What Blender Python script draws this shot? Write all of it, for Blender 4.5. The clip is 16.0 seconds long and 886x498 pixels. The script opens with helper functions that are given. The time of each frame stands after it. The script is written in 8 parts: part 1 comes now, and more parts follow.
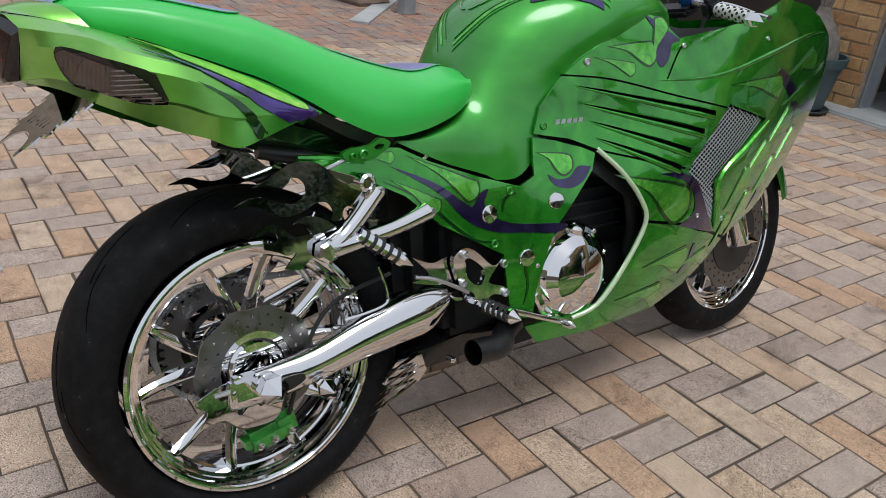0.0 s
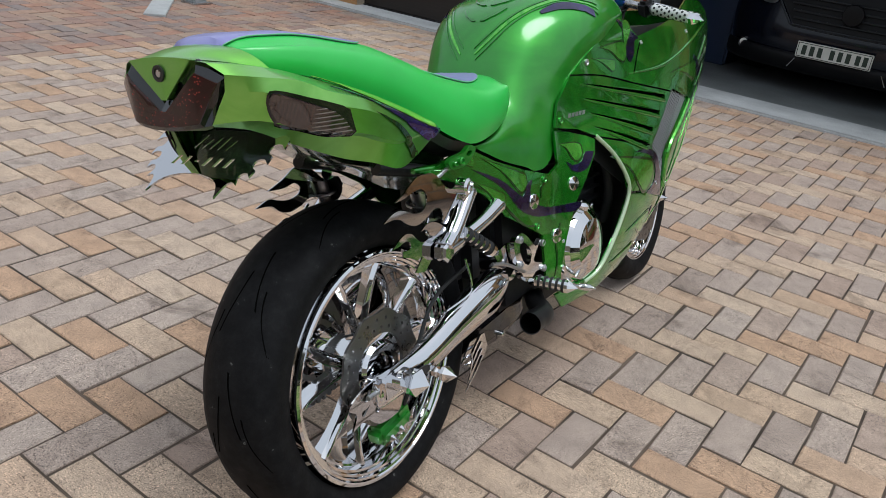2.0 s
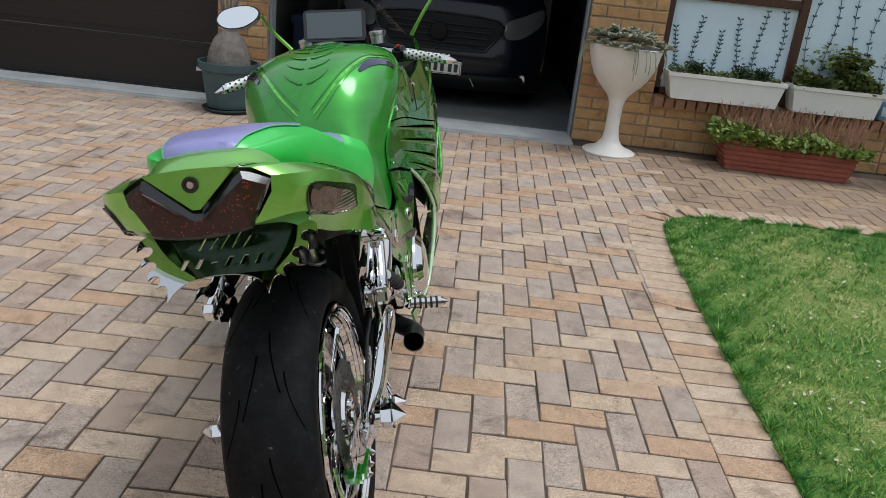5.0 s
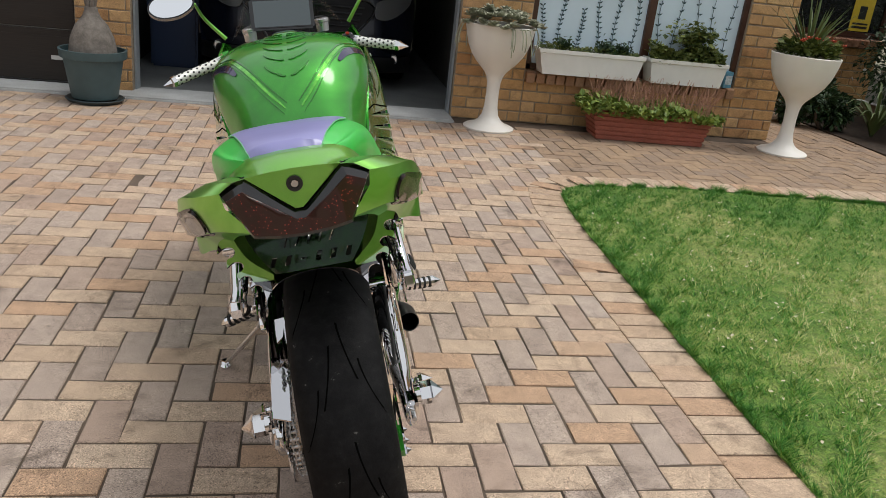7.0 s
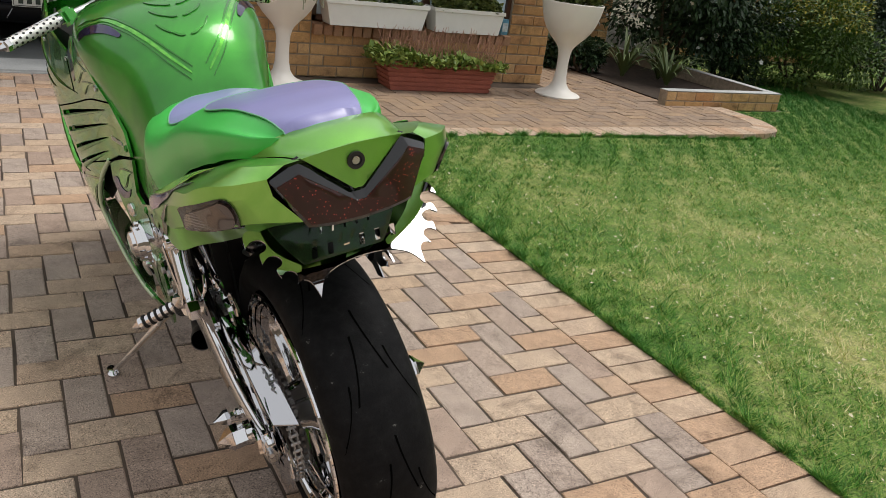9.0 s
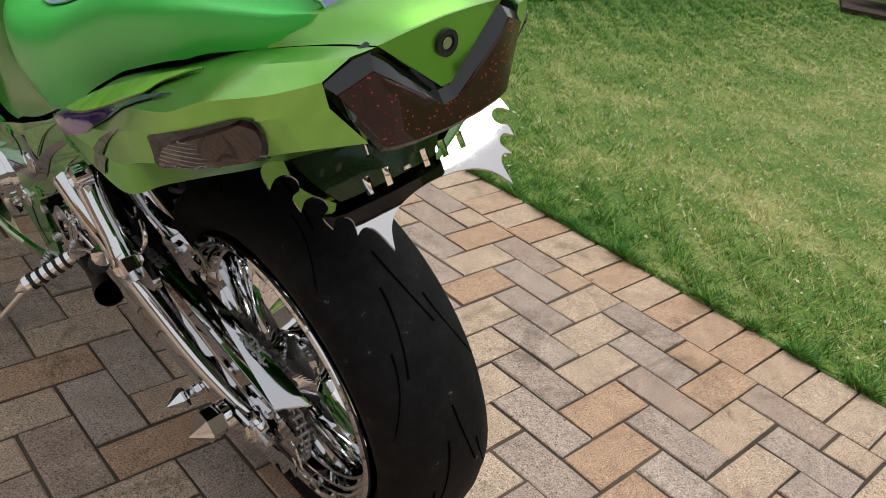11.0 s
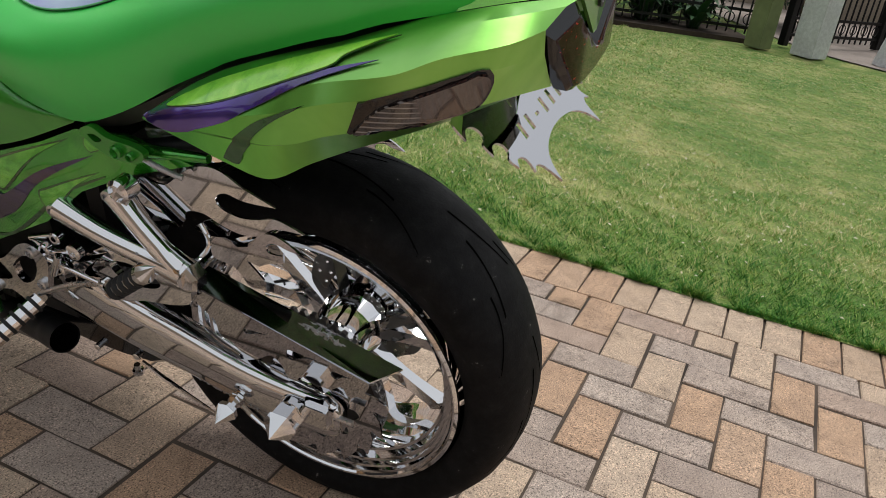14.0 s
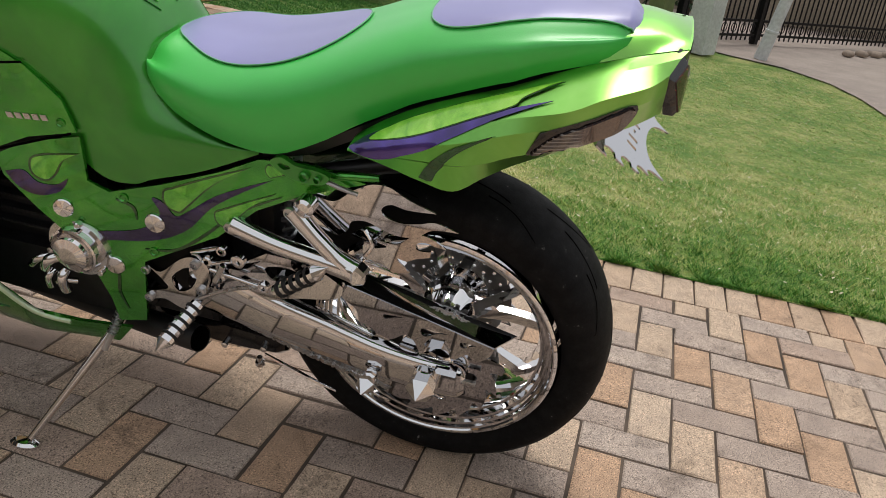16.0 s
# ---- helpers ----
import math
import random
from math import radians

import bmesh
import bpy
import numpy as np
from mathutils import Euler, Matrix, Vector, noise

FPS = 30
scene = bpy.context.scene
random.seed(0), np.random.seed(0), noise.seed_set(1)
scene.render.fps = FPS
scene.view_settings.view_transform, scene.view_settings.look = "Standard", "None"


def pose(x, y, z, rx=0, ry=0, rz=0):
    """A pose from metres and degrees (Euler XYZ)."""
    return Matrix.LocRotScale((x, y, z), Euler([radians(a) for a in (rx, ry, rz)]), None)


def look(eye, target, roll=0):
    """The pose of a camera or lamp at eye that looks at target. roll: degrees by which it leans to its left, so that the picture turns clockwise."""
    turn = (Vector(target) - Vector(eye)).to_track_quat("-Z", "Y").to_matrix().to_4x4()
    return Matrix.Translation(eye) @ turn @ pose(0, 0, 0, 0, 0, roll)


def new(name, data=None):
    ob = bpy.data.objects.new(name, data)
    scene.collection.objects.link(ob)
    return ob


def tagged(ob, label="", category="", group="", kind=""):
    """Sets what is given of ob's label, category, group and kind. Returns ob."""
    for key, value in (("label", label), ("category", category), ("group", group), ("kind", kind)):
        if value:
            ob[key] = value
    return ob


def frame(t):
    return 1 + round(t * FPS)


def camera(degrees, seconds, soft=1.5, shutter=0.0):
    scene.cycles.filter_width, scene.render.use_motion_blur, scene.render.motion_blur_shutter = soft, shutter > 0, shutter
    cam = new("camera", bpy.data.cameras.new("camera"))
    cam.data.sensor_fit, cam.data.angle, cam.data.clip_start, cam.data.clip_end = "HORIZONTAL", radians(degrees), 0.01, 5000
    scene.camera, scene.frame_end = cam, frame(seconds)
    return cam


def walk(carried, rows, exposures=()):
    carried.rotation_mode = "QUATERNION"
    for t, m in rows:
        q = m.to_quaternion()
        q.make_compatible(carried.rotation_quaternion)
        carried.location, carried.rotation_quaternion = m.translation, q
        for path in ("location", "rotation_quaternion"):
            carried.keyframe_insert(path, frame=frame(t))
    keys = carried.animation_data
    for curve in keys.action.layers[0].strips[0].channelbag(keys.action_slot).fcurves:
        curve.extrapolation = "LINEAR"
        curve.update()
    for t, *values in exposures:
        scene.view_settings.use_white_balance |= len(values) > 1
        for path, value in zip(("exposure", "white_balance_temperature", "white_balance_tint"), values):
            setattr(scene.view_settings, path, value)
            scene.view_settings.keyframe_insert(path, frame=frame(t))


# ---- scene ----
SKY_STRENGTH, SKY_CLOUD, SUN_STRENGTH, SUN_ANGLE = 0.110, 0.82, 2.15, 28.0
EXPOSURES = [(0.0, -0.16, 5800, 9), (2.0, -0.13, 5650, 7), (3.5, -0.11, 5600, 7), (5.0, -0.07, 5750, 7), (8.0, 0.03, 6350, 10), (10.2, -0.04, 6300, 9), (12.5, -0.12, 6200, 9), (14.0, -0.16, 6150, 9), (16.0, -0.10, 6300, 10)]
LENS = 58.1
cam = camera(LENS, 16.0, soft=0.55)
PATH = [
    (0, (0.143, -0.785, 1.203), (-1.294, 0.303, 0.335), 6.2),
    (0.5, (0.135, -0.945, 1.201), (-1.231, 0.255, 0.369), 7.3),
    (1, (0.104, -1.153, 1.223), (-1.138, 0.182, 0.403), 6.2),
    (1.5, (-0.024, -1.286, 1.229), (-1.15, 0.15, 0.412), 7.9),
    (2, (-0.209, -1.368, 1.241), (-1.195, 0.149, 0.387), 7.3),
    (2.5, (-0.308, -1.413, 1.241), (-1.217, 0.147, 0.38), 7.8),
    (3, (-0.411, -1.509, 1.252), (-1.127, 0.165, 0.424), 8.1),
    (3.5, (-0.497, -1.613, 1.266), (-1.046, 0.135, 0.464), 7.9),
    (4, (-0.591, -1.625, 1.268), (-0.977, 0.184, 0.507), 7.0),
    (4.5, (-0.694, -1.647, 1.287), (-0.928, 0.195, 0.544), 5.3),
    (5, (-0.807, -1.768, 1.288), (-0.854, 0.104, 0.586), 6.2),
    (5.2, (-0.863, -1.835, 1.292), (-0.833, 0.041, 0.601), 5.7),
    (7.3, (-1.309, -1.827, 1.277), (-0.826, -0.019, 0.572), 7.1),
    (7.5, (-1.387, -1.833, 1.273), (-0.795, -0.051, 0.582), 7.4),
    (8, (-1.547, -1.843, 1.274), (-0.771, -0.133, 0.586), 7.6),
    (8.5, (-1.623, -1.751, 1.246), (-0.766, -0.079, 0.559), 8.1),
    (9, (-1.633, -1.59, 1.222), (-0.685, 0.005, 0.477), 7.9),
    (9.5, (-1.63, -1.473, 1.181), (-0.632, 0.06, 0.374), 7.8),
    (10, (-1.672, -1.364, 1.151), (-0.577, 0.076, 0.299), 8.6),
    (10.2, (-1.697, -1.323, 1.142), (-0.556, 0.065, 0.265), 8.5),
    (12.3, (-1.716, -0.934, 1.043), (-0.249, 0.046, 0.1), 12.0),
    (12.5, (-1.77, -0.928, 1.041), (-0.25, 0.005, 0.137), 11.9),
    (13, (-1.931, -0.922, 1.029), (-0.304, -0.118, 0.189), 10.0),
    (13.5, (-2.034, -0.899, 1.016), (-0.386, -0.149, 0.169), 8.6),
    (14, (-2.089, -0.834, 0.995), (-0.379, -0.19, 0.183), 8.6),
    (14.5, (-2.138, -0.726, 0.992), (-0.406, -0.157, 0.168), 8.6),
    (15, (-2.177, -0.66, 0.992), (-0.446, -0.142, 0.133), 8.9),
    (15.5, (-2.303, -0.629, 1.009), (-0.539, -0.166, 0.19), 9.1),
    (16, (-2.462, -0.598, 1.052), (-0.663, -0.192, 0.277), 8.0),
]
walk(cam, [(t, look(eye, target, roll)) for t, eye, target, roll in PATH], EXPOSURES)

# ---- light ----
SUN_ELEVATION, SUN_AZIMUTH = 70.0, 92.0  # degrees; azimuth clockwise from +y


def make_world():
    world = bpy.data.worlds.new("sky")
    scene.world = world
    world.use_nodes = True
    nt = world.node_tree
    nt.nodes.clear()
    out = nt.nodes.new("ShaderNodeOutputWorld")
    bg = nt.nodes.new("ShaderNodeBackground")
    sky = nt.nodes.new("ShaderNodeTexSky")
    sky.sky_type = "NISHITA"
    sky.sun_disc = False
    sky.sun_elevation = radians(SUN_ELEVATION)
    sky.sun_rotation = radians(SUN_AZIMUTH)
    sky.air_density, sky.dust_density, sky.ozone_density = 1.0, 4.0, 0.6
    # thin high cloud whitens the blue
    mix = nt.nodes.new("ShaderNodeMixRGB")
    mix.inputs[0].default_value = SKY_CLOUD
    mix.inputs[2].default_value = (7.9, 7.8, 7.6, 1)
    nt.links.new(sky.outputs[0], mix.inputs[1])
    nt.links.new(mix.outputs[0], bg.inputs[0])
    bg.inputs[1].default_value = SKY_STRENGTH
    nt.links.new(bg.outputs[0], out.inputs[0])
    lamp = bpy.data.lights.new("sun", "SUN")
    lamp.energy, lamp.angle, lamp.color = SUN_STRENGTH, radians(SUN_ANGLE), (1.0, 0.95, 0.87)
    ob = new("sun", lamp)
    e, a = radians(SUN_ELEVATION), radians(SUN_AZIMUTH)
    way = Vector((math.cos(e) * math.sin(a), math.cos(e) * math.cos(a), math.sin(e)))
    ob.matrix_world = look(tuple(way * 30), (0, 0, 0))


make_world()


# ---- materials ----
def ramp(nt, fac, stops):
    r = nt.nodes.new("ShaderNodeValToRGB")
    while len(r.color_ramp.elements) < len(stops):
        r.color_ramp.elements.new(0.5)
    for e, (p, c) in zip(r.color_ramp.elements, stops):
        e.position, e.color = p, (*c, 1) if len(c) == 3 else c
    nt.links.new(fac, r.inputs[0])
    return r.outputs[0]


def tex_noise(nt, vec, scale, detail=4.0, rough=0.6, distortion=0.0):
    n = nt.nodes.new("ShaderNodeTexNoise")
    n.inputs["Scale"].default_value = scale
    n.inputs["Detail"].default_value = detail
    n.inputs["Roughness"].default_value = rough
    n.inputs["Distortion"].default_value = distortion
    nt.links.new(vec, n.inputs["Vector"])
    return n.outputs[0]


def mixc(nt, fac, a, b, mode="MIX"):
    m = nt.nodes.new("ShaderNodeMixRGB")
    m.blend_type = mode
    for value, sock in ((fac, m.inputs[0]), (a, m.inputs[1]), (b, m.inputs[2])):
        if isinstance(value, (int, float)):
            sock.default_value = value
        elif isinstance(value, tuple):
            sock.default_value = (*value, 1)
        else:
            nt.links.new(value, sock)
    return m.outputs[0]


def maths(nt, op, a, b=0.0):
    m = nt.nodes.new("ShaderNodeMath")
    m.operation = op
    for value, sock in ((a, m.inputs[0]), (b, m.inputs[1])):
        if isinstance(value, (int, float)):
            sock.default_value = value
        else:
            nt.links.new(value, sock)
    return m.outputs[0]


class Mat:
    """A principled material with its node tree at hand."""

    def __init__(self, name, color=(0.5, 0.5, 0.5), rough=0.5, metal=0.0, coat=0.0, spec=0.5):
        self.m = bpy.data.materials.new(name)
        self.m.use_nodes = True
        self.nt = self.m.node_tree
        self.b = self.nt.nodes["Principled BSDF"]
        self.b.inputs["Base Color"].default_value = (*color, 1)
        self.b.inputs["Roughness"].default_value = rough
        self.b.inputs["Metallic"].default_value = metal
        self.b.inputs["Coat Weight"].default_value = coat
        self.b.inputs["Coat Roughness"].default_value = 0.03
        self.b.inputs["Coat IOR"].default_value = 1.65
        self.b.inputs["Specular IOR Level"].default_value = spec
        self.color = color
        co = self.nt.nodes.new("ShaderNodeTexCoord")
        self.obj = co.outputs["Object"]
        geo = self.nt.nodes.new("ShaderNodeNewGeometry")
        self.pos = geo.outputs["Position"]
        self.island = geo.outputs["Random Per Island"]

    def base(self, sock):
        self.nt.links.new(sock, self.b.inputs["Base Color"])
        return self

    def put(self, name, sock):
        self.nt.links.new(sock, self.b.inputs[name])
        return self

    def bump(self, height, strength=0.3, distance=0.01):
        n = self.nt.nodes.new("ShaderNodeBump")
        n.inputs["Strength"].default_value = strength
        n.inputs["Distance"].default_value = distance
        self.nt.links.new(height, n.inputs["Height"])
        self.nt.links.new(n.outputs[0], self.b.inputs["Normal"])
        return self

    def mottle(self, scale, amount, vec=None, fine=None):
        """Varies the base colour by noise at two sizes."""
        v = vec or self.obj
        c = tuple(self.color)
        lo, hi = tuple(k * (1 - amount) for k in c), tuple(min(1, k * (1 + amount)) for k in c)
        col = ramp(self.nt, tex_noise(self.nt, v, scale), [(0.3, lo), (0.7, hi)])
        if fine:
            f = ramp(self.nt, tex_noise(self.nt, v, fine, 2), [(0.35, (0.78, 0.78, 0.78)), (0.65, (1.0, 1.0, 1.0))])
            col = mixc(self.nt, 0.8, col, f, "MULTIPLY")
        return self.base(col)


def stone_mat(name, tones, speck=0.85, by_object=True, pos_scale=1.0):
    """Concrete paver or fired brick: a tone per piece, blotches, aggregate specks and pits."""
    m = Mat(name, tones[0], 0.85)
    nt = m.nt
    if by_object:
        pick = nt.nodes.new("ShaderNodeObjectInfo").outputs["Random"]
    else:
        pick = m.island
    n = len(tones)
    col = ramp(nt, pick, [(i / n, t) for i, t in enumerate(tones)])
    blotch = ramp(nt, tex_noise(nt, m.pos, 14.0 * pos_scale, 5, 0.65), [(0.3, (0.72, 0.70, 0.70)), (0.62, (1.08, 1.06, 1.04))])
    col = mixc(nt, 0.75, col, blotch, "MULTIPLY")
    stain = ramp(nt, tex_noise(nt, m.pos, 4.2, 6, 0.72, 0.6), [(0.31, (0.30, 0.28, 0.27)), (0.45, (1, 1, 1))])
    col = mixc(nt, 0.7, col, stain, "MULTIPLY")
    grain = tex_noise(nt, m.pos, 320.0 * pos_scale, 2, 0.6)
    specks = ramp(nt, grain, [(0.36, (0.20, 0.18, 0.17)), (0.45, (1, 1, 1)), (0.58, (1, 1, 1)), (0.66, (1.8, 1.78, 1.72))])
    col = mixc(nt, speck, col, specks, "MULTIPLY")
    pits = ramp(nt, tex_noise(nt, m.pos, 130.0 * pos_scale, 3, 0.7), [(0.34, (0.35, 0.33, 0.31)), (0.42, (1, 1, 1)), (0.60, (1, 1, 1)), (0.68, (1.35, 1.33, 1.30))])
    col = mixc(nt, 0.6, col, pits, "MULTIPLY")
    m.base(col)
    h = mixc(nt, 0.5, grain, tex_noise(nt, m.pos, 70.0 * pos_scale, 3))
    m.bump(h, 0.45, 0.004)
    m.put("Roughness", ramp(nt, tex_noise(nt, m.pos, 20.0), [(0.3, (0.7, 0.7, 0.7)), (0.7, (0.95, 0.95, 0.95))]))
    return m.m


PAVER_GREY = [(0.395, 0.315, 0.263), (0.420, 0.342, 0.290), (0.362, 0.287, 0.240), (0.438, 0.362, 0.308), (0.388, 0.292, 0.234)]
PAVER_TAN = [(0.485, 0.366, 0.264), (0.508, 0.392, 0.292), (0.455, 0.328, 0.228), (0.524, 0.412, 0.314), (0.460, 0.308, 0.203)]
mat_paver_grey = stone_mat("grey_paver", PAVER_GREY)
mat_paver_tan = stone_mat("tan_paver", PAVER_TAN)
mat_paver_grey_far = stone_mat("grey_paver_far", PAVER_GREY, 0.6, False)
mat_paver_tan_far = stone_mat("tan_paver_far", PAVER_TAN, 0.6, False)
PATIO_BROWN = [(0.34, 0.245, 0.165), (0.29, 0.215, 0.160), (0.37, 0.260, 0.165), (0.27, 0.200, 0.150), (0.32, 0.225, 0.150)]
mat_paver_patio = stone_mat("brown_patio_paver", PATIO_BROWN, 0.35, False)
PAVER_RED = [(0.36, 0.22, 0.16), (0.26, 0.21, 0.19), (0.38, 0.25, 0.18), (0.34, 0.26, 0.20), (0.24, 0.20, 0.19), (0.36, 0.21, 0.15)]
mat_paver_red = stone_mat("red_paver", PAVER_RED, 0.35, False)
BRICK_TONES = [(0.50, 0.300, 0.125), (0.55, 0.345, 0.155), (0.46, 0.262, 0.105), (0.58, 0.380, 0.185), (0.44, 0.235, 0.100), (0.52, 0.320, 0.150)]
mat_brick = stone_mat("face_brick", BRICK_TONES, 0.35)
mat_brick_far = stone_mat("face_brick_far", BRICK_TONES, 0.35, False)
mat_sill_brick = stone_mat("sill_brick", [(0.36, 0.20, 0.12), (0.40, 0.235, 0.14), (0.33, 0.175, 0.105), (0.43, 0.26, 0.16)], 0.35)
mat_mortar = Mat("mortar", (0.33, 0.27, 0.20), 0.95).mottle(25, 0.25, fine=160).m
mat_sand = Mat("joint_sand", (0.095, 0.070, 0.052), 0.95).mottle(2.6, 0.7, fine=220).m
mat_concrete = Mat("concrete_apron", (0.46, 0.47, 0.47), 0.8).mottle(4, 0.16, fine=90).m
mat_garage_floor = Mat("garage_floor", (0.17, 0.18, 0.18), 0.5).mottle(3, 0.2, fine=60).m
mat_soil = Mat("soil", (0.045, 0.030, 0.020), 0.95).mottle(20, 0.4, fine=120).m


# ---- mesh helpers ----
def to_mesh(name, verts, faces, smooth=True, sharp=None):
    me = bpy.data.meshes.new(name)
    me.from_pydata([tuple(v) for v in verts], [], faces)
    me.validate()
    bm = bmesh.new()
    bm.from_mesh(me)
    bmesh.ops.recalc_face_normals(bm, faces=bm.faces)
    bm.to_mesh(me)
    bm.free()
    if smooth:
        me.polygons.foreach_set("use_smooth", [True] * len(me.polygons))
        me.set_sharp_from_angle(angle=radians(sharp or 38))
    return me


def part(name, mesh, material, parent=None, label="", m=None):
    """Links a mesh as one object under a thing or under a part."""
    ob = new(name, mesh)
    if not mesh.materials:
        mesh.materials.append(material)
    if parent is not None:
        ob.parent = parent
    if m is not None:
        ob.matrix_local = m
    if label:
        tagged(ob, label)
    return ob


def thing(name, label, category, m=None, group="", kind=""):
    ob = new(name)
    ob.empty_display_size = 0.05
    if m is not None:
        ob.matrix_world = m
    return tagged(ob, label, category, group, kind)


def join(*pieces):
    """One vertex and face list out of several."""
    V, F = [], []
    for v, f in pieces:
        k = len(V)
        V += [Vector(p) for p in v]
        F += [[i + k for i in q] for q in f]
    return V, F


def moved(vf, m):
    return [m @ Vector(p) for p in vf[0]], vf[1]


def box(sx, sy, sz, bevel=0.0, at=(0, 0, 0)):
    """A box of that size about a point, with chamfered edges."""
    bm = bmesh.new()
    bmesh.ops.create_cube(bm, size=1.0)
    for v in bm.verts:
        v.co = Vector((v.co.x * sx, v.co.y * sy, v.co.z * sz))
    if bevel:
        bmesh.ops.bevel(bm, geom=bm.edges[:], offset=min(bevel, 0.45 * min(sx, sy, sz)), segments=2, affect="EDGES")
    bm.verts.index_update()
    out = [v.co + Vector(at) for v in bm.verts], [[v.index for v in f.verts] for f in bm.faces]
    bm.free()
    return out


def span(a, b, bevel=0.0):
    a, b = Vector(a), Vector(b)
    d = b - a
    return box(abs(d.x), abs(d.y), abs(d.z), bevel, tuple((a + b) / 2))


def catmull(pts, n):
    """A smooth curve through points, n samples a stretch."""
    P = [Vector(p) for p in pts]
    out = []
    for i in range(len(P) - 1):
        a, b, c, d = P[max(i - 1, 0)], P[i], P[i + 1], P[min(i + 2, len(P) - 1)]
        for k in range(n):
            t = k / n
            out.append(0.5 * (2 * b + (c - a) * t + (2 * a - 5 * b + 4 * c - d) * t * t + (3 * b - a - 3 * c + d) * t**3))
    out.append(P[-1])
    return out


def closed_catmull(pts, n):
    P = [Vector(p) for p in pts]
    out, m = [], len(P)
    for i in range(m):
        a, b, c, d = P[i - 1], P[i], P[(i + 1) % m], P[(i + 2) % m]
        for k in range(n):
            t = k / n
            out.append(0.5 * (2 * b + (c - a) * t + (2 * a - 5 * b + 4 * c - d) * t * t + (3 * b - a - 3 * c + d) * t**3))
    return out


def grid_faces(rows, cols, wrap_c=False, wrap_r=False):
    F = []
    for r in range(rows if wrap_r else rows - 1):
        for c in range(cols if wrap_c else cols - 1):
            r2, c2 = (r + 1) % rows, (c + 1) % cols
            F.append([r * cols + c, r * cols + c2, r2 * cols + c2, r2 * cols + c])
    return F


def loft(sections, closed=False, caps=False, nu=1, nv=1):
    """A skin over rows of points; nu and nv smooth it along and across."""
    rows = [list(map(Vector, s)) for s in sections]
    if nv > 1:
        rows = [closed_catmull(s, nv) if closed else catmull(s, nv) for s in rows]
    if nu > 1:
        cols = [catmull([r[i] for r in rows], nu) for i in range(len(rows[0]))]
        rows = [[c[k] for c in cols] for k in range(len(cols[0]))]
    n = len(rows[0])
    V = [p for r in rows for p in r]
    F = grid_faces(len(rows), n, closed)
    if caps:
        F.append(list(range(n))[::-1])
        F.append([(len(rows) - 1) * n + i for i in range(n)])
    return V, F


def tube(pts, radius, segs=10, smooth=4, caps=True):
    """A round bar along a curve; radius: one number, or one for each point."""
    path = catmull(pts, smooth) if smooth > 1 and len(pts) > 2 else [Vector(p) for p in pts]
    if isinstance(radius, (int, float)):
        rad = [radius] * len(path)
    else:
        rad = np.interp(np.linspace(0, len(radius) - 1, len(path)), range(len(radius)), radius)
    V, up = [], Vector((0.123, 0.456, 0.88)).normalized()
    for i, p in enumerate(path):
        d = (path[min(i + 1, len(path) - 1)] - path[max(i - 1, 0)]).normalized()
        side = d.cross(up)
        if side.length < 1e-3:
            side = d.cross(Vector((1, 0, 0)))
        side.normalize()
        up = side.cross(d).normalized()
        for k in range(segs):
            a = 2 * math.pi * k / segs
            V.append(p + float(rad[i]) * (math.cos(a) * side + math.sin(a) * up))
    F = grid_faces(len(path), segs, True)
    if caps:
        F.append(list(range(segs)))
        F.append([(len(path) - 1) * segs + k for k in range(segs)])
    return V, F


def lathe(profile, segs=64, axis="X", closed=False):
    """A turned body: profile points (along the axis, radius)."""
    V = []
    for k in range(segs):
        a = 2 * math.pi * k / segs
        c, s = math.cos(a), math.sin(a)
        for h, r in profile:
            V.append({"X": (h, r * c, r * s), "Y": (r * s, h, r * c), "Z": (r * c, r * s, h)}[axis])
    n = len(profile)
    F = []
    for k in range(segs):
        for i in range(n if closed else n - 1):
            j = (i + 1) % n
            a, b = k * n, ((k + 1) % segs) * n
            F.append([a + i, a + j, b + j, b + i])
    return V, F


def inside(p, poly):
    hit = False
    for a, b in zip(poly, poly[1:] + poly[:1]):
        if (a[1] > p[1]) != (b[1] > p[1]) and p[0] < (b[0] - a[0]) * (p[1] - a[1]) / (b[1] - a[1]) + a[0]:
            hit = not hit
    return hit


def filled(outline, holes=(), step=0.0):
    """Triangles that fill an outline with holes in two dimensions; step: size of the inner net."""
    from mathutils.geometry import delaunay_2d_cdt

    pts, edges = [], []
    for ring in (outline, *holes):
        k, n = len(pts), len(ring)
        pts += [Vector(p[:2]) for p in ring]
        edges += [(k + i, k + (i + 1) % n) for i in range(n)]
    if step:
        xs, ys = [p[0] for p in outline], [p[1] for p in outline]
        y = min(ys) + step / 2
        while y < max(ys):
            x = min(xs) + step / 2
            while x < max(xs):
                if inside((x, y), outline) and not any(inside((x, y), h) for h in holes):
                    if min((Vector((x, y)) - q).length for q in pts[: len(outline)]) > step * 0.35:
                        pts.append(Vector((x, y)))
                x += step
            y += step
    v, e, f, *_ = delaunay_2d_cdt(pts, edges, [], 0, 1e-6)
    keep = []
    for t in f:
        c = sum((v[i] for i in t), Vector((0, 0))) / len(t)
        if inside(c, outline) and not any(inside(c, h) for h in holes):
            keep.append(list(t))
    return [tuple(p) for p in v], keep


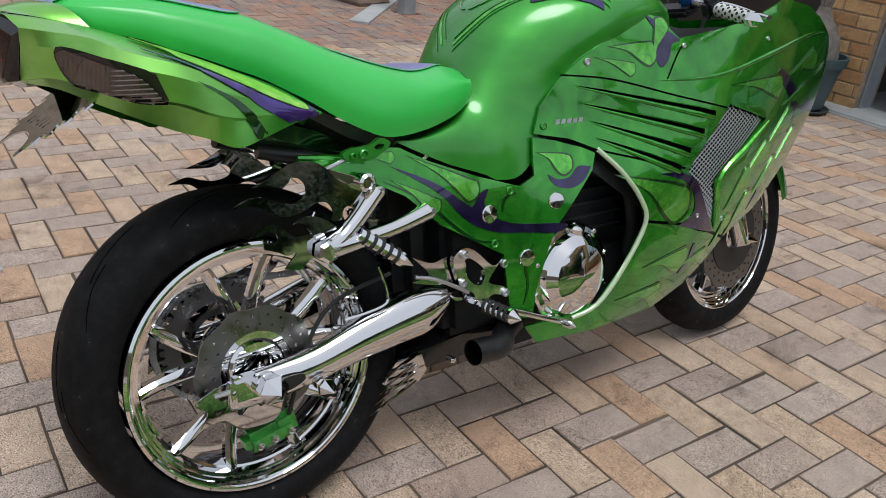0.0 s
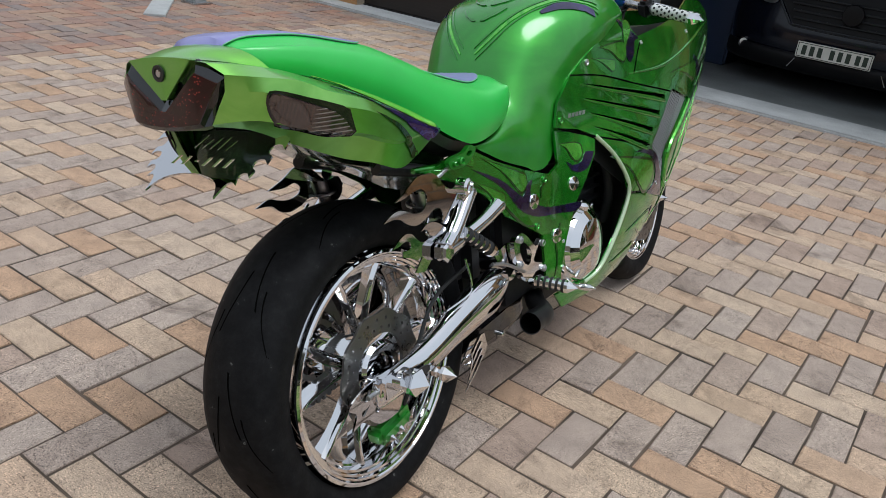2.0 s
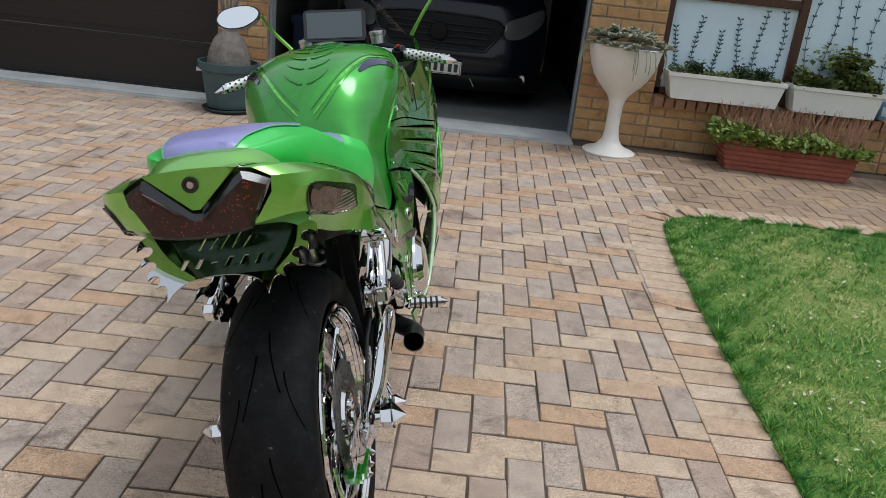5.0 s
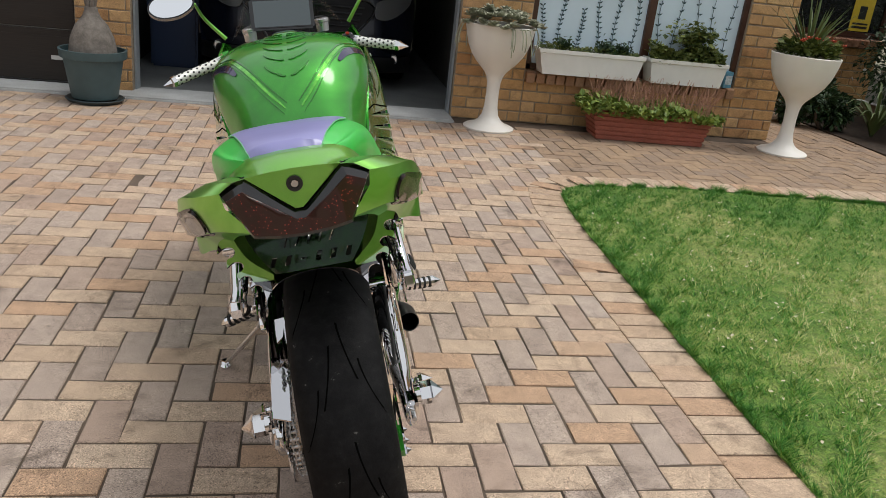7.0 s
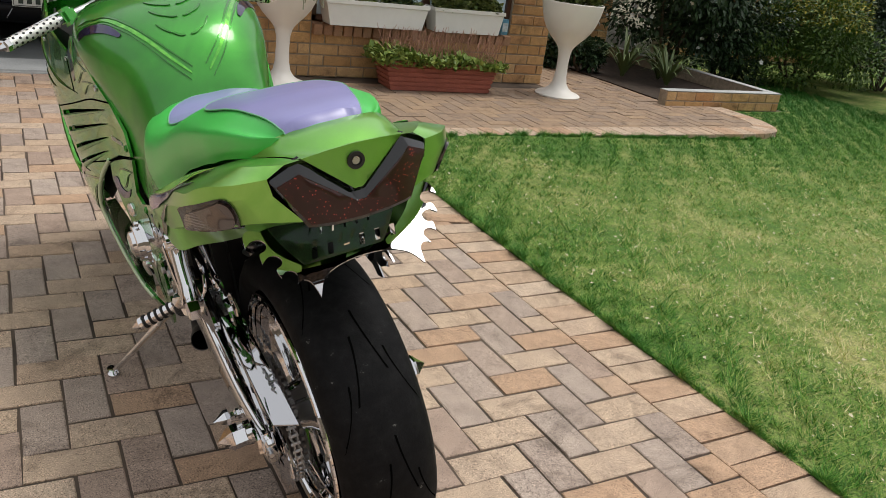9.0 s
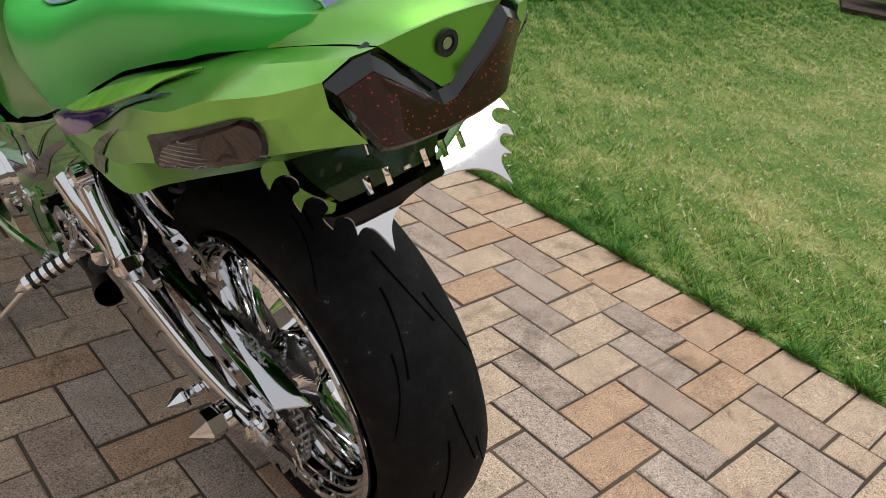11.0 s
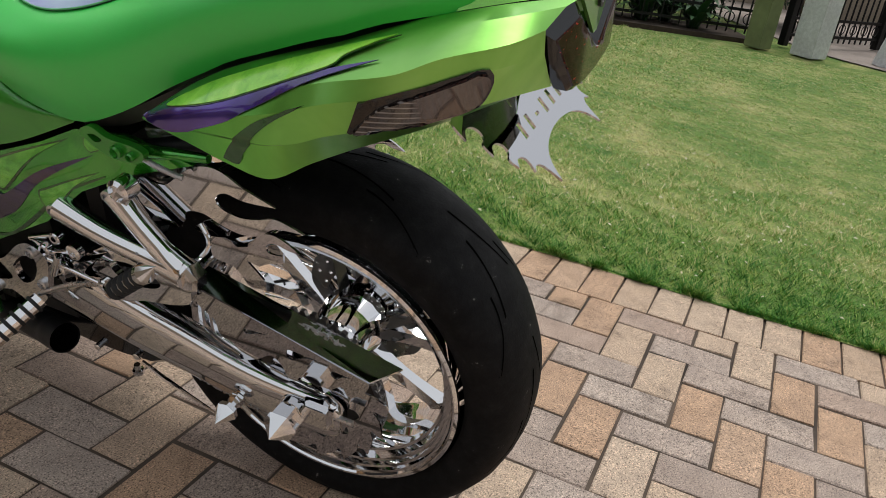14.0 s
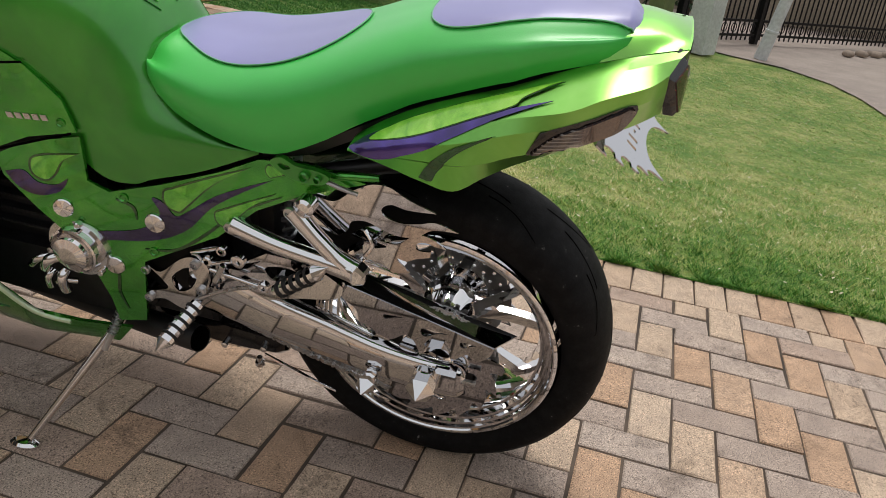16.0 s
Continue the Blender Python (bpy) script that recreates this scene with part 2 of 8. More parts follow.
def plate(outline, thick, place, holes=(), step=0.0, chamfer=0.0):
    """A sheet cut to an outline: place(u, v) gives the point and the outward normal."""
    v, f = filled(outline, holes, step)
    front, back = [], []
    for p in v:
        q, n = place(*p)
        front.append(q + n * thick / 2)
        back.append(q - n * thick / 2)
    k = len(v)
    F = [t for t in f] + [[i + k for i in t[::-1]] for t in f]
    count = {}
    for t in f:
        for a, b in zip(t, t[1:] + t[:1]):
            count.setdefault((min(a, b), max(a, b)), []).append((a, b))
    for pairs in count.values():
        if len(pairs) == 1:
            a, b = pairs[0]
            F.append([a, a + k, b + k, b])
    return front + back, F


def curl(pts, n=6):
    """A closed outline, round at its points but for those marked by a third value, which stay sharp."""
    P, m, out = pts, len(pts), []
    for i in range(m):
        p0, p1, p2, p3 = P[i - 1], P[i], P[(i + 1) % m], P[(i + 2) % m]
        a = p1 if len(p1) > 2 else p0
        d = p2 if len(p2) > 2 else p3
        a, b, c, d = (Vector((*q[:2], 0)) for q in (a, p1, p2, d))
        for k in range(n):
            t = k / n
            q = 0.5 * (2 * b + (c - a) * t + (2 * a - 5 * b + 4 * c - d) * t * t + (3 * b - a - 3 * c + d) * t**3)
            out.append((q.x, q.y))
    return out


# ---- ground, paving and lawn ----
W = 0.103  # the paving's unit: a paver is one by two
random.seed(7)


def paver_block(sx, sy, depth=0.05, ch=0.003, worn=0.0009):
    """A paver with a chamfered top edge; its base is left open."""
    hx, hy, g = sx / 2, sy / 2, ch
    V = [(-hx, -hy, -depth), (hx, -hy, -depth), (hx, hy, -depth), (-hx, hy, -depth)]
    V += [(x * 1.0, y * 1.0, -g * 0.8) for x, y in ((-hx, -hy), (hx, -hy), (hx, hy), (-hx, hy))]
    V += [(-hx + g, -hy + g, 0), (hx - g, -hy + g, 0), (hx - g, hy - g, 0), (-hx + g, hy - g, 0)]
    V = [(x + random.gauss(0, worn), y + random.gauss(0, worn), z + (random.gauss(0, worn * 0.5) if k > 3 else 0)) for k, (x, y, z) in enumerate(V)]
    F = [[8, 9, 10, 11]]
    for k in range(2):
        for i in range(4):
            j = (i + 1) % 4
            F.append([k * 4 + i, k * 4 + j, k * 4 + 4 + j, k * 4 + 4 + i])
    return V, F


GAP = 0.0066
LAWN_EDGE = [(0.2, -30.0), (0.2, 0.6), (0.215, 1.4), (0.235, 2.0), (0.262, 2.3), (0.32, 2.53), (0.45, 2.63), (0.7, 2.66), (1.2, 2.70), (2.6, 2.715), (3.6, 2.715)]
LAWN_TURN = [(3.6, 2.715), (3.95, 2.76), (4.15, 2.93), (4.24, 3.2), (4.24, 3.68)]


EDGE_LINE = [Vector(p[:2]) for p in catmull([(*p, 0) for p in [(0.2, -5.2), *LAWN_EDGE[1:], *LAWN_TURN[1:]]], 8)]


def on_paving(x, y):
    """Whether a spot lies on the herringbone field, inside the edging."""
    if (y > 4.2 and x < 2.72) or x < -9.5 or y < -5.2 or y > 6.5 or x > 4.2:
        return False
    if x < -0.02:
        return True
    p = Vector((x, y))
    i = min(range(len(EDGE_LINE)), key=lambda k: (EDGE_LINE[k] - p).length_squared)
    a, b = EDGE_LINE[max(i - 1, 0)], EDGE_LINE[min(i + 1, len(EDGE_LINE) - 1)]
    d = (b - a).normalized()
    return (p - EDGE_LINE[i]).dot(Vector((-d.y, d.x))) > (0.16 if y < 1.2 else 0.12) or (y > 3.7 and x < 4.1)


paving = thing("paving", "herringbone driveway of tan and grey concrete pavers with dark joints", "driveway", kind="structure")
bed = to_mesh("joint_bed", [(-9.6, -5.4, -0.0042), (0.2, -5.4, -0.0042), (0.2, 2.2, -0.0042), (0.33, 2.66, -0.0042), (0.7, 2.68, -0.0042), (3.6, 2.73, -0.0042), (4.0, 2.85, -0.0042), (4.2, 3.2, -0.0042), (4.2, 6.5, -0.0042), (-9.6, 6.5, -0.0042)], [list(range(10))], False)
part("joint_bed", bed, mat_sand, paving)

near_meshes = {}
for key, sx, sy, mat in (("tan", 2 * W, W, mat_paver_tan), ("grey", W, 2 * W, mat_paver_grey), ("half_tan", W, W, mat_paver_tan), ("half_grey", W, W, mat_paver_grey)):
    near_meshes[key] = []
    for _ in range(9):
        near_meshes[key].append(to_mesh(key + "_paver", *paver_block(sx - GAP, sy - GAP), smooth=False))
        near_meshes[key][-1].materials.append(mat)

spots = []
for i in range(-92, 42):
    for j in range(-52, 64):
        d = (j - i) % 4
        if d == 0:
            cells, key = ((i, j), (i + 1, j)), "tan"
        elif d == 1:
            cells, key = ((i, j), (i, j + 1)), "grey"
        else:
            continue
        ok = [on_paving((a + 0.5) * W, (b + 0.5) * W) for a, b in cells]
        if not any(ok):
            continue
        if not all(ok):
            cells = [c for c, good in zip(cells, ok) if good]
            key = "half_" + key
        x = sum(a + 0.5 for a, b in cells) / len(cells) * W
        y = sum(b + 0.5 for a, b in cells) / len(cells) * W
        spots.append((x, y, key))
spots.sort(key=lambda s: (abs(s[0] + 0.75) * 0.9) ** 2 + (s[1] + 0.25) ** 2)
far = {"tan": ([], []), "grey": ([], []), "red": ([], []), "patio": ([], [])}
for n, (x, y, key) in enumerate(spots):
    z = random.gauss(0, 0.0011)
    m = pose(x + random.gauss(0, 0.0007), y + random.gauss(0, 0.0007), z, random.gauss(0, 0.35), random.gauss(0, 0.35), random.gauss(0, 0.35))
    if n < 300:
        part("paver", near_meshes[key][n % 9], None, paving, m=m)
    else:
        tone = key.split("_")[-1]
        if x < -4.75:
            tone = "red"
        if x > 0.45 and y > 2.75:
            tone = "patio"
        sx, sy = {"tan": (2 * W, W), "grey": (W, 2 * W)}.get(key, (W, W))
        v, f = paver_block(sx - GAP, sy - GAP)
        V, F = far[tone]
        k = len(V)
        V += [m @ Vector(p) for p in v]
        F += [[q + k for q in t] for t in f]
for tone, mat in (("tan", mat_paver_tan_far), ("grey", mat_paver_grey_far), ("red", mat_paver_red), ("patio", mat_paver_patio)):
    if far[tone][0]:
        tagged(part("pavers", to_mesh(tone + "_pavers", *far[tone], smooth=False), mat, paving), kind="stuff")


# the edging: pavers laid side by side along the lawn
def along(line, pitch):
    P = [Vector((*p, 0)) for p in line]
    out, left = [], pitch / 2
    for a, b in zip(P, P[1:]):
        d = (b - a).length
        while left < d:
            out.append((a + (b - a) * left / d, (b - a).normalized()))
            left += pitch
        left -= d
    return out


edging = thing("edging", "edging course of tan pavers set on end along the lawn", "kerb", kind="structure")
edge_mesh = to_mesh("edging_paver", *paver_block(2 * W - GAP, W - GAP), smooth=False)
edge_mesh.materials.append(mat_paver_tan)
smooth_edge = [p[:2] for p in catmull([(*p, 0) for p in [(0.2, -4.9), *LAWN_EDGE[1:]]], 6)]
smooth_turn = [p[:2] for p in catmull([(*p, 0) for p in LAWN_TURN], 6)]
for line in (smooth_edge, smooth_turn):
    for p, d in along(line, W * 0.999):
        out = Vector((-d.y, d.x, 0))
        spot = p + out * W
        ang = math.degrees(math.atan2(out.y, out.x))
        part("paver", edge_mesh, None, edging, m=pose(spot.x, spot.y, random.gauss(0.0045, 0.0008), random.gauss(0, 0.2), random.gauss(0, 0.3), ang + random.gauss(0, 0.5)))


def lawn_mat():
    m = Mat("grass_ground", (0.10, 0.15, 0.03), 0.9)
    nt = m.nt
    a = tex_noise(nt, m.pos, 1.5, 9, 0.8, 0.2)
    col = ramp(nt, a, [(0.34, (0.055, 0.160, 0.015)), (0.5, (0.15, 0.235, 0.040)), (0.64, (0.38, 0.375, 0.14))])
    f = ramp(nt, tex_noise(nt, m.pos, 75, 4, 0.8), [(0.36, (0.30, 0.32, 0.30)), (0.5, (0.9, 0.9, 0.9)), (0.66, (1.6, 1.55, 1.4))])
    m.base(mixc(nt, 0.8, col, f, "MULTIPLY"))
    m.bump(tex_noise(nt, m.pos, 90, 3), 0.8, 0.02)
    return m.m


mat_lawn = lawn_mat()
sward = [Vector(p) for p in list(LAWN_EDGE) + LAWN_TURN[1:]]
edge = []
for k, p in enumerate(sward):
    d = (sward[min(k + 1, len(sward) - 1)] - sward[max(k - 1, 0)]).normalized()
    edge.append((p.x - 0.013 * d.y, p.y + 0.013 * d.x))
edge = edge + [(4.24, 3.69), (5.25, 3.69), (5.25, 7.0), (12.9, 7.0)]
ring = [(0.187, -8.9)] + edge[1:] + [(12.9, -8.9)]
v, f = filled([(float(a), float(b)) for a, b in ring], (), 0.4)
tagged(part("lawn", to_mesh("lawn", [(a, b, 0.006 - 0.05 * min(max((a - 1.2) / 2.4, 0), 1)) for a, b in v], f, False), mat_lawn), "patchy green lawn with straw-coloured spots and fallen petals", "lawn", kind="structure")
far_ground = to_mesh("ground", [(-900, -900, -0.06), (900, -900, -0.06), (900, 900, -0.06), (-900, 900, -0.06)], [[0, 1, 2, 3]], False)
tagged(part("ground", far_ground, Mat("far_ground", (0.16, 0.15, 0.10), 0.95).mottle(0.3, 0.3).m), "dry bare ground reaching to the horizon", "ground", kind="structure")


# ---- the motorcycle: paint and metal ----
def candy(name, deep, mid, light, scale=7.0, metal=0.8, rough=0.25, haze=0.04):
    """Metallic paint with airbrushed cloudy swirls under a clear coat."""
    m = Mat(name, mid, rough, metal, 0.9)
    nt = m.nt
    swirl = tex_noise(nt, m.obj, scale, 4, 0.55, 1.6)
    col = ramp(nt, swirl, [(0.28, deep), (0.50, mid), (0.74, light)])
    flake = ramp(nt, tex_noise(nt, m.obj, 1400, 1, 0.5), [(0.35, (0.8, 0.8, 0.8)), (0.65, (1.2, 1.2, 1.2))])
    m.base(mixc(nt, 0.5, col, flake, "MULTIPLY"))
    m.bump(mixc(nt, 0.5, swirl, tex_noise(nt, m.obj, 38, 3)), 0.06, 0.003)
    m.b.inputs["Coat Roughness"].default_value = haze
    return m.m


mat_green = candy("candy_green", (0.024, 0.225, 0.012), (0.038, 0.325, 0.017), (0.085, 0.460, 0.034), 11.0)
mat_green_plain = candy("tank_green", (0.026, 0.235, 0.012), (0.036, 0.300, 0.017), (0.066, 0.390, 0.028), 4.0, 0.70, 0.55, 0.16)
mat_lime = candy("pearl_lime_green", (0.140, 0.430, 0.040), (0.185, 0.505, 0.055), (0.255, 0.600, 0.090), 3.0, 0.85, 0.42, 0.16)


def fading(name):
    """Pearl lime at the rear, airbrushed over into deep candy green towards the front."""
    m = Mat(name, (0.16, 0.48, 0.05), 0.34, 0.93, 0.8)
    m.b.inputs["Coat Roughness"].default_value = 0.20
    nt = m.nt
    sep = nt.nodes.new("ShaderNodeSeparateXYZ")
    nt.links.new(m.obj, sep.inputs[0])
    cloud = tex_noise(nt, m.obj, 9.0, 4, 0.55, 1.4)
    along_y = maths(nt, "ADD", sep.outputs[1], maths(nt, "MULTIPLY", maths(nt, "SUBTRACT", cloud, 0.5), 0.10))
    fade = ramp(nt, maths(nt, "ADD", maths(nt, "MULTIPLY", along_y, 4.0), 0.72), [(0.0, (0, 0, 0)), (0.45, (0.35, 0.35, 0.35)), (1.0, (1, 1, 1))])
    lime = ramp(nt, cloud, [(0.28, (0.220, 0.560, 0.075)), (0.5, (0.270, 0.630, 0.100)), (0.74, (0.340, 0.700, 0.140))])
    deep = ramp(nt, cloud, [(0.28, (0.028, 0.255, 0.012)), (0.5, (0.052, 0.390, 0.021)), (0.74, (0.110, 0.530, 0.042))])
    m.base(mixc(nt, fade, lime, deep))
    return m.m


mat_tail = fading("faded_tail_paint")
mat_flame_light = candy("flame_light_green", (0.055, 0.350, 0.022), (0.125, 0.540, 0.045), (0.260, 0.720, 0.100), 30.0)
mat_tear = candy("bright_lime_tear", (0.190, 0.580, 0.030), (0.330, 0.760, 0.055), (0.500, 0.880, 0.120), 22.0, 0.4, 0.35)
mat_flame_dark = candy("flame_shadow_green", (0.006, 0.055, 0.009), (0.010, 0.085, 0.012), (0.018, 0.120, 0.018), 10.0)
mat_flame_edge = candy("flame_outline_olive", (0.012, 0.050, 0.012), (0.024, 0.085, 0.020), (0.050, 0.140, 0.034), 14.0)
mat_purple = candy("candy_purple", (0.022, 0.010, 0.095), (0.055, 0.025, 0.220), (0.130, 0.075, 0.440), 9.0)
mat_purple_deep = candy("deep_purple", (0.012, 0.008, 0.038), (0.026, 0.016, 0.085), (0.060, 0.040, 0.190), 12.0)
mat_rim_edge = Mat("edge_trim", (0.56, 0.70, 0.46), 0.25, 0.3, 0.8).m


def chrome(name, tint, rough):
    m = Mat(name, tint, rough, 1.0)
    smear = tex_noise(m.nt, m.obj, 30, 4, 0.6)
    m.put("Roughness", ramp(m.nt, smear, [(0.35, (rough, rough, rough)), (0.75, (rough * 2.5, rough * 2.5, rough * 2.5))]))
    return m.m


mat_chrome = chrome("chrome", (0.76, 0.76, 0.77), 0.025)
mat_mirror_plate = chrome("polished_steel_plate", (0.58, 0.58, 0.60), 0.02)
mat_steel = chrome("brushed_steel", (0.55, 0.55, 0.56), 0.22)
mat_disc = chrome("brake_disc_steel", (0.20, 0.195, 0.19), 0.25)
mat_black = Mat("black_plastic", (0.012, 0.012, 0.013), 0.42).mottle(20, 0.3).m
mat_gloss_black = Mat("gloss_black", (0.006, 0.006, 0.007), 0.10, 0, 0.3).m
mat_engine = Mat("dark_engine_paint", (0.018, 0.018, 0.020), 0.5, 0.4).mottle(30, 0.4).m
mat_rubber = Mat("peg_rubber", (0.014, 0.014, 0.014), 0.7).m
mat_blue = Mat("blue_anodised", (0.02, 0.06, 0.30), 0.25, 0.8).m
mat_white_grip = Mat("white_grip", (0.72, 0.72, 0.68), 0.4, 0.2).mottle(60, 0.08).m
mat_caliper = Mat("caliper_green", (0.03, 0.24, 0.02), 0.3, 0.2, 0.8).mottle(40, 0.3).m


def tyre_mat():
    m = Mat("tyre_rubber", (0.016, 0.016, 0.017), 0.62, spec=0.16)
    nt = m.nt
    scuff = tex_noise(nt, m.obj, 38, 5, 0.75)
    col = ramp(nt, scuff, [(0.42, (0.004, 0.004, 0.0045)), (0.60, (0.008, 0.008, 0.0085)), (0.67, (0.012, 0.012, 0.012)), (0.71, (0.15, 0.145, 0.135))])
    m.base(col)
    m.put("Roughness", ramp(nt, tex_noise(nt, m.obj, 12, 3), [(0.3, (0.6, 0.6, 0.6)), (0.7, (0.8, 0.8, 0.8))]))
    m.bump(tex_noise(nt, m.obj, 260, 3), 0.2, 0.002)
    return m.m


mat_tyre = tyre_mat()


def vinyl(name, color):
    m = Mat(name, color, 0.42)
    m.mottle(3.5, 0.10)
    m.b.inputs["Coat Weight"].default_value = 0.6
    m.b.inputs["Coat Roughness"].default_value = 0.34
    v = m.nt.nodes.new("ShaderNodeTexVoronoi")
    v.inputs["Scale"].default_value = 420
    m.nt.links.new(m.obj, v.inputs["Vector"])
    m.bump(v.outputs["Distance"], 0.07, 0.001)
    return m.m


mat_seat = vinyl("green_vinyl", (0.042, 0.51, 0.062))
mat_insert = vinyl("purple_vinyl", (0.23, 0.225, 0.47))
mat_piping = Mat("seam_thread", (0.16, 0.46, 0.22), 0.6).m


def lens_mat():
    m = Mat("smoked_red_lens", (0.02, 0.004, 0.004), 0.12, 0, 0.25, 0.2)
    v = m.nt.nodes.new("ShaderNodeTexVoronoi")
    v.inputs["Scale"].default_value = 210
    m.nt.links.new(m.obj, v.inputs["Vector"])
    dots = ramp(m.nt, v.outputs["Distance"], [(0.10, (0.62, 0.085, 0.060)), (0.24, (0.040, 0.014, 0.012))])
    some = ramp(m.nt, tex_noise(m.nt, m.obj, 55, 1), [(0.45, (0, 0, 0)), (0.58, (1, 1, 1))])
    m.base(mixc(m.nt, some, (0.034, 0.015, 0.012), dots))
    return m.m


mat_lens = lens_mat()


def signal_mat():
    """Smoked lens: reddish with fine columns at the rear, clear with level ribs in front."""
    m = Mat("smoked_signal_lens", (0.06, 0.045, 0.04), 0.08, 0.0, 1.0)
    nt = m.nt

    def ribs(way, scale):
        wv = nt.nodes.new("ShaderNodeTexWave")
        wv.inputs["Scale"].default_value = scale
        wv.inputs["Distortion"].default_value = 0.6
        wv.bands_direction = way
        nt.links.new(m.obj, wv.inputs["Vector"])
        return wv.outputs["Fac"]

    level, upright = ribs("Z", 46), ribs("Y", 60)
    sep = nt.nodes.new("ShaderNodeSeparateXYZ")
    nt.links.new(m.obj, sep.inputs[0])
    half = ramp(nt, maths(nt, "MULTIPLY", maths(nt, "ADD", sep.outputs[1], 0.200), 60.0), [(0.0, (0, 0, 0)), (0.6, (1, 1, 1))])
    red = ramp(nt, upright, [(0.2, (0.022, 0.011, 0.009)), (0.9, (0.058, 0.026, 0.021))])
    clear = ramp(nt, level, [(0.35, (0.010, 0.008, 0.008)), (0.75, (0.055, 0.042, 0.038)), (0.97, (0.24, 0.22, 0.21))])
    m.base(mixc(nt, half, red, clear))
    m.bump(mixc(nt, half, upright, level), 0.12, 0.002)
    return m.m


mat_signal = signal_mat()

# ---- the motorcycle ----
BIKE = pose(-1.027, -0.32, 0.003, 0, 0, 1.5) @ pose(0, 0, 0, 0, -13.0, 0)
bike = thing("motorcycle", "custom green sport motorcycle with airbrushed flames, leaning on its side stand", "motorcycle", BIKE)
AXLE_R, AXLE_F = (0.012, 0.012, 0.326), (0.0, 1.50, 0.30)
TYRE = [(0.0, 0.3265), (0.026, 0.3243), (0.0515, 0.3188), (0.0755, 0.3068), (0.0867, 0.2913), (0.0884, 0.2750), (0.0840, 0.2560), (0.0745, 0.2420)]  # half its profile


def add(name, vf, mat, label="", parent=None, m=None, sharp=None, smooth=True):
    return part(name, to_mesh(name, *vf, smooth=smooth, sharp=sharp), mat, parent or bike, label, m)


def flat_x(x, side=1):
    """Places a drawing of (y, z) on an upright plane of the motorcycle."""
    return lambda y, z: (Vector((side * x, y, z)), Vector((side, 0, 0)))


def ribbon(path, width, n=5, taper=True):
    """The outline of a band along a curve, thin at both ends."""
    P = catmull([(a, b, 0) for a, b in path], n)
    L, R = [], []
    for i, p in enumerate(P):
        d = (P[min(i + 1, len(P) - 1)] - P[max(i - 1, 0)]).normalized()
        w = width * (math.sin(math.pi * (0.06 + 0.88 * i / (len(P) - 1))) ** 0.7 if taper else 1) / 2
        s = Vector((-d.y, d.x, 0)) * w
        L.append(tuple((p + s)[:2]))
        R.append(tuple((p - s)[:2]))
    return L + R[::-1]


# -- wheels --
rear_wheel = add("rear_tyre", lathe([(-x, r) for x, r in TYRE[:0:-1]] + TYRE, 128), mat_tyre, "fat black tyre with worn tread grooves", m=pose(*AXLE_R))
mat_groove = Mat("tread_groove", (0.0028, 0.0028, 0.0028), 0.95, spec=0.0).m


def tread_z(x):
    return float(np.interp(abs(x), [p[0] for p in TYRE[:6]], [p[1] for p in TYRE[:6]])) + 0.0006


grooves = []
for k in range(9):
    a0 = 2 * math.pi * k / 9
    for s in (1, -1):
        for x0, x1, sweep, w, off in ((0.010, 0.034, 0.36, 0.0040, 0.0), (0.040, 0.076, 0.34, 0.0036, 0.24)):
            V = []
            for i in range(9):
                t = i / 8
                x, a = s * (x0 + (x1 - x0) * t**1.5), a0 + off + (0.14 if s < 0 else 0) + sweep * t * 1.0
                for e in (-1, 1):
                    aa = a + e * w / 0.32 * math.sin(math.pi * (0.1 + 0.8 * t)) * 0.6
                    xx = x + e * s * w * 0.5
                    r = tread_z(xx)
                    V.append((xx, r * math.cos(aa), r * math.sin(aa)))
            grooves.append((V, grid_faces(9, 2)))
add("tread_groove", join(*grooves), mat_groove, "", rear_wheel)


def rim_part(name, width, r, parent, label):
    w = width / 2
    lip = [(0.0, 0.004), (0.002, 0.0095), (0.006, 0.0105), (0.009, 0.008), (0.013, -0.004), (0.030, -0.014)]
    steps = [(0.0005, 0.001), (0.0035, -0.0015), (0.0045, -0.0055), (0.0100, -0.0075), (0.0110, -0.0120), (0.0190, -0.0140), (0.0200, -0.0185), (0.0330, -0.0230), (0.0345, -0.0275)]
    outer = [(-w + d, r + e) for d, e in lip] + [(-0.02, r - 0.028), (0.02, r - 0.028)] + [(w - d, r + e) for d, e in lip[::-1]]
    inner = [(w - d, r + e) for d, e in steps] + [(0.02, r - 0.036), (-0.02, r - 0.036)] + [(-w + d, r + e) for d, e in steps[::-1]]
    return add(name, lathe(outer + inner, 96, closed=True), mat_chrome, label, parent, sharp=16)


def spoke(a, lean, x_hub, x_rim, r0, r1, w0, w1, t):
    """A tapered box-section arm of a wheel in the y-z plane."""
    rows = []
    for k in range(7):
        f = k / 6
        r = r0 + (r1 - r0) * f
        ang = a + lean * f**0.85
        w, th = w0 + (w1 - w0) * f, t * (1.15 - 0.35 * math.sin(math.pi * f))
        x = x_hub + (x_rim - x_hub) * f
        c, s = math.cos(ang), math.sin(ang)
        rad, tan = Vector((0, c, s)), Vector((0, -s, c))
        p = Vector((x, 0, 0)) + rad * r
        rows.append([p + Vector((th, 0, 0)) + tan * w * 0.35, p + Vector((th * 0.55, 0, 0)) + tan * w, p - Vector((th, 0, 0)) + tan * w * 0.9, p - Vector((th, 0, 0)) - tan * w * 0.9, p + Vector((th * 0.55, 0, 0)) - tan * w, p + Vector((th, 0, 0)) - tan * w * 0.35])
    return loft(rows, closed=True, caps=True)


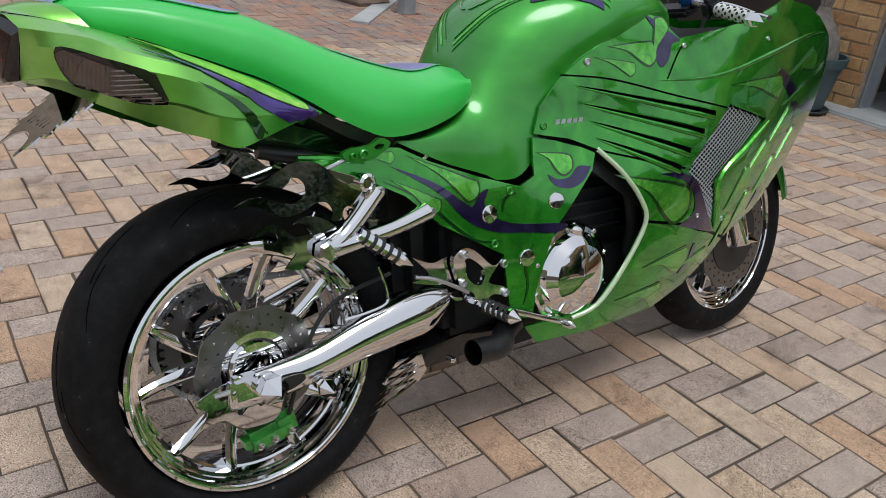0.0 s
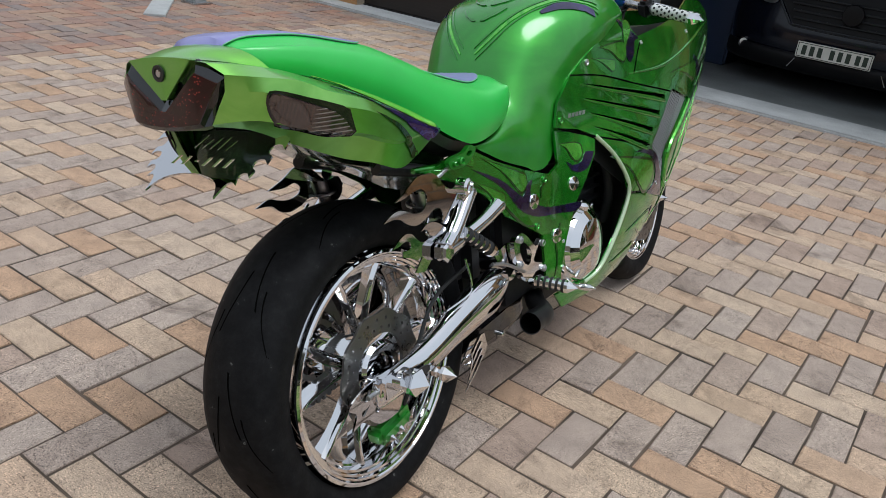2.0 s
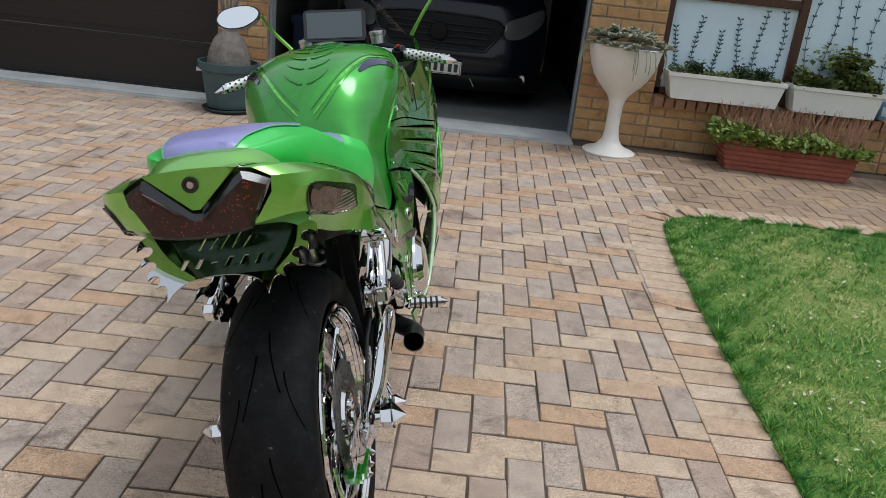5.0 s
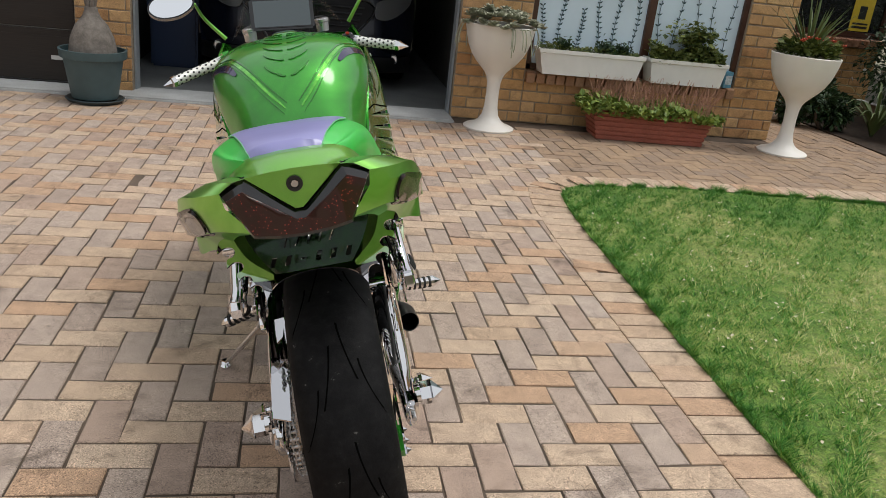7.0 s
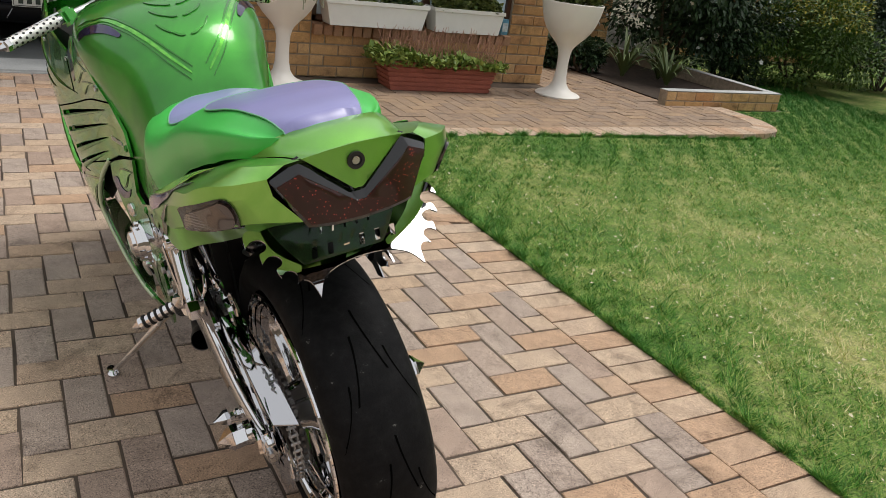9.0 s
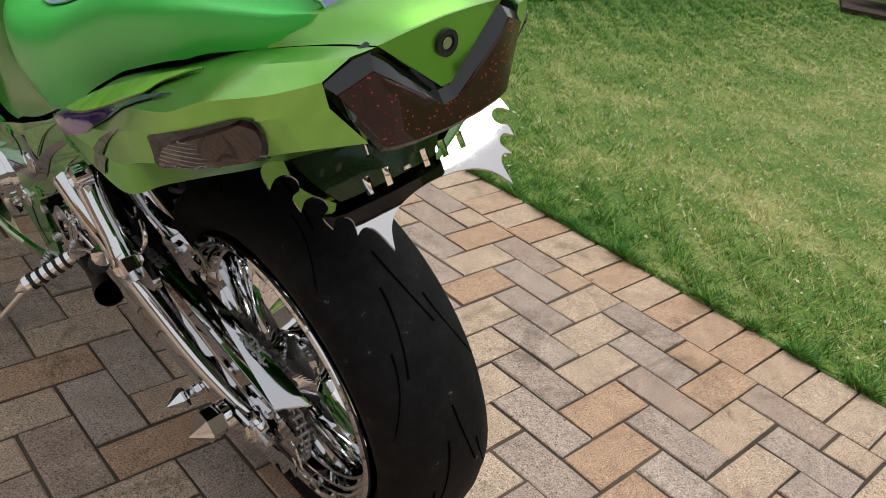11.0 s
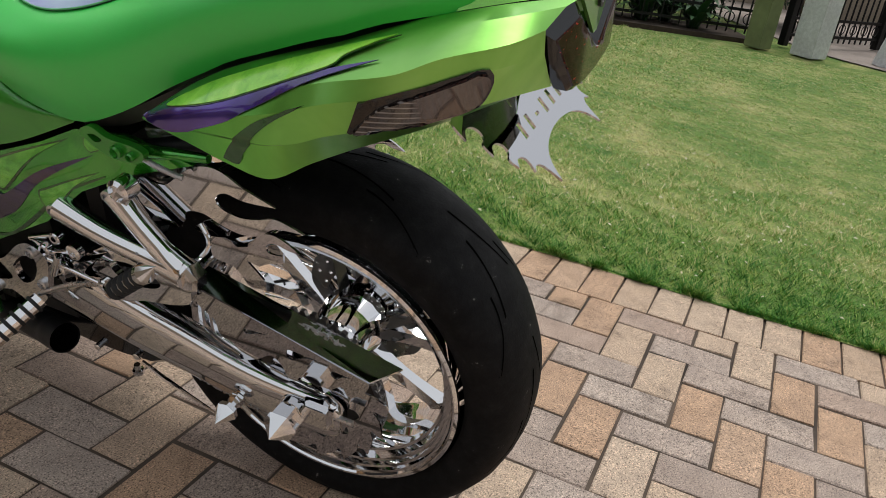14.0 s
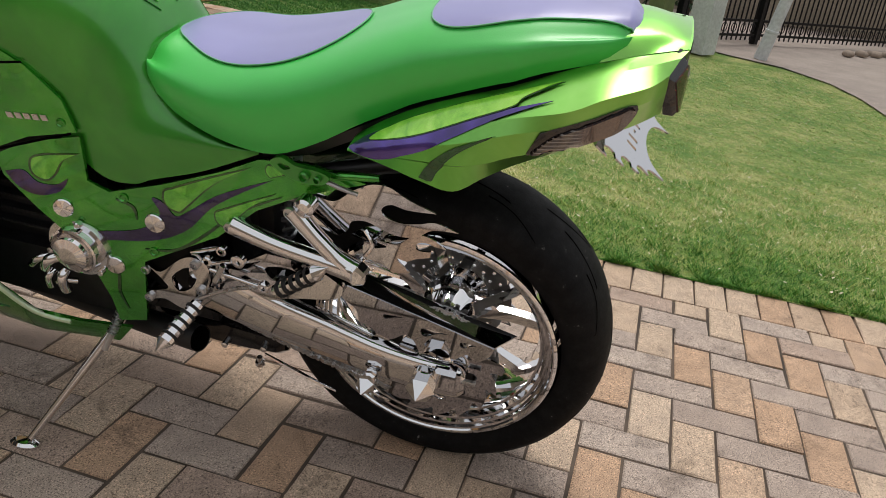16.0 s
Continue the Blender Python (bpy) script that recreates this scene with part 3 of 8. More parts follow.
rear_rim = rim_part("rear_rim", 0.176, 0.2275, rear_wheel, "polished chrome deep-dish rim")
for k in range(5):
    a = radians(72 * k + 20)
    add("spoke", join(spoke(a - 0.10, -0.20, 0.03, 0.045, 0.045, 0.205, 0.013, 0.011, 0.014), spoke(a + 0.10, 0.20, 0.03, 0.045, 0.045, 0.205, 0.013, 0.011, 0.014)), mat_chrome, "", rear_wheel)
add("hub", lathe([(-0.085, 0.02), (-0.085, 0.045), (-0.06, 0.05), (-0.045, 0.062), (-0.03, 0.050), (0.0, 0.055), (0.03, 0.06), (0.048, 0.058), (0.055, 0.035), (0.07, 0.032), (0.07, 0.02)], 40), mat_chrome, "", rear_wheel)


def ring_plate(r_out, r_in, wave=0.0, waves=10, holes=0, hole_r=0.004, hole_rows=1, n=120, slots=0):
    out = [((r_out + wave * math.cos(waves * 2 * math.pi * k / n)) * math.cos(2 * math.pi * k / n), (r_out + wave * math.cos(waves * 2 * math.pi * k / n)) * math.sin(2 * math.pi * k / n)) for k in range(n)]
    inner = [(r_in * math.cos(2 * math.pi * k / 60), r_in * math.sin(2 * math.pi * k / 60)) for k in range(60)]
    cuts = [inner]
    for row in range(hole_rows):
        rr = r_in + (r_out - wave - r_in) * (row + 0.7) / (hole_rows + 0.4)
        for k in range(holes):
            a = 2 * math.pi * (k + 0.5 * row) / holes
            cuts.append([(rr * math.cos(a) + hole_r * math.cos(b * math.pi / 4), rr * math.sin(a) + hole_r * math.sin(b * math.pi / 4)) for b in range(8)])
    for k in range(slots):
        a0, a1 = 2 * math.pi * k / slots + 0.15, 2 * math.pi * (k + 1) / slots - 0.15
        ra, rb = r_in + 0.012, r_out - wave - 0.022
        cuts.append([(ra * math.cos(a0 + (a1 - a0) * i / 6), ra * math.sin(a0 + (a1 - a0) * i / 6)) for i in range(7)] + [(rb * math.cos(a1 - (a1 - a0) * i / 6), rb * math.sin(a1 - (a1 - a0) * i / 6)) for i in range(7)])
    return out, cuts


o, c = ring_plate(0.116, 0.070, 0.003, 10, 22, 0.0038, 2)
add("brake_disc", plate(o, 0.005, flat_x(0.082), c), mat_disc, "drilled steel brake disc", rear_wheel)
add("disc_carrier", lathe([(0.06, 0.03), (0.088, 0.034), (0.088, 0.05), (0.08, 0.056), (0.08, 0.074), (0.072, 0.074), (0.066, 0.05)], 48), mat_chrome, "", rear_wheel)
teeth = []
for k in range(42):
    a = 2 * math.pi * k / 42
    for da, r in ((-0.055, 0.112), (-0.03, 0.121), (0.03, 0.121), (0.055, 0.112)):
        teeth.append((r * math.cos(a + da), r * math.sin(a + da)))
_, c = ring_plate(0.105, 0.055, 0, 1, 0, slots=5)
add("sprocket", plate(teeth, 0.007, flat_x(-0.098), c), mat_disc, "", rear_wheel)

# -- chain --
links = []
CH_F, CH_R, RF, RR = Vector((0.47, 0.365)), Vector((0.0, 0.32)), 0.042, 0.118
loop = []
ax = (CH_F - CH_R).normalized()
up = Vector((-ax.y, ax.x))
tilt = math.asin((RR - RF) / (CH_F - CH_R).length)
ang0 = math.atan2(ax.y, ax.x)
for k in range(0, 21):
    a = ang0 + math.pi / 2 - tilt + (math.pi + 2 * tilt) * k / 20
    loop.append(CH_R + RR * Vector((math.cos(a), math.sin(a))))
for k in range(1, 12):
    a0 = ang0 - math.pi / 2 + tilt
    p = CH_R + RR * Vector((math.cos(a0), math.sin(a0)))
    q = CH_F + RF * Vector((math.cos(a0), math.sin(a0)))
    sag = -0.012 * math.sin(math.pi * k / 12)
    loop.append(p + (q - p) * k / 12 + Vector((0, sag)))
for k in range(0, 11):
    a = ang0 - math.pi / 2 + tilt + (math.pi - 2 * tilt) * k / 10
    loop.append(CH_F + RF * Vector((math.cos(a), math.sin(a))))
loop = loop + [loop[0]]
walked = along([(p.x, p.y) for p in loop], 0.0159)
for i, (p, d) in enumerate(walked):
    ang = math.degrees(math.atan2(d.y, d.x))
    for x in (-0.006, 0.006):
        w = x * (1.0 if i % 2 else 0.62)
        links.append(moved(box(0.0022, 0.0185, 0.0115, 0.002), pose(-0.104 + w, p.x, p.y, ang)))
    links.append(moved(lathe([(-0.009, 0.0), (-0.009, 0.0035), (0.009, 0.0035), (0.009, 0.0)], 7), pose(-0.104, p.x, p.y)))
add("drive_chain", join(*links), mat_steel, "steel roller chain")

# -- front wheel, fork and mudguard --
STEER = pose(*AXLE_F) @ pose(0, 0, 0, 0, 0, 3.0)
front_wheel = add("front_tyre", lathe([(-0.05, 0.222), (-0.060, 0.235), (-0.063, 0.255), (-0.055, 0.277), (-0.035, 0.293), (0, 0.300), (0.035, 0.293), (0.055, 0.277), (0.063, 0.255), (0.060, 0.235), (0.05, 0.222)], 96), mat_tyre, "black front tyre", m=STEER)
rim_part("front_rim", 0.102, 0.219, front_wheel, "polished chrome front rim")
for k in range(5):
    a = radians(72 * k + 50)
    add("spoke", join(spoke(a - 0.1, -0.22, 0.0, 0.0, 0.035, 0.195, 0.011, 0.009, 0.016), spoke(a + 0.1, 0.22, 0.0, 0.0, 0.035, 0.195, 0.011, 0.009, 0.016)), mat_chrome, "", front_wheel)
add("hub", lathe([(-0.06, 0.015), (-0.06, 0.04), (-0.03, 0.042), (0, 0.036), (0.03, 0.042), (0.06, 0.04), (0.06, 0.015)], 32), mat_chrome, "", front_wheel)
for s in (1, -1):
    o, c = ring_plate(0.155, 0.105, 0.004, 12, 26, 0.004, 2)
    add("brake_disc", plate(o, 0.005, flat_x(0.066, s), c), mat_disc, "wavy drilled brake disc", front_wheel)
    add("disc_carrier", lathe([(s * 0.05, 0.03), (s * 0.07, 0.04), (s * 0.071, 0.108), (s * 0.066, 0.108), (s * 0.06, 0.06)], 40), mat_black, "", front_wheel)
    low, high = Vector((s * 0.10, 1.49, 0.31)), Vector((s * 0.10, 1.28, 0.84))
    fork = add("fork_leg", tube([low + Vector((0, 0.0, -0.02)), low.lerp(high, 0.35), low.lerp(high, 0.36), high], [0.026, 0.026, 0.023, 0.023], 20, 1), mat_chrome, "chrome fork leg")
    add("axle_spike", lathe([(0.0, 0.0), (0.0, 0.02), (0.012, 0.021), (0.013, 0.016), (0.046, 0.0)], 6), mat_chrome, "", fork, m=pose(s * 0.105, 1.50, 0.30, 0, 0 if s > 0 else 180))
    add("fork_caliper", join(box(0.035, 0.05, 0.095, 0.01)), mat_caliper, "", fork, m=pose(s * 0.105, 1.405, 0.385, -20))
rows = []
for k in range(15):
    a = radians(15 + 120 * k / 14)
    r = 0.318
    rows.append([Vector((x, r * f * math.cos(a), r * f * math.sin(a))) for x, f in ((-0.078, 0.80), (-0.074, 0.93), (-0.05, 0.99), (0, 1.01), (0.05, 0.99), (0.074, 0.93), (0.078, 0.80))])
add("front_mudguard", loft(rows, nv=2), mat_green, "", m=STEER)


# -- the shape of the flanks --
FY = [0.0, 0.2, 0.45, 0.6, 0.75, 0.9, 1.05, 1.2, 1.35, 1.5, 1.65, 1.8]
FZ = [0.2, 0.3, 0.4, 0.5, 0.6, 0.7, 0.8, 0.9, 0.97]
FX = np.array([
    [0.15, 0.15, 0.15, 0.16, 0.155, 0.15, 0.15, 0.15, 0.15],
    [0.16, 0.16, 0.16, 0.17, 0.165, 0.155, 0.15, 0.15, 0.15],
    [0.17, 0.175, 0.18, 0.18, 0.178, 0.165, 0.16, 0.155, 0.15],
    [0.18, 0.19, 0.195, 0.195, 0.19, 0.178, 0.172, 0.17, 0.16],
    [0.19, 0.22, 0.235, 0.235, 0.225, 0.205, 0.205, 0.20, 0.175],
    [0.18, 0.225, 0.25, 0.26, 0.255, 0.24, 0.228, 0.212, 0.19],
    [0.16, 0.21, 0.25, 0.27, 0.275, 0.27, 0.25, 0.225, 0.205],
    [0.13, 0.18, 0.23, 0.26, 0.275, 0.28, 0.27, 0.245, 0.22],
    [0.10, 0.14, 0.19, 0.23, 0.255, 0.27, 0.27, 0.25, 0.225],
    [0.08, 0.11, 0.15, 0.185, 0.215, 0.24, 0.25, 0.24, 0.21],
    [0.05, 0.07, 0.10, 0.13, 0.165, 0.195, 0.215, 0.21, 0.18],
    [0.02, 0.02, 0.04, 0.06, 0.10, 0.13, 0.15, 0.15, 0.12],
])


def spline_at(xs, values, x):
    """Catmull-Rom through uneven knots."""
    i = int(np.clip(np.searchsorted(xs, x) - 1, 0, len(xs) - 2))
    t = float(np.clip((x - xs[i]) / (xs[i + 1] - xs[i]), 0, 1))
    a, b, c, d = values[max(i - 1, 0)], values[i], values[i + 1], values[min(i + 2, len(xs) - 1)]
    return 0.5 * (2 * b + (c - a) * t + (2 * a - 5 * b + 4 * c - d) * t * t + (3 * b - a - 3 * c + d) * t**3)


def flank(y, z):
    """Half the width of the bodywork at a place on its side."""
    return float(spline_at(FZ, spline_at(FY, FX, y), z))


def on_flank(side, lift=0.0):
    def place(y, z):
        e = 0.004
        n = Vector((1, -(flank(y + e, z) - flank(y - e, z)) / (2 * e), -(flank(y, z + e) - flank(y, z - e)) / (2 * e))).normalized()
        p = Vector((flank(y, z), y, z)) + n * lift
        return Vector((side * p.x, p.y, p.z)), Vector((side * n.x, n.y, n.z))

    return place


# -- seat --
SEAT_ROWS = [(-0.249, 0.961, 0.950, 0.030), (-0.243, 0.973, 0.948, 0.058), (-0.228, 0.981, 0.940, 0.080), (-0.200, 0.984, 0.929, 0.102), (-0.16, 0.983, 0.921, 0.118), (-0.09, 0.977, 0.897, 0.138), (0.05, 0.950, 0.845, 0.155), (0.13, 0.918, 0.800, 0.168), (0.20, 0.886, 0.756, 0.178), (0.27, 0.862, 0.727, 0.185), (0.36, 0.842, 0.732, 0.18), (0.44, 0.843, 0.750, 0.162), (0.49, 0.838, 0.770, 0.138), (0.522, 0.828, 0.786, 0.105), (0.542, 0.816, 0.797, 0.062), (0.550, 0.806, 0.801, 0.018)]
SEAT_Y = [r[0] for r in SEAT_ROWS]
SEAT_V = np.array([r[1:] for r in SEAT_ROWS])


def seat_row(y, lift=0.0, spread=1.0):
    top, low, w = (float(v) for v in spline_at(SEAT_Y, SEAT_V, y))
    top += lift
    half = [(w * 0.95, low), (w * 1.0, low + 0.28 * (top - low)), (w * 0.97, low + 0.62 * (top - low)), (w * 0.85, top - 0.020), (w * 0.62, top - 0.005), (w * 0.3, top + 0.000), (0, top)]
    return [Vector((x, y, z)) for x, z in half] + [Vector((-x, y, z)) for x, z in half[-2::-1]]


seat_ys = list(np.linspace(SEAT_Y[0], SEAT_Y[-1], 40))
seat_vf = loft([seat_row(y) for y in seat_ys], nv=4)
seat = add("seat", seat_vf, mat_seat, "green vinyl seat with purple panels and stitched seams", sharp=60)
from mathutils.bvhtree import BVHTree

SEAT_TREE = BVHTree.FromPolygons(seat_vf[0], seat_vf[1])


def dropped(tree, lift, low=0.6):
    """Places a drawing of (x, y) on top of a body."""

    def place(x, y):
        hit = tree.ray_cast(Vector((x, y, 2.0)), Vector((0, 0, -1)))
        if hit[0] is None:
            hit = tree.find_nearest(Vector((x, y, 0.9)))
        n = hit[1] if hit[1].z > 0 else -hit[1]
        return hit[0] + n * lift, n

    return place


rear_half = [(0.046, -0.236), (0.060, -0.222), (0.075, -0.16), (0.093, -0.08), (0.108, -0.01), (0.102, 0.032), (0.068, 0.054)]
rear_panel = curl(rear_half + [(0, 0.060)] + [(-x, y) for x, y in rear_half[::-1]] + [(0, -0.239)], 5)
front_half = [(0.050, 0.186), (0.088, 0.208), (0.112, 0.240), (0.124, 0.290), (0.119, 0.355), (0.102, 0.415), (0.062, 0.468), (0.030, 0.495)]
front_panel = curl(front_half + [(0, 0.506)] + [(-x, y) for x, y in front_half[::-1]] + [(0, 0.178)], 5)
for line in (rear_panel, front_panel):
    add("seat_panel", plate(line, 0.002, dropped(SEAT_TREE, 0.0024), step=0.007), mat_insert, "purple vinyl panel", seat)
    on = dropped(SEAT_TREE, 0.003)
    path = [on(*p)[0] for p in line]
    add("seam", tube(path + path[:1], 0.0012, 6, 1), mat_piping, "", seat)

# -- tank --
TANK_ROWS = [
    (0.30, [(0, 0.70), (0.05, 0.70), (0.1, 0.70), (0.14, 0.705), (0.155, 0.715), (0.158, 0.715), (0.160, 0.712)]),
    (0.40, [(0, 0.72), (0.05, 0.72), (0.1, 0.72), (0.145, 0.725), (0.16, 0.715), (0.166, 0.69), (0.168, 0.663)]),
    (0.49, [(0, 0.78), (0.06, 0.78), (0.105, 0.775), (0.135, 0.75), (0.155, 0.72), (0.167, 0.68), (0.172, 0.630)]),
    (0.535, [(0, 0.87), (0.07, 0.865), (0.115, 0.83), (0.138, 0.785), (0.155, 0.73), (0.168, 0.68), (0.174, 0.612)]),
    (0.60, [(0, 0.955), (0.09, 0.945), (0.14, 0.90), (0.158, 0.83), (0.163, 0.75), (0.17, 0.69), (0.177, 0.625)]),
    (0.70, [(0, 1.0), (0.11, 0.99), (0.175, 0.95), (0.198, 0.885), (0.192, 0.82), (0.187, 0.79), (0.185, 0.74)]),
    (0.82, [(0, 1.015), (0.12, 1.005), (0.195, 0.97), (0.218, 0.92), (0.213, 0.88), (0.208, 0.86), (0.203, 0.82)]),
    (0.95, [(0, 1.01), (0.11, 1.0), (0.18, 0.975), (0.205, 0.94), (0.205, 0.92), (0.2, 0.9), (0.195, 0.87)]),
    (1.03, [(0, 0.985), (0.10, 0.98), (0.15, 0.96), (0.175, 0.94), (0.18, 0.92), (0.18, 0.90), (0.18, 0.88)]),
    (1.05, [(0, 0.93), (0.10, 0.93), (0.15, 0.92), (0.165, 0.91), (0.17, 0.90), (0.17, 0.89), (0.17, 0.87)]),
]


def both_sides(y, half):
    return [Vector((-x, y, z)) for x, z in half[:0:-1]] + [Vector((x, y, z)) for x, z in half]


mat_arrow = candy("arrow_green", (0.022, 0.190, 0.012), (0.028, 0.230, 0.015), (0.045, 0.300, 0.022), 12.0)
tank_vf = loft([both_sides(y, h) for y, h in TANK_ROWS], nu=6, nv=4)
tank = add("tank", tank_vf, mat_green_plain, "green metallic fuel tank with purple bands and raised arrow lines", sharp=50)
TANK_TREE = BVHTree.FromPolygons(tank_vf[0], tank_vf[1])
on_tank = dropped(TANK_TREE, 0.0012)
for s in (1, -1):
    band = [(s * 0.206, 0.812), (s * 0.172, 0.760), (s * 0.150, 0.732), (s * 0.120, 0.668), (s * 0.088, 0.606), (s * 0.058, 0.568), (s * 0.020, 0.540)]
    add("tank_band", plate(ribbon(band, 0.0075, 10), 0.002, on_tank, step=0.01), mat_flame_light, "light green pinstripe edged dark", tank)
    for off, w in ((0.0075, 0.0040), (-0.0075, 0.0030)):
        add("tank_line", plate(ribbon([(x - s * off * 0.7, y + off) for x, y in band], w, 10), 0.0022, on_tank), mat_arrow, "", tank)
    purple = [(s * 0.208, 0.790), (s * 0.182, 0.748), (s * 0.158, 0.706), (s * 0.134, 0.654)]
    add("tank_flash", plate(ribbon(purple, 0.017, 8), 0.002, dropped(TANK_TREE, 0.0018), step=0.012), mat_purple_deep, "deep purple flash", tank)
    outer = [(s * 0.165, 0.945), (s * 0.125, 0.935), (s * 0.092, 0.880), (s * 0.078, 0.815)]
    add("tank_line", plate(ribbon(outer, 0.0045, 10), 0.0022, on_tank), mat_flame_dark, "", tank)
for k in range(7):
    y = 0.600 + 0.052 * k
    for s in (1, -1):
        for arm in ([(s * 0.006, y - 0.006), (s * 0.018, y - 0.004), (s * 0.032, y + 0.004)], [(s * 0.032, y + 0.003), (s * 0.046, y + 0.016), (s * 0.058, y + 0.034)]):
            add("tank_arrow", plate(ribbon(arm, 0.0042, 5), 0.0030, on_tank), mat_arrow, "", tank)
add("filler_cap", lathe([(0, 0), (0, 0.036), (0.006, 0.036), (0.010, 0.028), (0.010, 0)], 32, "Z"), mat_green, "", tank, m=pose(0, 0.94, 1.008))

# -- tail --
# seam, outer ridge, lower ridge and bottom edge, from the lamp forwards
SIDE_ROWS = [
    ((0.073, -0.312, 0.957), (0.117, -0.292, 0.934), (0.077, -0.294, 0.861), (0.070, -0.285, 0.856)),
    ((0.090, -0.262, 0.948), (0.156, -0.268, 0.928), (0.137, -0.261, 0.863), (0.108, -0.250, 0.846)),
    ((0.104, -0.213, 0.936), (0.190, -0.217, 0.916), (0.166, -0.212, 0.846), (0.126, -0.205, 0.822)),
    ((0.120, -0.160, 0.920), (0.204, -0.172, 0.895), (0.190, -0.165, 0.833), (0.140, -0.160, 0.800)),
    ((0.136, -0.105, 0.898), (0.208, -0.108, 0.876), (0.210, -0.105, 0.818), (0.156, -0.105, 0.775)),
    ((0.143, -0.070, 0.884), (0.207, -0.068, 0.861), (0.217, -0.070, 0.803), (0.186, -0.068, 0.762)),
    ((0.148, -0.030, 0.870), (0.207, -0.030, 0.844), (0.220, -0.030, 0.792), (0.214, -0.030, 0.746)),
    ((0.153, 0.020, 0.851), (0.206, 0.020, 0.824), (0.216, 0.020, 0.792), (0.214, 0.018, 0.758)),
    ((0.157, 0.060, 0.833), (0.203, 0.060, 0.810), (0.210, 0.060, 0.790), (0.209, 0.058, 0.770)),
    ((0.161, 0.098, 0.811), (0.196, 0.098, 0.798), (0.202, 0.098, 0.788), (0.202, 0.096, 0.779)),
    ((0.164, 0.132, 0.787), (0.186, 0.130, 0.786), (0.190, 0.130, 0.784), (0.190, 0.130, 0.782)),
]
tail_tree = {}
for s in (1, -1):
    rows = []
    for a, b, c, d in SIDE_ROWS:
        # the front tips stand further out on the left
        flare = 0.030 * max(0.0, (a[1] + 0.03) / 0.16) if s < 0 else 0.0
        q = [Vector((s * (p[0] + flare * k), p[1], p[2])) for p, k in zip((a, b, c, d), (0.4, 1, 1, 1))]
        out = Vector((s, 0, 0))
        tall = min(1.0, ((q[1] - q[2]).length / 0.058) ** 2)
        lip = 0.004 * math.exp(-(((a[1] + 0.12) / 0.09) ** 2))
        rows.append([q[0] + Vector((-s * 0.055, 0, -0.030)), q[0], q[0].lerp(q[1], 0.45) + Vector((s * 0.001, 0, 0.0055)) * tall, q[1], q[1].lerp(q[2], 0.34) + out * 0.010 * tall, q[2] + out * lip * tall, q[2].lerp(q[3], 0.10) - out * (0.004 + lip) * tall, q[3]])
    vf = loft(rows, nu=6)
    tail_tree[s] = BVHTree.FromPolygons(vf[0], vf[1])
    panel = add("tail_panel", vf, mat_tail, "pearl lime tail panel with a sharp crease", sharp=17)

    def on_tail(y, z, s=s, lift=0.0015):
        hit = tail_tree[s].ray_cast(Vector((s * 0.6, y, z)), Vector((-s, 0, 0)))
        if hit[0] is None:
            hit = tail_tree[s].find_nearest(Vector((s * 0.2, y, z)))
        n = hit[1] if hit[1].x * s > 0 else -hit[1]
        return hit[0] + n * lift, n

    def over_tail(y, w, s=s, lift=0.0015):
        """Places a drawing of the length and the slanting height from outside above."""
        away = Vector((s * 0.8, 0, 0.6))
        start = Vector((-s * 0.6 * w, y, 0.8 * w)) + away
        hit = tail_tree[s].ray_cast(start, -away)
        if hit[0] is None:
            hit = tail_tree[s].find_nearest(start - away * 0.36)
        n = hit[1] if hit[1].x * s > 0 else -hit[1]
        return hit[0] + n * lift, n

    lens = curl([(-0.254, 0.902), (-0.200, 0.880), (-0.166, 0.864), (-0.146, 0.846), (-0.130, 0.823, 1), (-0.158, 0.827), (-0.200, 0.843), (-0.240, 0.862)], 5)
    rim = curl([(-0.257, 0.906), (-0.201, 0.888), (-0.165, 0.874), (-0.141, 0.864, 1), (-0.123, 0.820, 1), (-0.157, 0.823), (-0.200, 0.839), (-0.243, 0.859)], 5)
    sig = add("turn_signal", plate(rim, 0.003, lambda y, z, f=on_tail: f(y, z, lift=0.001), step=0.009), mat_gloss_black, "smoked turn signal in a black surround", panel)
    add("lens", plate(lens, 0.006, lambda y, z, f=on_tail: f(y, z, lift=0.0022), step=0.008), mat_signal, "ribbed smoked lens", sig)
    flash = curl([(0.128, 0.497, 1), (0.10, 0.490), (0.07, 0.492), (0.017, 0.512), (-0.021, 0.535), (-0.056, 0.557), (-0.104, 0.583), (-0.150, 0.607, 1), (-0.099, 0.589), (-0.037, 0.566), (0.018, 0.545), (0.055, 0.540), (0.085, 0.532), (0.110, 0.518)], 5)
    add("tail_flash", plate(flash, 0.0010, lambda y, w, f=over_tail: f(y, w, lift=0.0018), step=0.006), mat_purple, "purple flash", panel)
    for grow, lift, mat in ((0.0016, 0.0026, mat_flame_edge), (0.0, 0.0034, mat_tear)):
        tear = curl([(0.096 + grow, 0.513), (0.093 + grow, 0.523 + grow), (0.078, 0.535 + grow), (0.037, 0.560 + grow), (-0.037, 0.592 + grow), (-0.103, 0.617 + grow), (-0.155 - 3 * grow, 0.638, 1), (-0.111, 0.608 - grow), (-0.096, 0.590 - grow), (-0.034, 0.561 - grow), (0.018, 0.535 - grow), (0.057, 0.521 - grow)], 5)
        add("tail_tear", plate(tear, 0.0010, lambda y, w, f=over_tail, e=lift: f(y, w, lift=e), step=0.006), mat, "", panel)
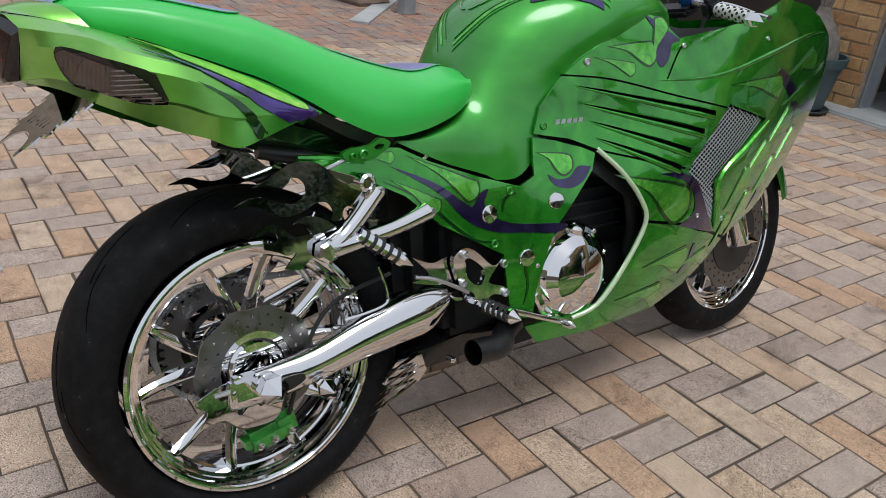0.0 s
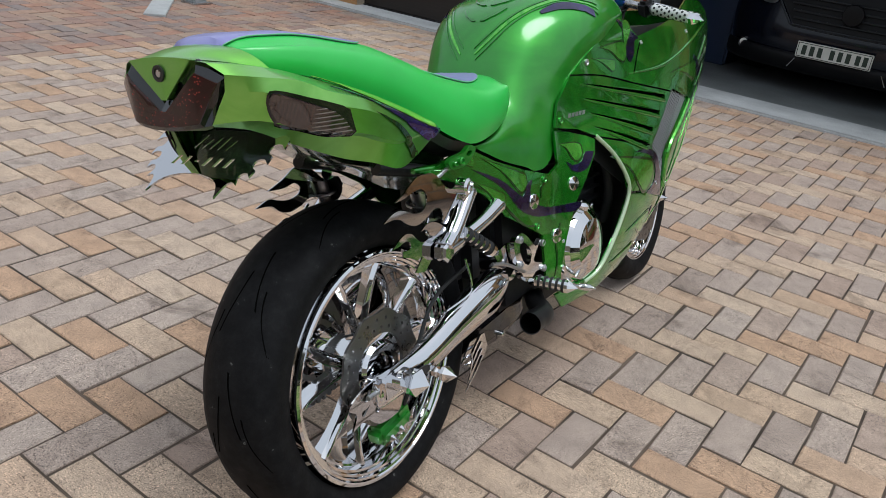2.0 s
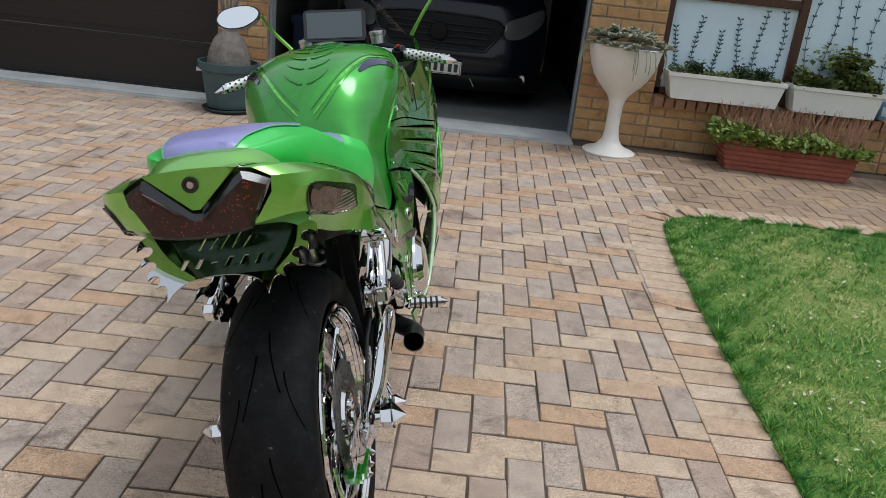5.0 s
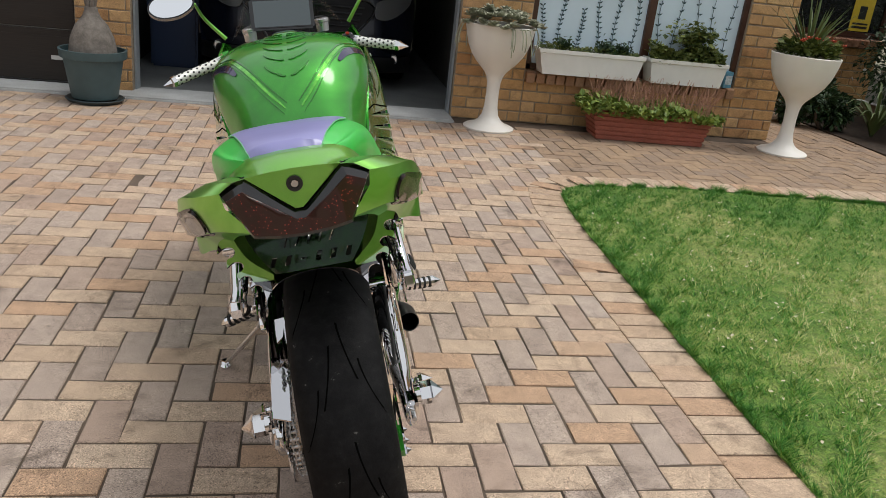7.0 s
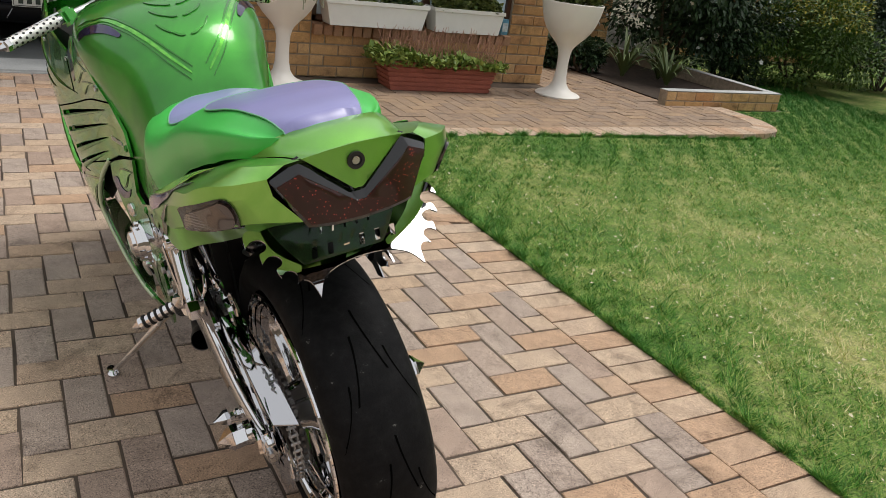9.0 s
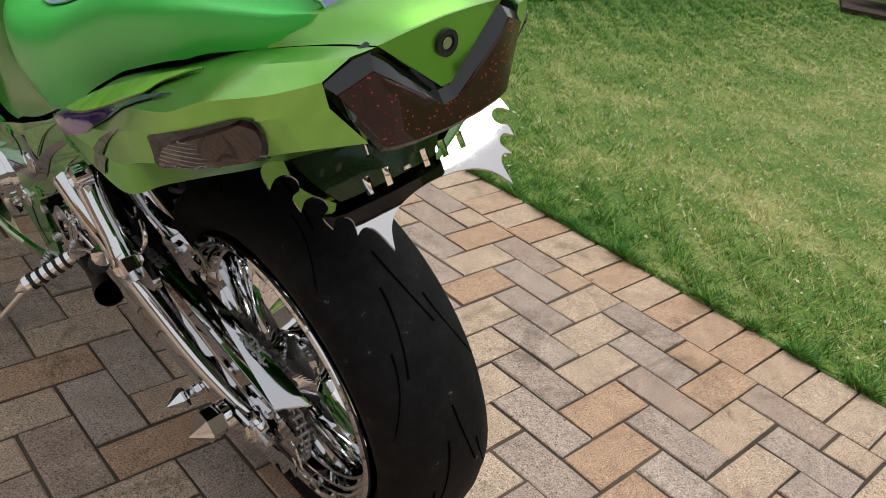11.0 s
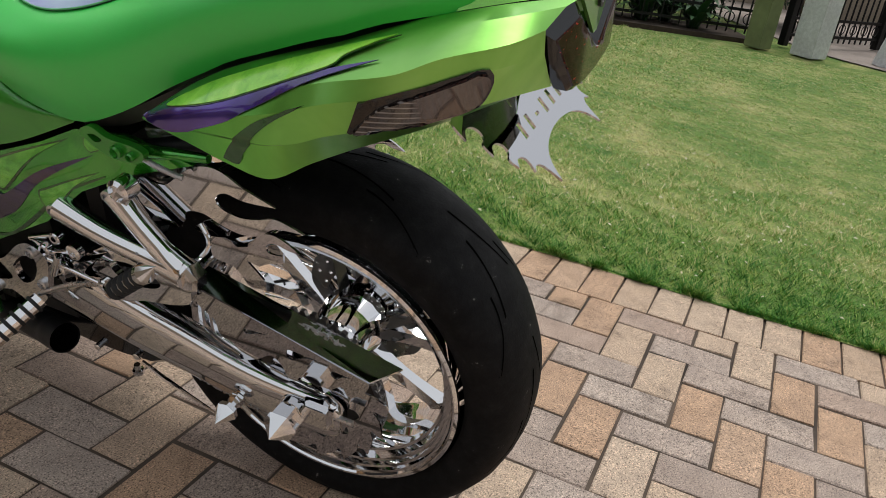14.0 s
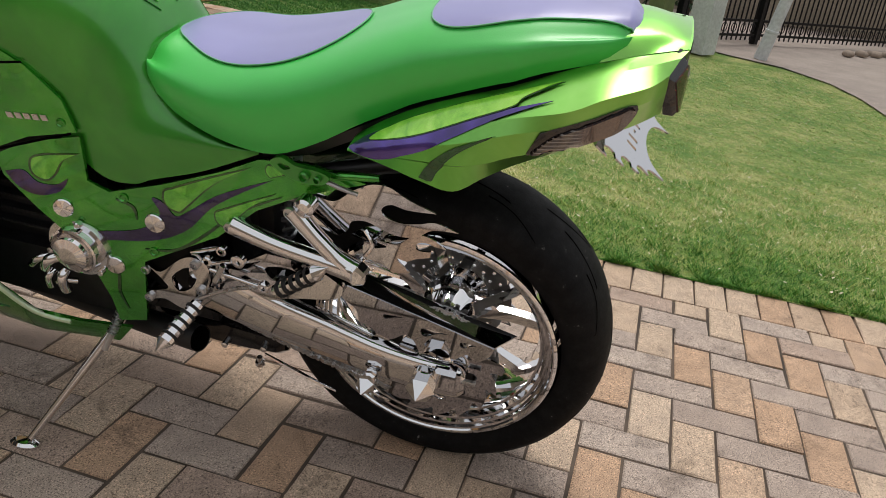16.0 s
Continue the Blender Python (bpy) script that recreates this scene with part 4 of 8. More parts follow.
    dark = curl([(0.020, 0.478, 1), (0.012, 0.491), (0.001, 0.503), (-0.021, 0.520), (-0.048, 0.533), (-0.085, 0.548, 1), (-0.050, 0.529), (-0.026, 0.512), (-0.006, 0.490), (0.002, 0.476)], 5)
    add("tail_flame", plate(dark, 0.0010, lambda y, w, f=over_tail: f(y, w, lift=0.0018), step=0.006), mat_flame_dark, "", panel)

hump = []
for row in (
    [(0, -0.238, 0.974), (0.030, -0.237, 0.973), (0.070, -0.224, 0.966), (0.094, -0.209, 0.951), (0.109, -0.196, 0.932)],
    [(0, -0.263, 0.974), (0.028, -0.262, 0.973), (0.062, -0.254, 0.967), (0.085, -0.245, 0.954), (0.096, -0.238, 0.943)],
    [(0, -0.288, 0.970), (0.026, -0.288, 0.969), (0.050, -0.286, 0.965), (0.070, -0.280, 0.957), (0.084, -0.276, 0.952)],
    [(0, -0.312, 0.963), (0.024, -0.312, 0.962), (0.044, -0.312, 0.961), (0.060, -0.312, 0.9595), (0.073, -0.312, 0.958)],
):
    hump.append([Vector((-x, y, z)) for x, y, z in row[:0:-1]] + [Vector(p) for p in row])
cowl = add("tail_cowl", loft(hump, nu=5, nv=4), mat_lime, "pearl lime seat cowl")


def tail_face(lift):
    return lambda x, z: (Vector((x, -0.3125 + 0.0205 * (max(abs(x) - 0.066, 0) / 0.051) ** 1.2 - lift, z)), Vector((0, -1, 0)))


add("rear_face", plate([(-0.073, 0.958), (-0.04, 0.9615), (0, 0.963), (0.04, 0.9615), (0.073, 0.958), (0.006, 0.899), (-0.006, 0.899)], 0.004, tail_face(0.0), step=0.02), mat_lime, "", cowl)
lock = add("seat_lock", lathe([(0, 0.0), (0, 0.0125), (0.004, 0.0125), (0.004, 0.008), (0.002, 0.0075), (0.002, 0)], 28, "Y"), mat_black, "", cowl, m=pose(0.0, -0.314, 0.939, 0, 0, 180))
add("keyhole", lathe([(0, 0.0), (0, 0.0065), (0.003, 0.0055), (0.003, 0)], 16, "Y"), mat_steel, "", lock)
VEE = [(-0.119, 0.934), (-0.074, 0.958), (-0.006, 0.899), (0.006, 0.899), (0.074, 0.958), (0.119, 0.934), (0.078, 0.860), (0.04, 0.854), (0, 0.852), (-0.04, 0.854), (-0.078, 0.860)]
VEE_IN = [(-0.110, 0.923), (-0.080, 0.939), (-0.007, 0.883), (0.007, 0.883), (0.080, 0.939), (0.110, 0.923), (0.076, 0.866), (0.04, 0.861), (0, 0.859), (-0.04, 0.861), (-0.076, 0.866)]
def lamp_row(ring, lift, back=0.0):
    """A closed row of points along the lamp's outline; back: how far its upper edges lie forwards."""
    pts = []
    for i, (p, q) in enumerate(zip(ring, ring[1:] + ring[:1])):
        for k in range(6):
            t = k / 6
            x, z = p[0] + (q[0] - p[0]) * t, p[1] + (q[1] - p[1]) * t
            high = 1.0 if i < 5 else (1 - t if i == 5 else (t if i == len(ring) - 1 else 0.0))
            pts.append(tail_face(lift)(x, z)[0] + Vector((0, back * high, 0)))
    return pts


lamp = add("tail_lamp", loft([lamp_row(VEE, -0.012), lamp_row(VEE, 0.002, 0.010), lamp_row(VEE_IN, 0.0055), lamp_row(VEE_IN, 0.002)], closed=True), mat_gloss_black, "v-shaped smoked tail lamp with red reflectors", sharp=20)
add("lens", plate(VEE_IN, 0.003, tail_face(0.0065), step=0.012), mat_lens, "smoked red lens", lamp)
under = []
for y, w, zl, zh in ((-0.285, 0.066, 0.850, 0.858), (-0.25, 0.09, 0.851, 0.858), (-0.2, 0.11, 0.849, 0.856), (-0.1, 0.125, 0.815, 0.832), (0.02, 0.120, 0.735, 0.79), (0.16, 0.10, 0.675, 0.745), (0.26, 0.09, 0.62, 0.72)):
    under.append([Vector((x, y, z)) for x, z in ((-w, zh), (-w, (zl + zh) / 2), (-w * 0.75, zl), (0, zl - 0.003), (w * 0.75, zl), (w, (zl + zh) / 2), (w, zh), (0, zh))])
add("undertail", loft(under, closed=True, caps=True, nu=3), mat_flame_edge, "dark olive undertail")

base = []
for y, w, z in ((-0.21, 0.098, 0.930), (-0.10, 0.132, 0.892), (0.0, 0.146, 0.855), (0.08, 0.152, 0.822), (0.15, 0.155, 0.783), (0.22, 0.155, 0.745), (0.30, 0.15, 0.722)):
    base.append([Vector((x, y, zz)) for x, zz in ((-w, z), (-w * 0.96, z - 0.022), (0, z - 0.05), (w * 0.96, z - 0.022), (w, z), (0, z + 0.015))])
add("seat_base", loft(base, closed=True, caps=True, nu=3), mat_black, "black seat base")

# -- the polished plate under the tail, cut as flames --
def on_plate(x, v):
    """A flat sheet that slopes down and back from under the tail."""
    return Vector((x + 0.003, -0.161 - 0.829 * v, 0.8635 - 0.559 * v)), Vector((0, -0.559, 0.829))


half = [(0.0, 0.026, 1), (0.092, 0.026, 1), (0.102, 0.034), (0.114, 0.046), (0.132, 0.056), (0.150, 0.064), (0.154, 0.086, 1), (0.143, 0.078), (0.131, 0.079), (0.125, 0.088), (0.129, 0.098), (0.139, 0.102), (0.140, 0.118, 1), (0.130, 0.110), (0.119, 0.111), (0.113, 0.119), (0.116, 0.128), (0.125, 0.133), (0.123, 0.147, 1), (0.115, 0.140), (0.105, 0.142), (0.101, 0.150), (0.106, 0.164, 1), (0.097, 0.160), (0.089, 0.164), (0.085, 0.174), (0.082, 0.194, 1), (0.070, 0.172), (0.052, 0.159), (0.026, 0.152), (0.0, 0.150)]
flames = half + [(-p[0], p[1], *p[2:]) for p in half[-2:0:-1]]
bars = []
for k, tall in enumerate((0.030, 0.022, 0.026, 0.030, 0.022)):
    x = -0.046 + 0.019 * k
    bars.append([(x, 0.098), (x + 0.010, 0.098 - tall), (x + 0.0135, 0.098 - tall), (x + 0.0035, 0.098)])
for k in range(6):
    x = -0.072 + 0.025 * k
    bars.append([(x, 0.134), (x + 0.006, 0.115), (x + 0.0145, 0.115), (x + 0.0085, 0.134)] if k != 2 else [(x + 0.002, 0.127), (x + 0.0035, 0.123), (x + 0.013, 0.123), (x + 0.0115, 0.127)])
tail_plate = add("flame_plate", plate(curl(flames, 4), 0.003, on_plate, bars), mat_mirror_plate, "mirror-polished plate cut as flames with slotted lettering", sharp=30)
add("plate_bracket", span((-0.045, -0.205, 0.842), (0.045, -0.185, 0.852), 0.002), mat_black, "", tail_plate)

for ob in bike.children:
    if ob.name.split(".")[0] in ("tail_panel", "tail_cowl", "tail_lamp", "flame_plate", "undertail"):
        ob.location.x = 0.008


# -- fairing and side panels --
UPPER = [(0.616, 0.697), (0.633, 0.752), (0.679, 0.805), (0.748, 0.853), (0.83, 0.90), (0.90, 0.935), (0.96, 0.915), (1.01, 0.872), (1.12, 0.885), (1.25, 0.905), (1.42, 0.955), (1.55, 0.93), (1.66, 0.86), (1.70, 0.76), (1.65, 0.63), (1.55, 0.52), (1.40, 0.42), (1.24, 0.375), (1.12, 0.42), (1.0, 0.46), (0.880, 0.485), (0.865, 0.535), (0.818, 0.60), (0.765, 0.652), (0.70, 0.680)]
LOWER = [(0.880, 0.478), (1.0, 0.453), (1.12, 0.413), (1.235, 0.370), (1.2, 0.32), (1.13, 0.265), (1.0, 0.230), (0.776, 0.236), (0.615, 0.243), (0.580, 0.288), (0.68, 0.290), (0.765, 0.305), (0.825, 0.380)]
SIDE = [(0.12, 0.695), (0.22, 0.712), (0.30, 0.703), (0.364, 0.670), (0.47, 0.628), (0.571, 0.596), (0.607, 0.612), (0.612, 0.690), (0.70, 0.672), (0.758, 0.645), (0.745, 0.610), (0.700, 0.555), (0.655, 0.50), (0.625, 0.43), (0.605, 0.36), (0.60, 0.305), (0.545, 0.315), (0.525, 0.46), (0.378, 0.545), (0.304, 0.612), (0.223, 0.655)]
VENT = [(1.141, 0.719), (1.295, 0.672), (1.105, 0.545), (1.150, 0.410), (1.005, 0.582)]
# near-black that stands in for shade inside slots, joints and bore
mat_recess_shade = Mat("recess_shade_black", (0.003, 0.003, 0.003), 0.9, spec=0.0).m


def mesh_mat():
    m = Mat("vent_mesh", (0.42, 0.42, 0.42), 0.3, 0.9)
    return m.m


mat_vent = mesh_mat()


def gill(y0, z0, y1, z1, w=0.0130):
    d = Vector((y1 - y0, z1 - z0)).normalized()
    n = Vector((-d.y, d.x))
    a, b = Vector((y0, z0)), Vector((y1, z1))
    return [tuple(a), tuple(a.lerp(b, 0.2) + n * w * 0.25), tuple(b + n * w * 0.5), tuple(b - n * w * 0.5), tuple(a.lerp(b, 0.2) - n * w * 0.25)]


GILLS = [(0.712, 0.790, 1.092, 0.702), (0.725, 0.753, 1.055, 0.664), (0.749, 0.714, 1.012, 0.625), (0.762, 0.677, 0.982, 0.590)]


def lick_fill(y, z, r, turn, length):
    """A teardrop: round head, pointed tail towards turn."""
    c, s = math.cos(turn), math.sin(turn)
    base = [(-0.55 * r, 0.80 * r), (-1.0 * r, 0.0), (-0.55 * r, -0.80 * r), (0.25 * r, -0.72 * r), (length * 0.5, -0.30 * r), (length, 0.25 * r, 1), (length * 0.5, 0.22 * r), (0.25 * r, 0.74 * r)]
    return curl([(y + p[0] * c - p[1] * s, z + p[0] * s + p[1] * c, *p[2:]) for p in base], 4)


for s in (1, -1):
    lay = on_flank(s)
    cuts = [VENT] + [gill(*g) for g in GILLS]
    upper = add("upper_fairing", plate(UPPER, 0.007, lay, cuts, step=0.03), mat_green, "green fairing with four gill slots and a mesh vent", sharp=30)
    lower = add("lower_fairing", plate(LOWER, 0.007, lay, step=0.03), mat_green, "green belly fairing")
    side_panel = add("side_panel", plate(SIDE, 0.007, lay, step=0.03), mat_green, "green side panel with purple flames")
    back = on_flank(s, -0.022)
    # black sheet added as the shade behind the gills and vent
    add("slot_backing", plate([(0.70, 0.80), (1.12, 0.735), (1.31, 0.69), (1.17, 0.55), (1.17, 0.40), (0.98, 0.57), (0.75, 0.66)], 0.003, back, step=0.04), mat_recess_shade, "", upper)
    # bright turned-out edge of the engine cut-out
    arch = [(0.765, 0.652), (0.818, 0.60), (0.865, 0.535), (0.880, 0.478), (0.825, 0.380), (0.765, 0.305), (0.70, 0.285)]
    lift = on_flank(s, 0.003)
    add("cutout_trim", tube([lift(*p)[0] for p in arch], 0.0058, 10, 4), mat_rim_edge, "pale bright trim", upper)
    # vent mesh: crossed wires
    wires = []
    inner = on_flank(s, -0.006)
    for fam in (1, -1):
        for k in range(-46, 47):
            run = []
            for j in range(60):
                t = j / 59
                y = 0.97 + 0.32 * t
                z = 0.57 + fam * 0.75 * (y - 1.12) + k * 0.0115
                if inside((y, z), VENT):
                    run.append((y, z))
            if len(run) > 1:
                a, b = run[0], run[-1]
                wires.append(tube([inner(*a)[0], inner((a[0] + b[0]) / 2, (a[1] + b[1]) / 2)[0], inner(*b)[0]], 0.0011, 4, 1, False))
    add("vent_mesh", join(*wires), mat_vent, "silver wire mesh", upper)
    # raised ridge in front of the vent
    add("vent_ridge", tube([lift(*p)[0] for p in ((1.31, 0.665), (1.22, 0.612), (1.12, 0.545), (1.165, 0.43))], [0.003, 0.009, 0.009, 0.003], 8, 5), mat_flame_light, "", upper)
    # flames
    thin = on_flank(s, 0.0042)
    thick = on_flank(s, 0.0052)
    for y, z, r, turn, ln in ((1.325, 0.748, 0.030, 3.02, 0.17), (1.42, 0.655, 0.036, 3.6, 0.12), (1.395, 0.53, 0.036, 3.7, 0.12), (1.285, 0.455, 0.038, 3.9, 0.09), (1.32, 0.585, 0.032, 3.6, 0.11), (1.50, 0.60, 0.032, 3.6, 0.10), (1.50, 0.715, 0.034, 3.2, 0.13), (1.24, 0.53, 0.030, 3.8, 0.09), (0.965, 0.515, 0.048, 2.62, 0.17), (1.53, 0.80, 0.030, 3.3, 0.14), (1.20, 0.42, 0.026, 4.0, 0.06)):
        add("flame_shadow", plate(lick_fill(y, z, r * 1.20, turn, ln * 1.10), 0.0015, thin, step=0.03), mat_flame_edge, "", upper)
        add("flame_lick", plate(lick_fill(y, z, r, turn, ln), 0.0015, thick, step=0.03), mat_flame_light, "", upper)
    for y, z, r, turn, ln in ((1.02, 0.362, 0.036, 3.0, 0.12), (0.96, 0.29, 0.026, 3.0, 0.13), (1.13, 0.345, 0.026, 3.1, 0.10)):
        add("flame_shadow", plate(lick_fill(y, z, r * 1.20, turn, ln * 1.10), 0.0015, thin, step=0.03), mat_flame_edge, "", lower)
        add("flame_lick", plate(lick_fill(y, z, r, turn, ln), 0.0015, thick, step=0.03), mat_flame_light, "", lower)
    for pth, w in (([(1.34, 0.785), (1.395, 0.745), (1.44, 0.715), (1.55, 0.685), (1.64, 0.665)], 0.040), ([(0.90, 0.612), (0.95, 0.595), (0.99, 0.572)], 0.010), ([(1.07, 0.395), (1.075, 0.355), (1.05, 0.315)], 0.018), ([(1.33, 0.50), (1.36, 0.475), (1.335, 0.43)], 0.016), ([(1.44, 0.70), (1.47, 0.665), (1.46, 0.62)], 0.014)):
        add("purple_flame", plate(ribbon(pth, w, 6), 0.0015, thin, step=0.03), mat_purple_deep, "purple flame", upper)
    add("purple_flame", plate(curl([(0.915, 0.584, 1), (0.98, 0.580), (1.03, 0.557), (1.065, 0.507), (1.10, 0.457), (1.140, 0.412, 1), (1.07, 0.430), (0.985, 0.455, 1), (1.030, 0.475), (1.032, 0.515), (1.0, 0.555), (0.96, 0.572)], 4), 0.0015, thin, step=0.03), mat_purple_deep, "purple flame", upper)
    for y0, z0, y1, z1 in GILLS:
        d = Vector((y1 - y0, z1 - z0)).normalized()
        lower_edge = [(y0 + (y1 - y0) * t + d.y * 0.008 * (0.25 + t), z0 + (z1 - z0) * t - d.x * 0.008 * (0.25 + t)) for t in (0.02, 0.3, 0.6, 0.85, 1.0)]
        add("louvre", tube([lift(*p)[0] for p in lower_edge], [0.0012, 0.0040, 0.0055, 0.0065, 0.0050], 10, 4), mat_green, "", upper)
    add("purple_flame", plate(curl([(0.915, 0.925, 1), (0.945, 0.875), (0.930, 0.845), (0.945, 0.812), (0.970, 0.830), (0.985, 0.860), (1.010, 0.868), (0.975, 0.890), (0.958, 0.905)], 4), 0.0015, thin, step=0.03), mat_purple_deep, "purple flame", upper)
    for y, z, r, turn, ln in ((0.905, 0.845, 0.028, 2.9, 0.10), (0.855, 0.815, 0.016, 2.8, 0.09), (0.955, 0.895, 0.022, 4.2, 0.08)):
        add("flame_shadow", plate(lick_fill(y, z, r * 1.19, turn, ln * 1.10), 0.0015, thin, step=0.03), mat_flame_edge, "", upper)
        add("flame_lick", plate(lick_fill(y, z, r, turn, ln), 0.0015, thick, step=0.03), mat_flame_light, "", upper)
    add("purple_flame", plate(curl([(0.675, 0.505), (0.60, 0.514), (0.545, 0.524), (0.505, 0.542), (0.480, 0.572), (0.492, 0.600), (0.470, 0.594), (0.452, 0.572), (0.425, 0.588), (0.38, 0.622), (0.33, 0.648), (0.275, 0.672, 1), (0.335, 0.636), (0.385, 0.600), (0.425, 0.555), (0.465, 0.527), (0.515, 0.508), (0.58, 0.498), (0.655, 0.488)], 4), 0.0015, thin, step=0.03), mat_purple_deep, "purple flame", side_panel)
    add("purple_flame", plate(curl([(0.742, 0.618, 1), (0.720, 0.590), (0.690, 0.578), (0.655, 0.588), (0.640, 0.612), (0.660, 0.600), (0.690, 0.602), (0.712, 0.622)], 4), 0.0015, thin, step=0.03), mat_purple_deep, "purple flame", side_panel)
    for y, z, r, turn, ln in ((0.445, 0.607, 0.024, 2.55, 0.14), (0.360, 0.588, 0.018, 2.5, 0.10), (0.675, 0.632, 0.024, 2.6, 0.06), (0.275, 0.688, 0.012, 2.9, 0.10)):
        add("flame_shadow", plate(lick_fill(y, z, r * 1.19, turn, ln * 1.10), 0.0013, thin, step=0.03), mat_flame_edge, "", side_panel)
        add("flame_lick", plate(lick_fill(y, z, r, turn, ln), 0.0013, thick, step=0.03), mat_flame_light, "", side_panel)
    for pth in ([(0.52, 0.49), (0.46, 0.50), (0.40, 0.545), (0.34, 0.60), (0.26, 0.645)], [(0.60, 0.47), (0.58, 0.43), (0.585, 0.38), (0.575, 0.34)], [(0.56, 0.585), (0.53, 0.575), (0.525, 0.55)]):
        add("flame_line", plate(ribbon(pth, 0.006, 6), 0.0013, thin), mat_flame_dark, "", side_panel)
    # panel joints, their gap shade laid on as black strips, and the raised crease of the fairing
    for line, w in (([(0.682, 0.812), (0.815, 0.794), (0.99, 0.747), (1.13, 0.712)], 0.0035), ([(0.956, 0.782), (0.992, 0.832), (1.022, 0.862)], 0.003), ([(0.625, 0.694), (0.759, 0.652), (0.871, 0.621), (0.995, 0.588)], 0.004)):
        add("panel_joint", plate(ribbon(line, w, 6, False), 0.0008, thin), mat_recess_shade, "", upper)
    add("fairing_crease", tube([lift(*p)[0] for p in ((0.93, 0.785), (1.11, 0.786), (1.31, 0.826), (1.50, 0.862), (1.62, 0.868))], [0.0015, 0.0045, 0.006, 0.005, 0.0015], 10, 6), mat_green, "raised crease", upper)
    # small badge as plain bars
    for k in range(5):
        y = 0.668 + 0.014 * k if s > 0 else 0.660 + 0.014 * k
        add("badge_bar", plate([(y, 0.712), (y + 0.010, 0.712), (y + 0.013, 0.722), (y + 0.003, 0.722)], 0.001, on_flank(s, 0.0045)), mat_steel, "", upper)
    # bolts
    for (y, z), r, mat, host in (((0.640, 0.711), 0.008, mat_green, upper), ((0.745, 0.835), 0.008, mat_steel, upper), ((0.545, 0.590), 0.009, mat_green, side_panel), ((0.503, 0.487), 0.009, mat_green, side_panel), ((1.17, 0.44), 0.006, mat_steel, upper), ((1.05, 0.470), 0.006, mat_steel, upper), ((1.30, 0.86), 0.006, mat_steel, upper), ((1.02, 0.855), 0.006, mat_steel, upper)):
        p, n = on_flank(s, 0.004)(y, z)
        b = add("fairing_bolt", lathe([(-0.004, r), (0.002, r), (0.003, r * 0.7), (0.001, r * 0.5), (0.001, 0)], 14, "Z"), mat, "", host)
        b.matrix_local = Matrix.Translation(p) @ n.to_track_quat("Z", "Y").to_matrix().to_4x4()
    for y, z, r in ((0.492, 0.550, 0.017), (0.655, 0.556, 0.016), (0.583, 0.443, 0.017)):
        p, n = on_flank(s, 0.004)(y, z)
        b = add("frame_plug", lathe([(-0.004, r * 1.1), (0.002, r * 1.1), (0.004, r), (0.0055, 0.0)], 28, "Z"), mat_chrome, "chrome disc plug", side_panel, sharp=15)
        b.matrix_local = Matrix.Translation(p) @ n.to_track_quat("Z", "Y").to_matrix().to_4x4()
    # inner edge between tank and fairing
    add("inner_panel", plate([(0.62, 0.70), (0.70, 0.82), (0.92, 0.93), (1.05, 0.90), (1.30, 0.90), (1.45, 0.93), (1.45, 0.6), (1.1, 0.5), (0.9, 0.5), (0.75, 0.62)], 0.004, on_flank(s, -0.03), step=0.06), mat_black, "", upper)

# nose, headlamp and screen
nose = []
for z in (0.56, 0.64, 0.72, 0.80, 0.86, 0.91):
    y0 = float(np.interp(z, [0.56, 0.64, 0.76, 0.86, 0.93], [1.58, 1.655, 1.70, 1.66, 1.56]))
    w = flank(y0, z)
    nose.append([Vector((w * math.sin(t), y0 + 0.075 * (math.cos(t)), z)) for t in np.linspace(-math.pi / 2, math.pi / 2, 13)])
nose_ob = add("nose", loft(nose, nu=4, nv=2), mat_green, "green nose with headlamp")
add("headlamp", plate([(-0.10, 0.72), (0.10, 0.72), (0.12, 0.80), (0, 0.82), (-0.12, 0.80)], 0.006, lambda x, z: (Vector((x, 1.785 - 2.2 * x * x, z)), Vector((0, 1, 0))), step=0.03), mat_gloss_black, "", nose_ob)
mat_screen = Mat("smoked_screen", (0.10, 0.11, 0.10), 0.03)
mat_screen.b.inputs["Alpha"].default_value = 0.16
screen = []
for k in range(6):
    t = k / 5
    w, y, z = 0.205 - 0.11 * t, 1.52 - 0.22 * t, 0.94 + 0.19 * t
    screen.append([Vector((w * math.sin(a), y + 0.10 * math.cos(a) * (1 - 0.3 * t), z + 0.05 * math.cos(a))) for a in np.linspace(-1.45, 1.45, 11)])
add("windscreen", loft(screen, nu=2, nv=2), mat_screen.m, "low smoked windscreen")
add("cockpit_tray", plate([(-0.17, 1.02), (0.17, 1.02), (0.22, 1.25), (0.20, 1.5), (-0.20, 1.5), (-0.22, 1.25)], 0.01, lambda x, y: (Vector((x, y, 0.865)), Vector((0, 0, 1)))), mat_black, "")

# -- handlebars and cockpit --
dash = add("display", box(0.20, 0.022, 0.098, 0.006), mat_gloss_black, "black flat display", m=pose(-0.003, 1.185, 1.046, -14, 5, 2))
add("display_glass", plate([(-0.088, -0.040), (0.088, -0.040), (0.088, 0.040), (-0.088, 0.040)], 0.002, lambda x, z: (Vector((x, -0.0122, z)), Vector((0, -1, 0)))), Mat("display_glass", (0.05, 0.07, 0.08), 0.12, 0, 0.8).m, "", dash)
add("top_yoke", box(0.25, 0.06, 0.022, 0.008), mat_black, "", m=pose(0, 1.20, 0.935, 20))
add("key_switch", lathe([(0, 0), (0, 0.018), (0.02, 0.016), (0.02, 0)], 20, "Z"), mat_steel, "", m=pose(0, 1.15, 0.945))
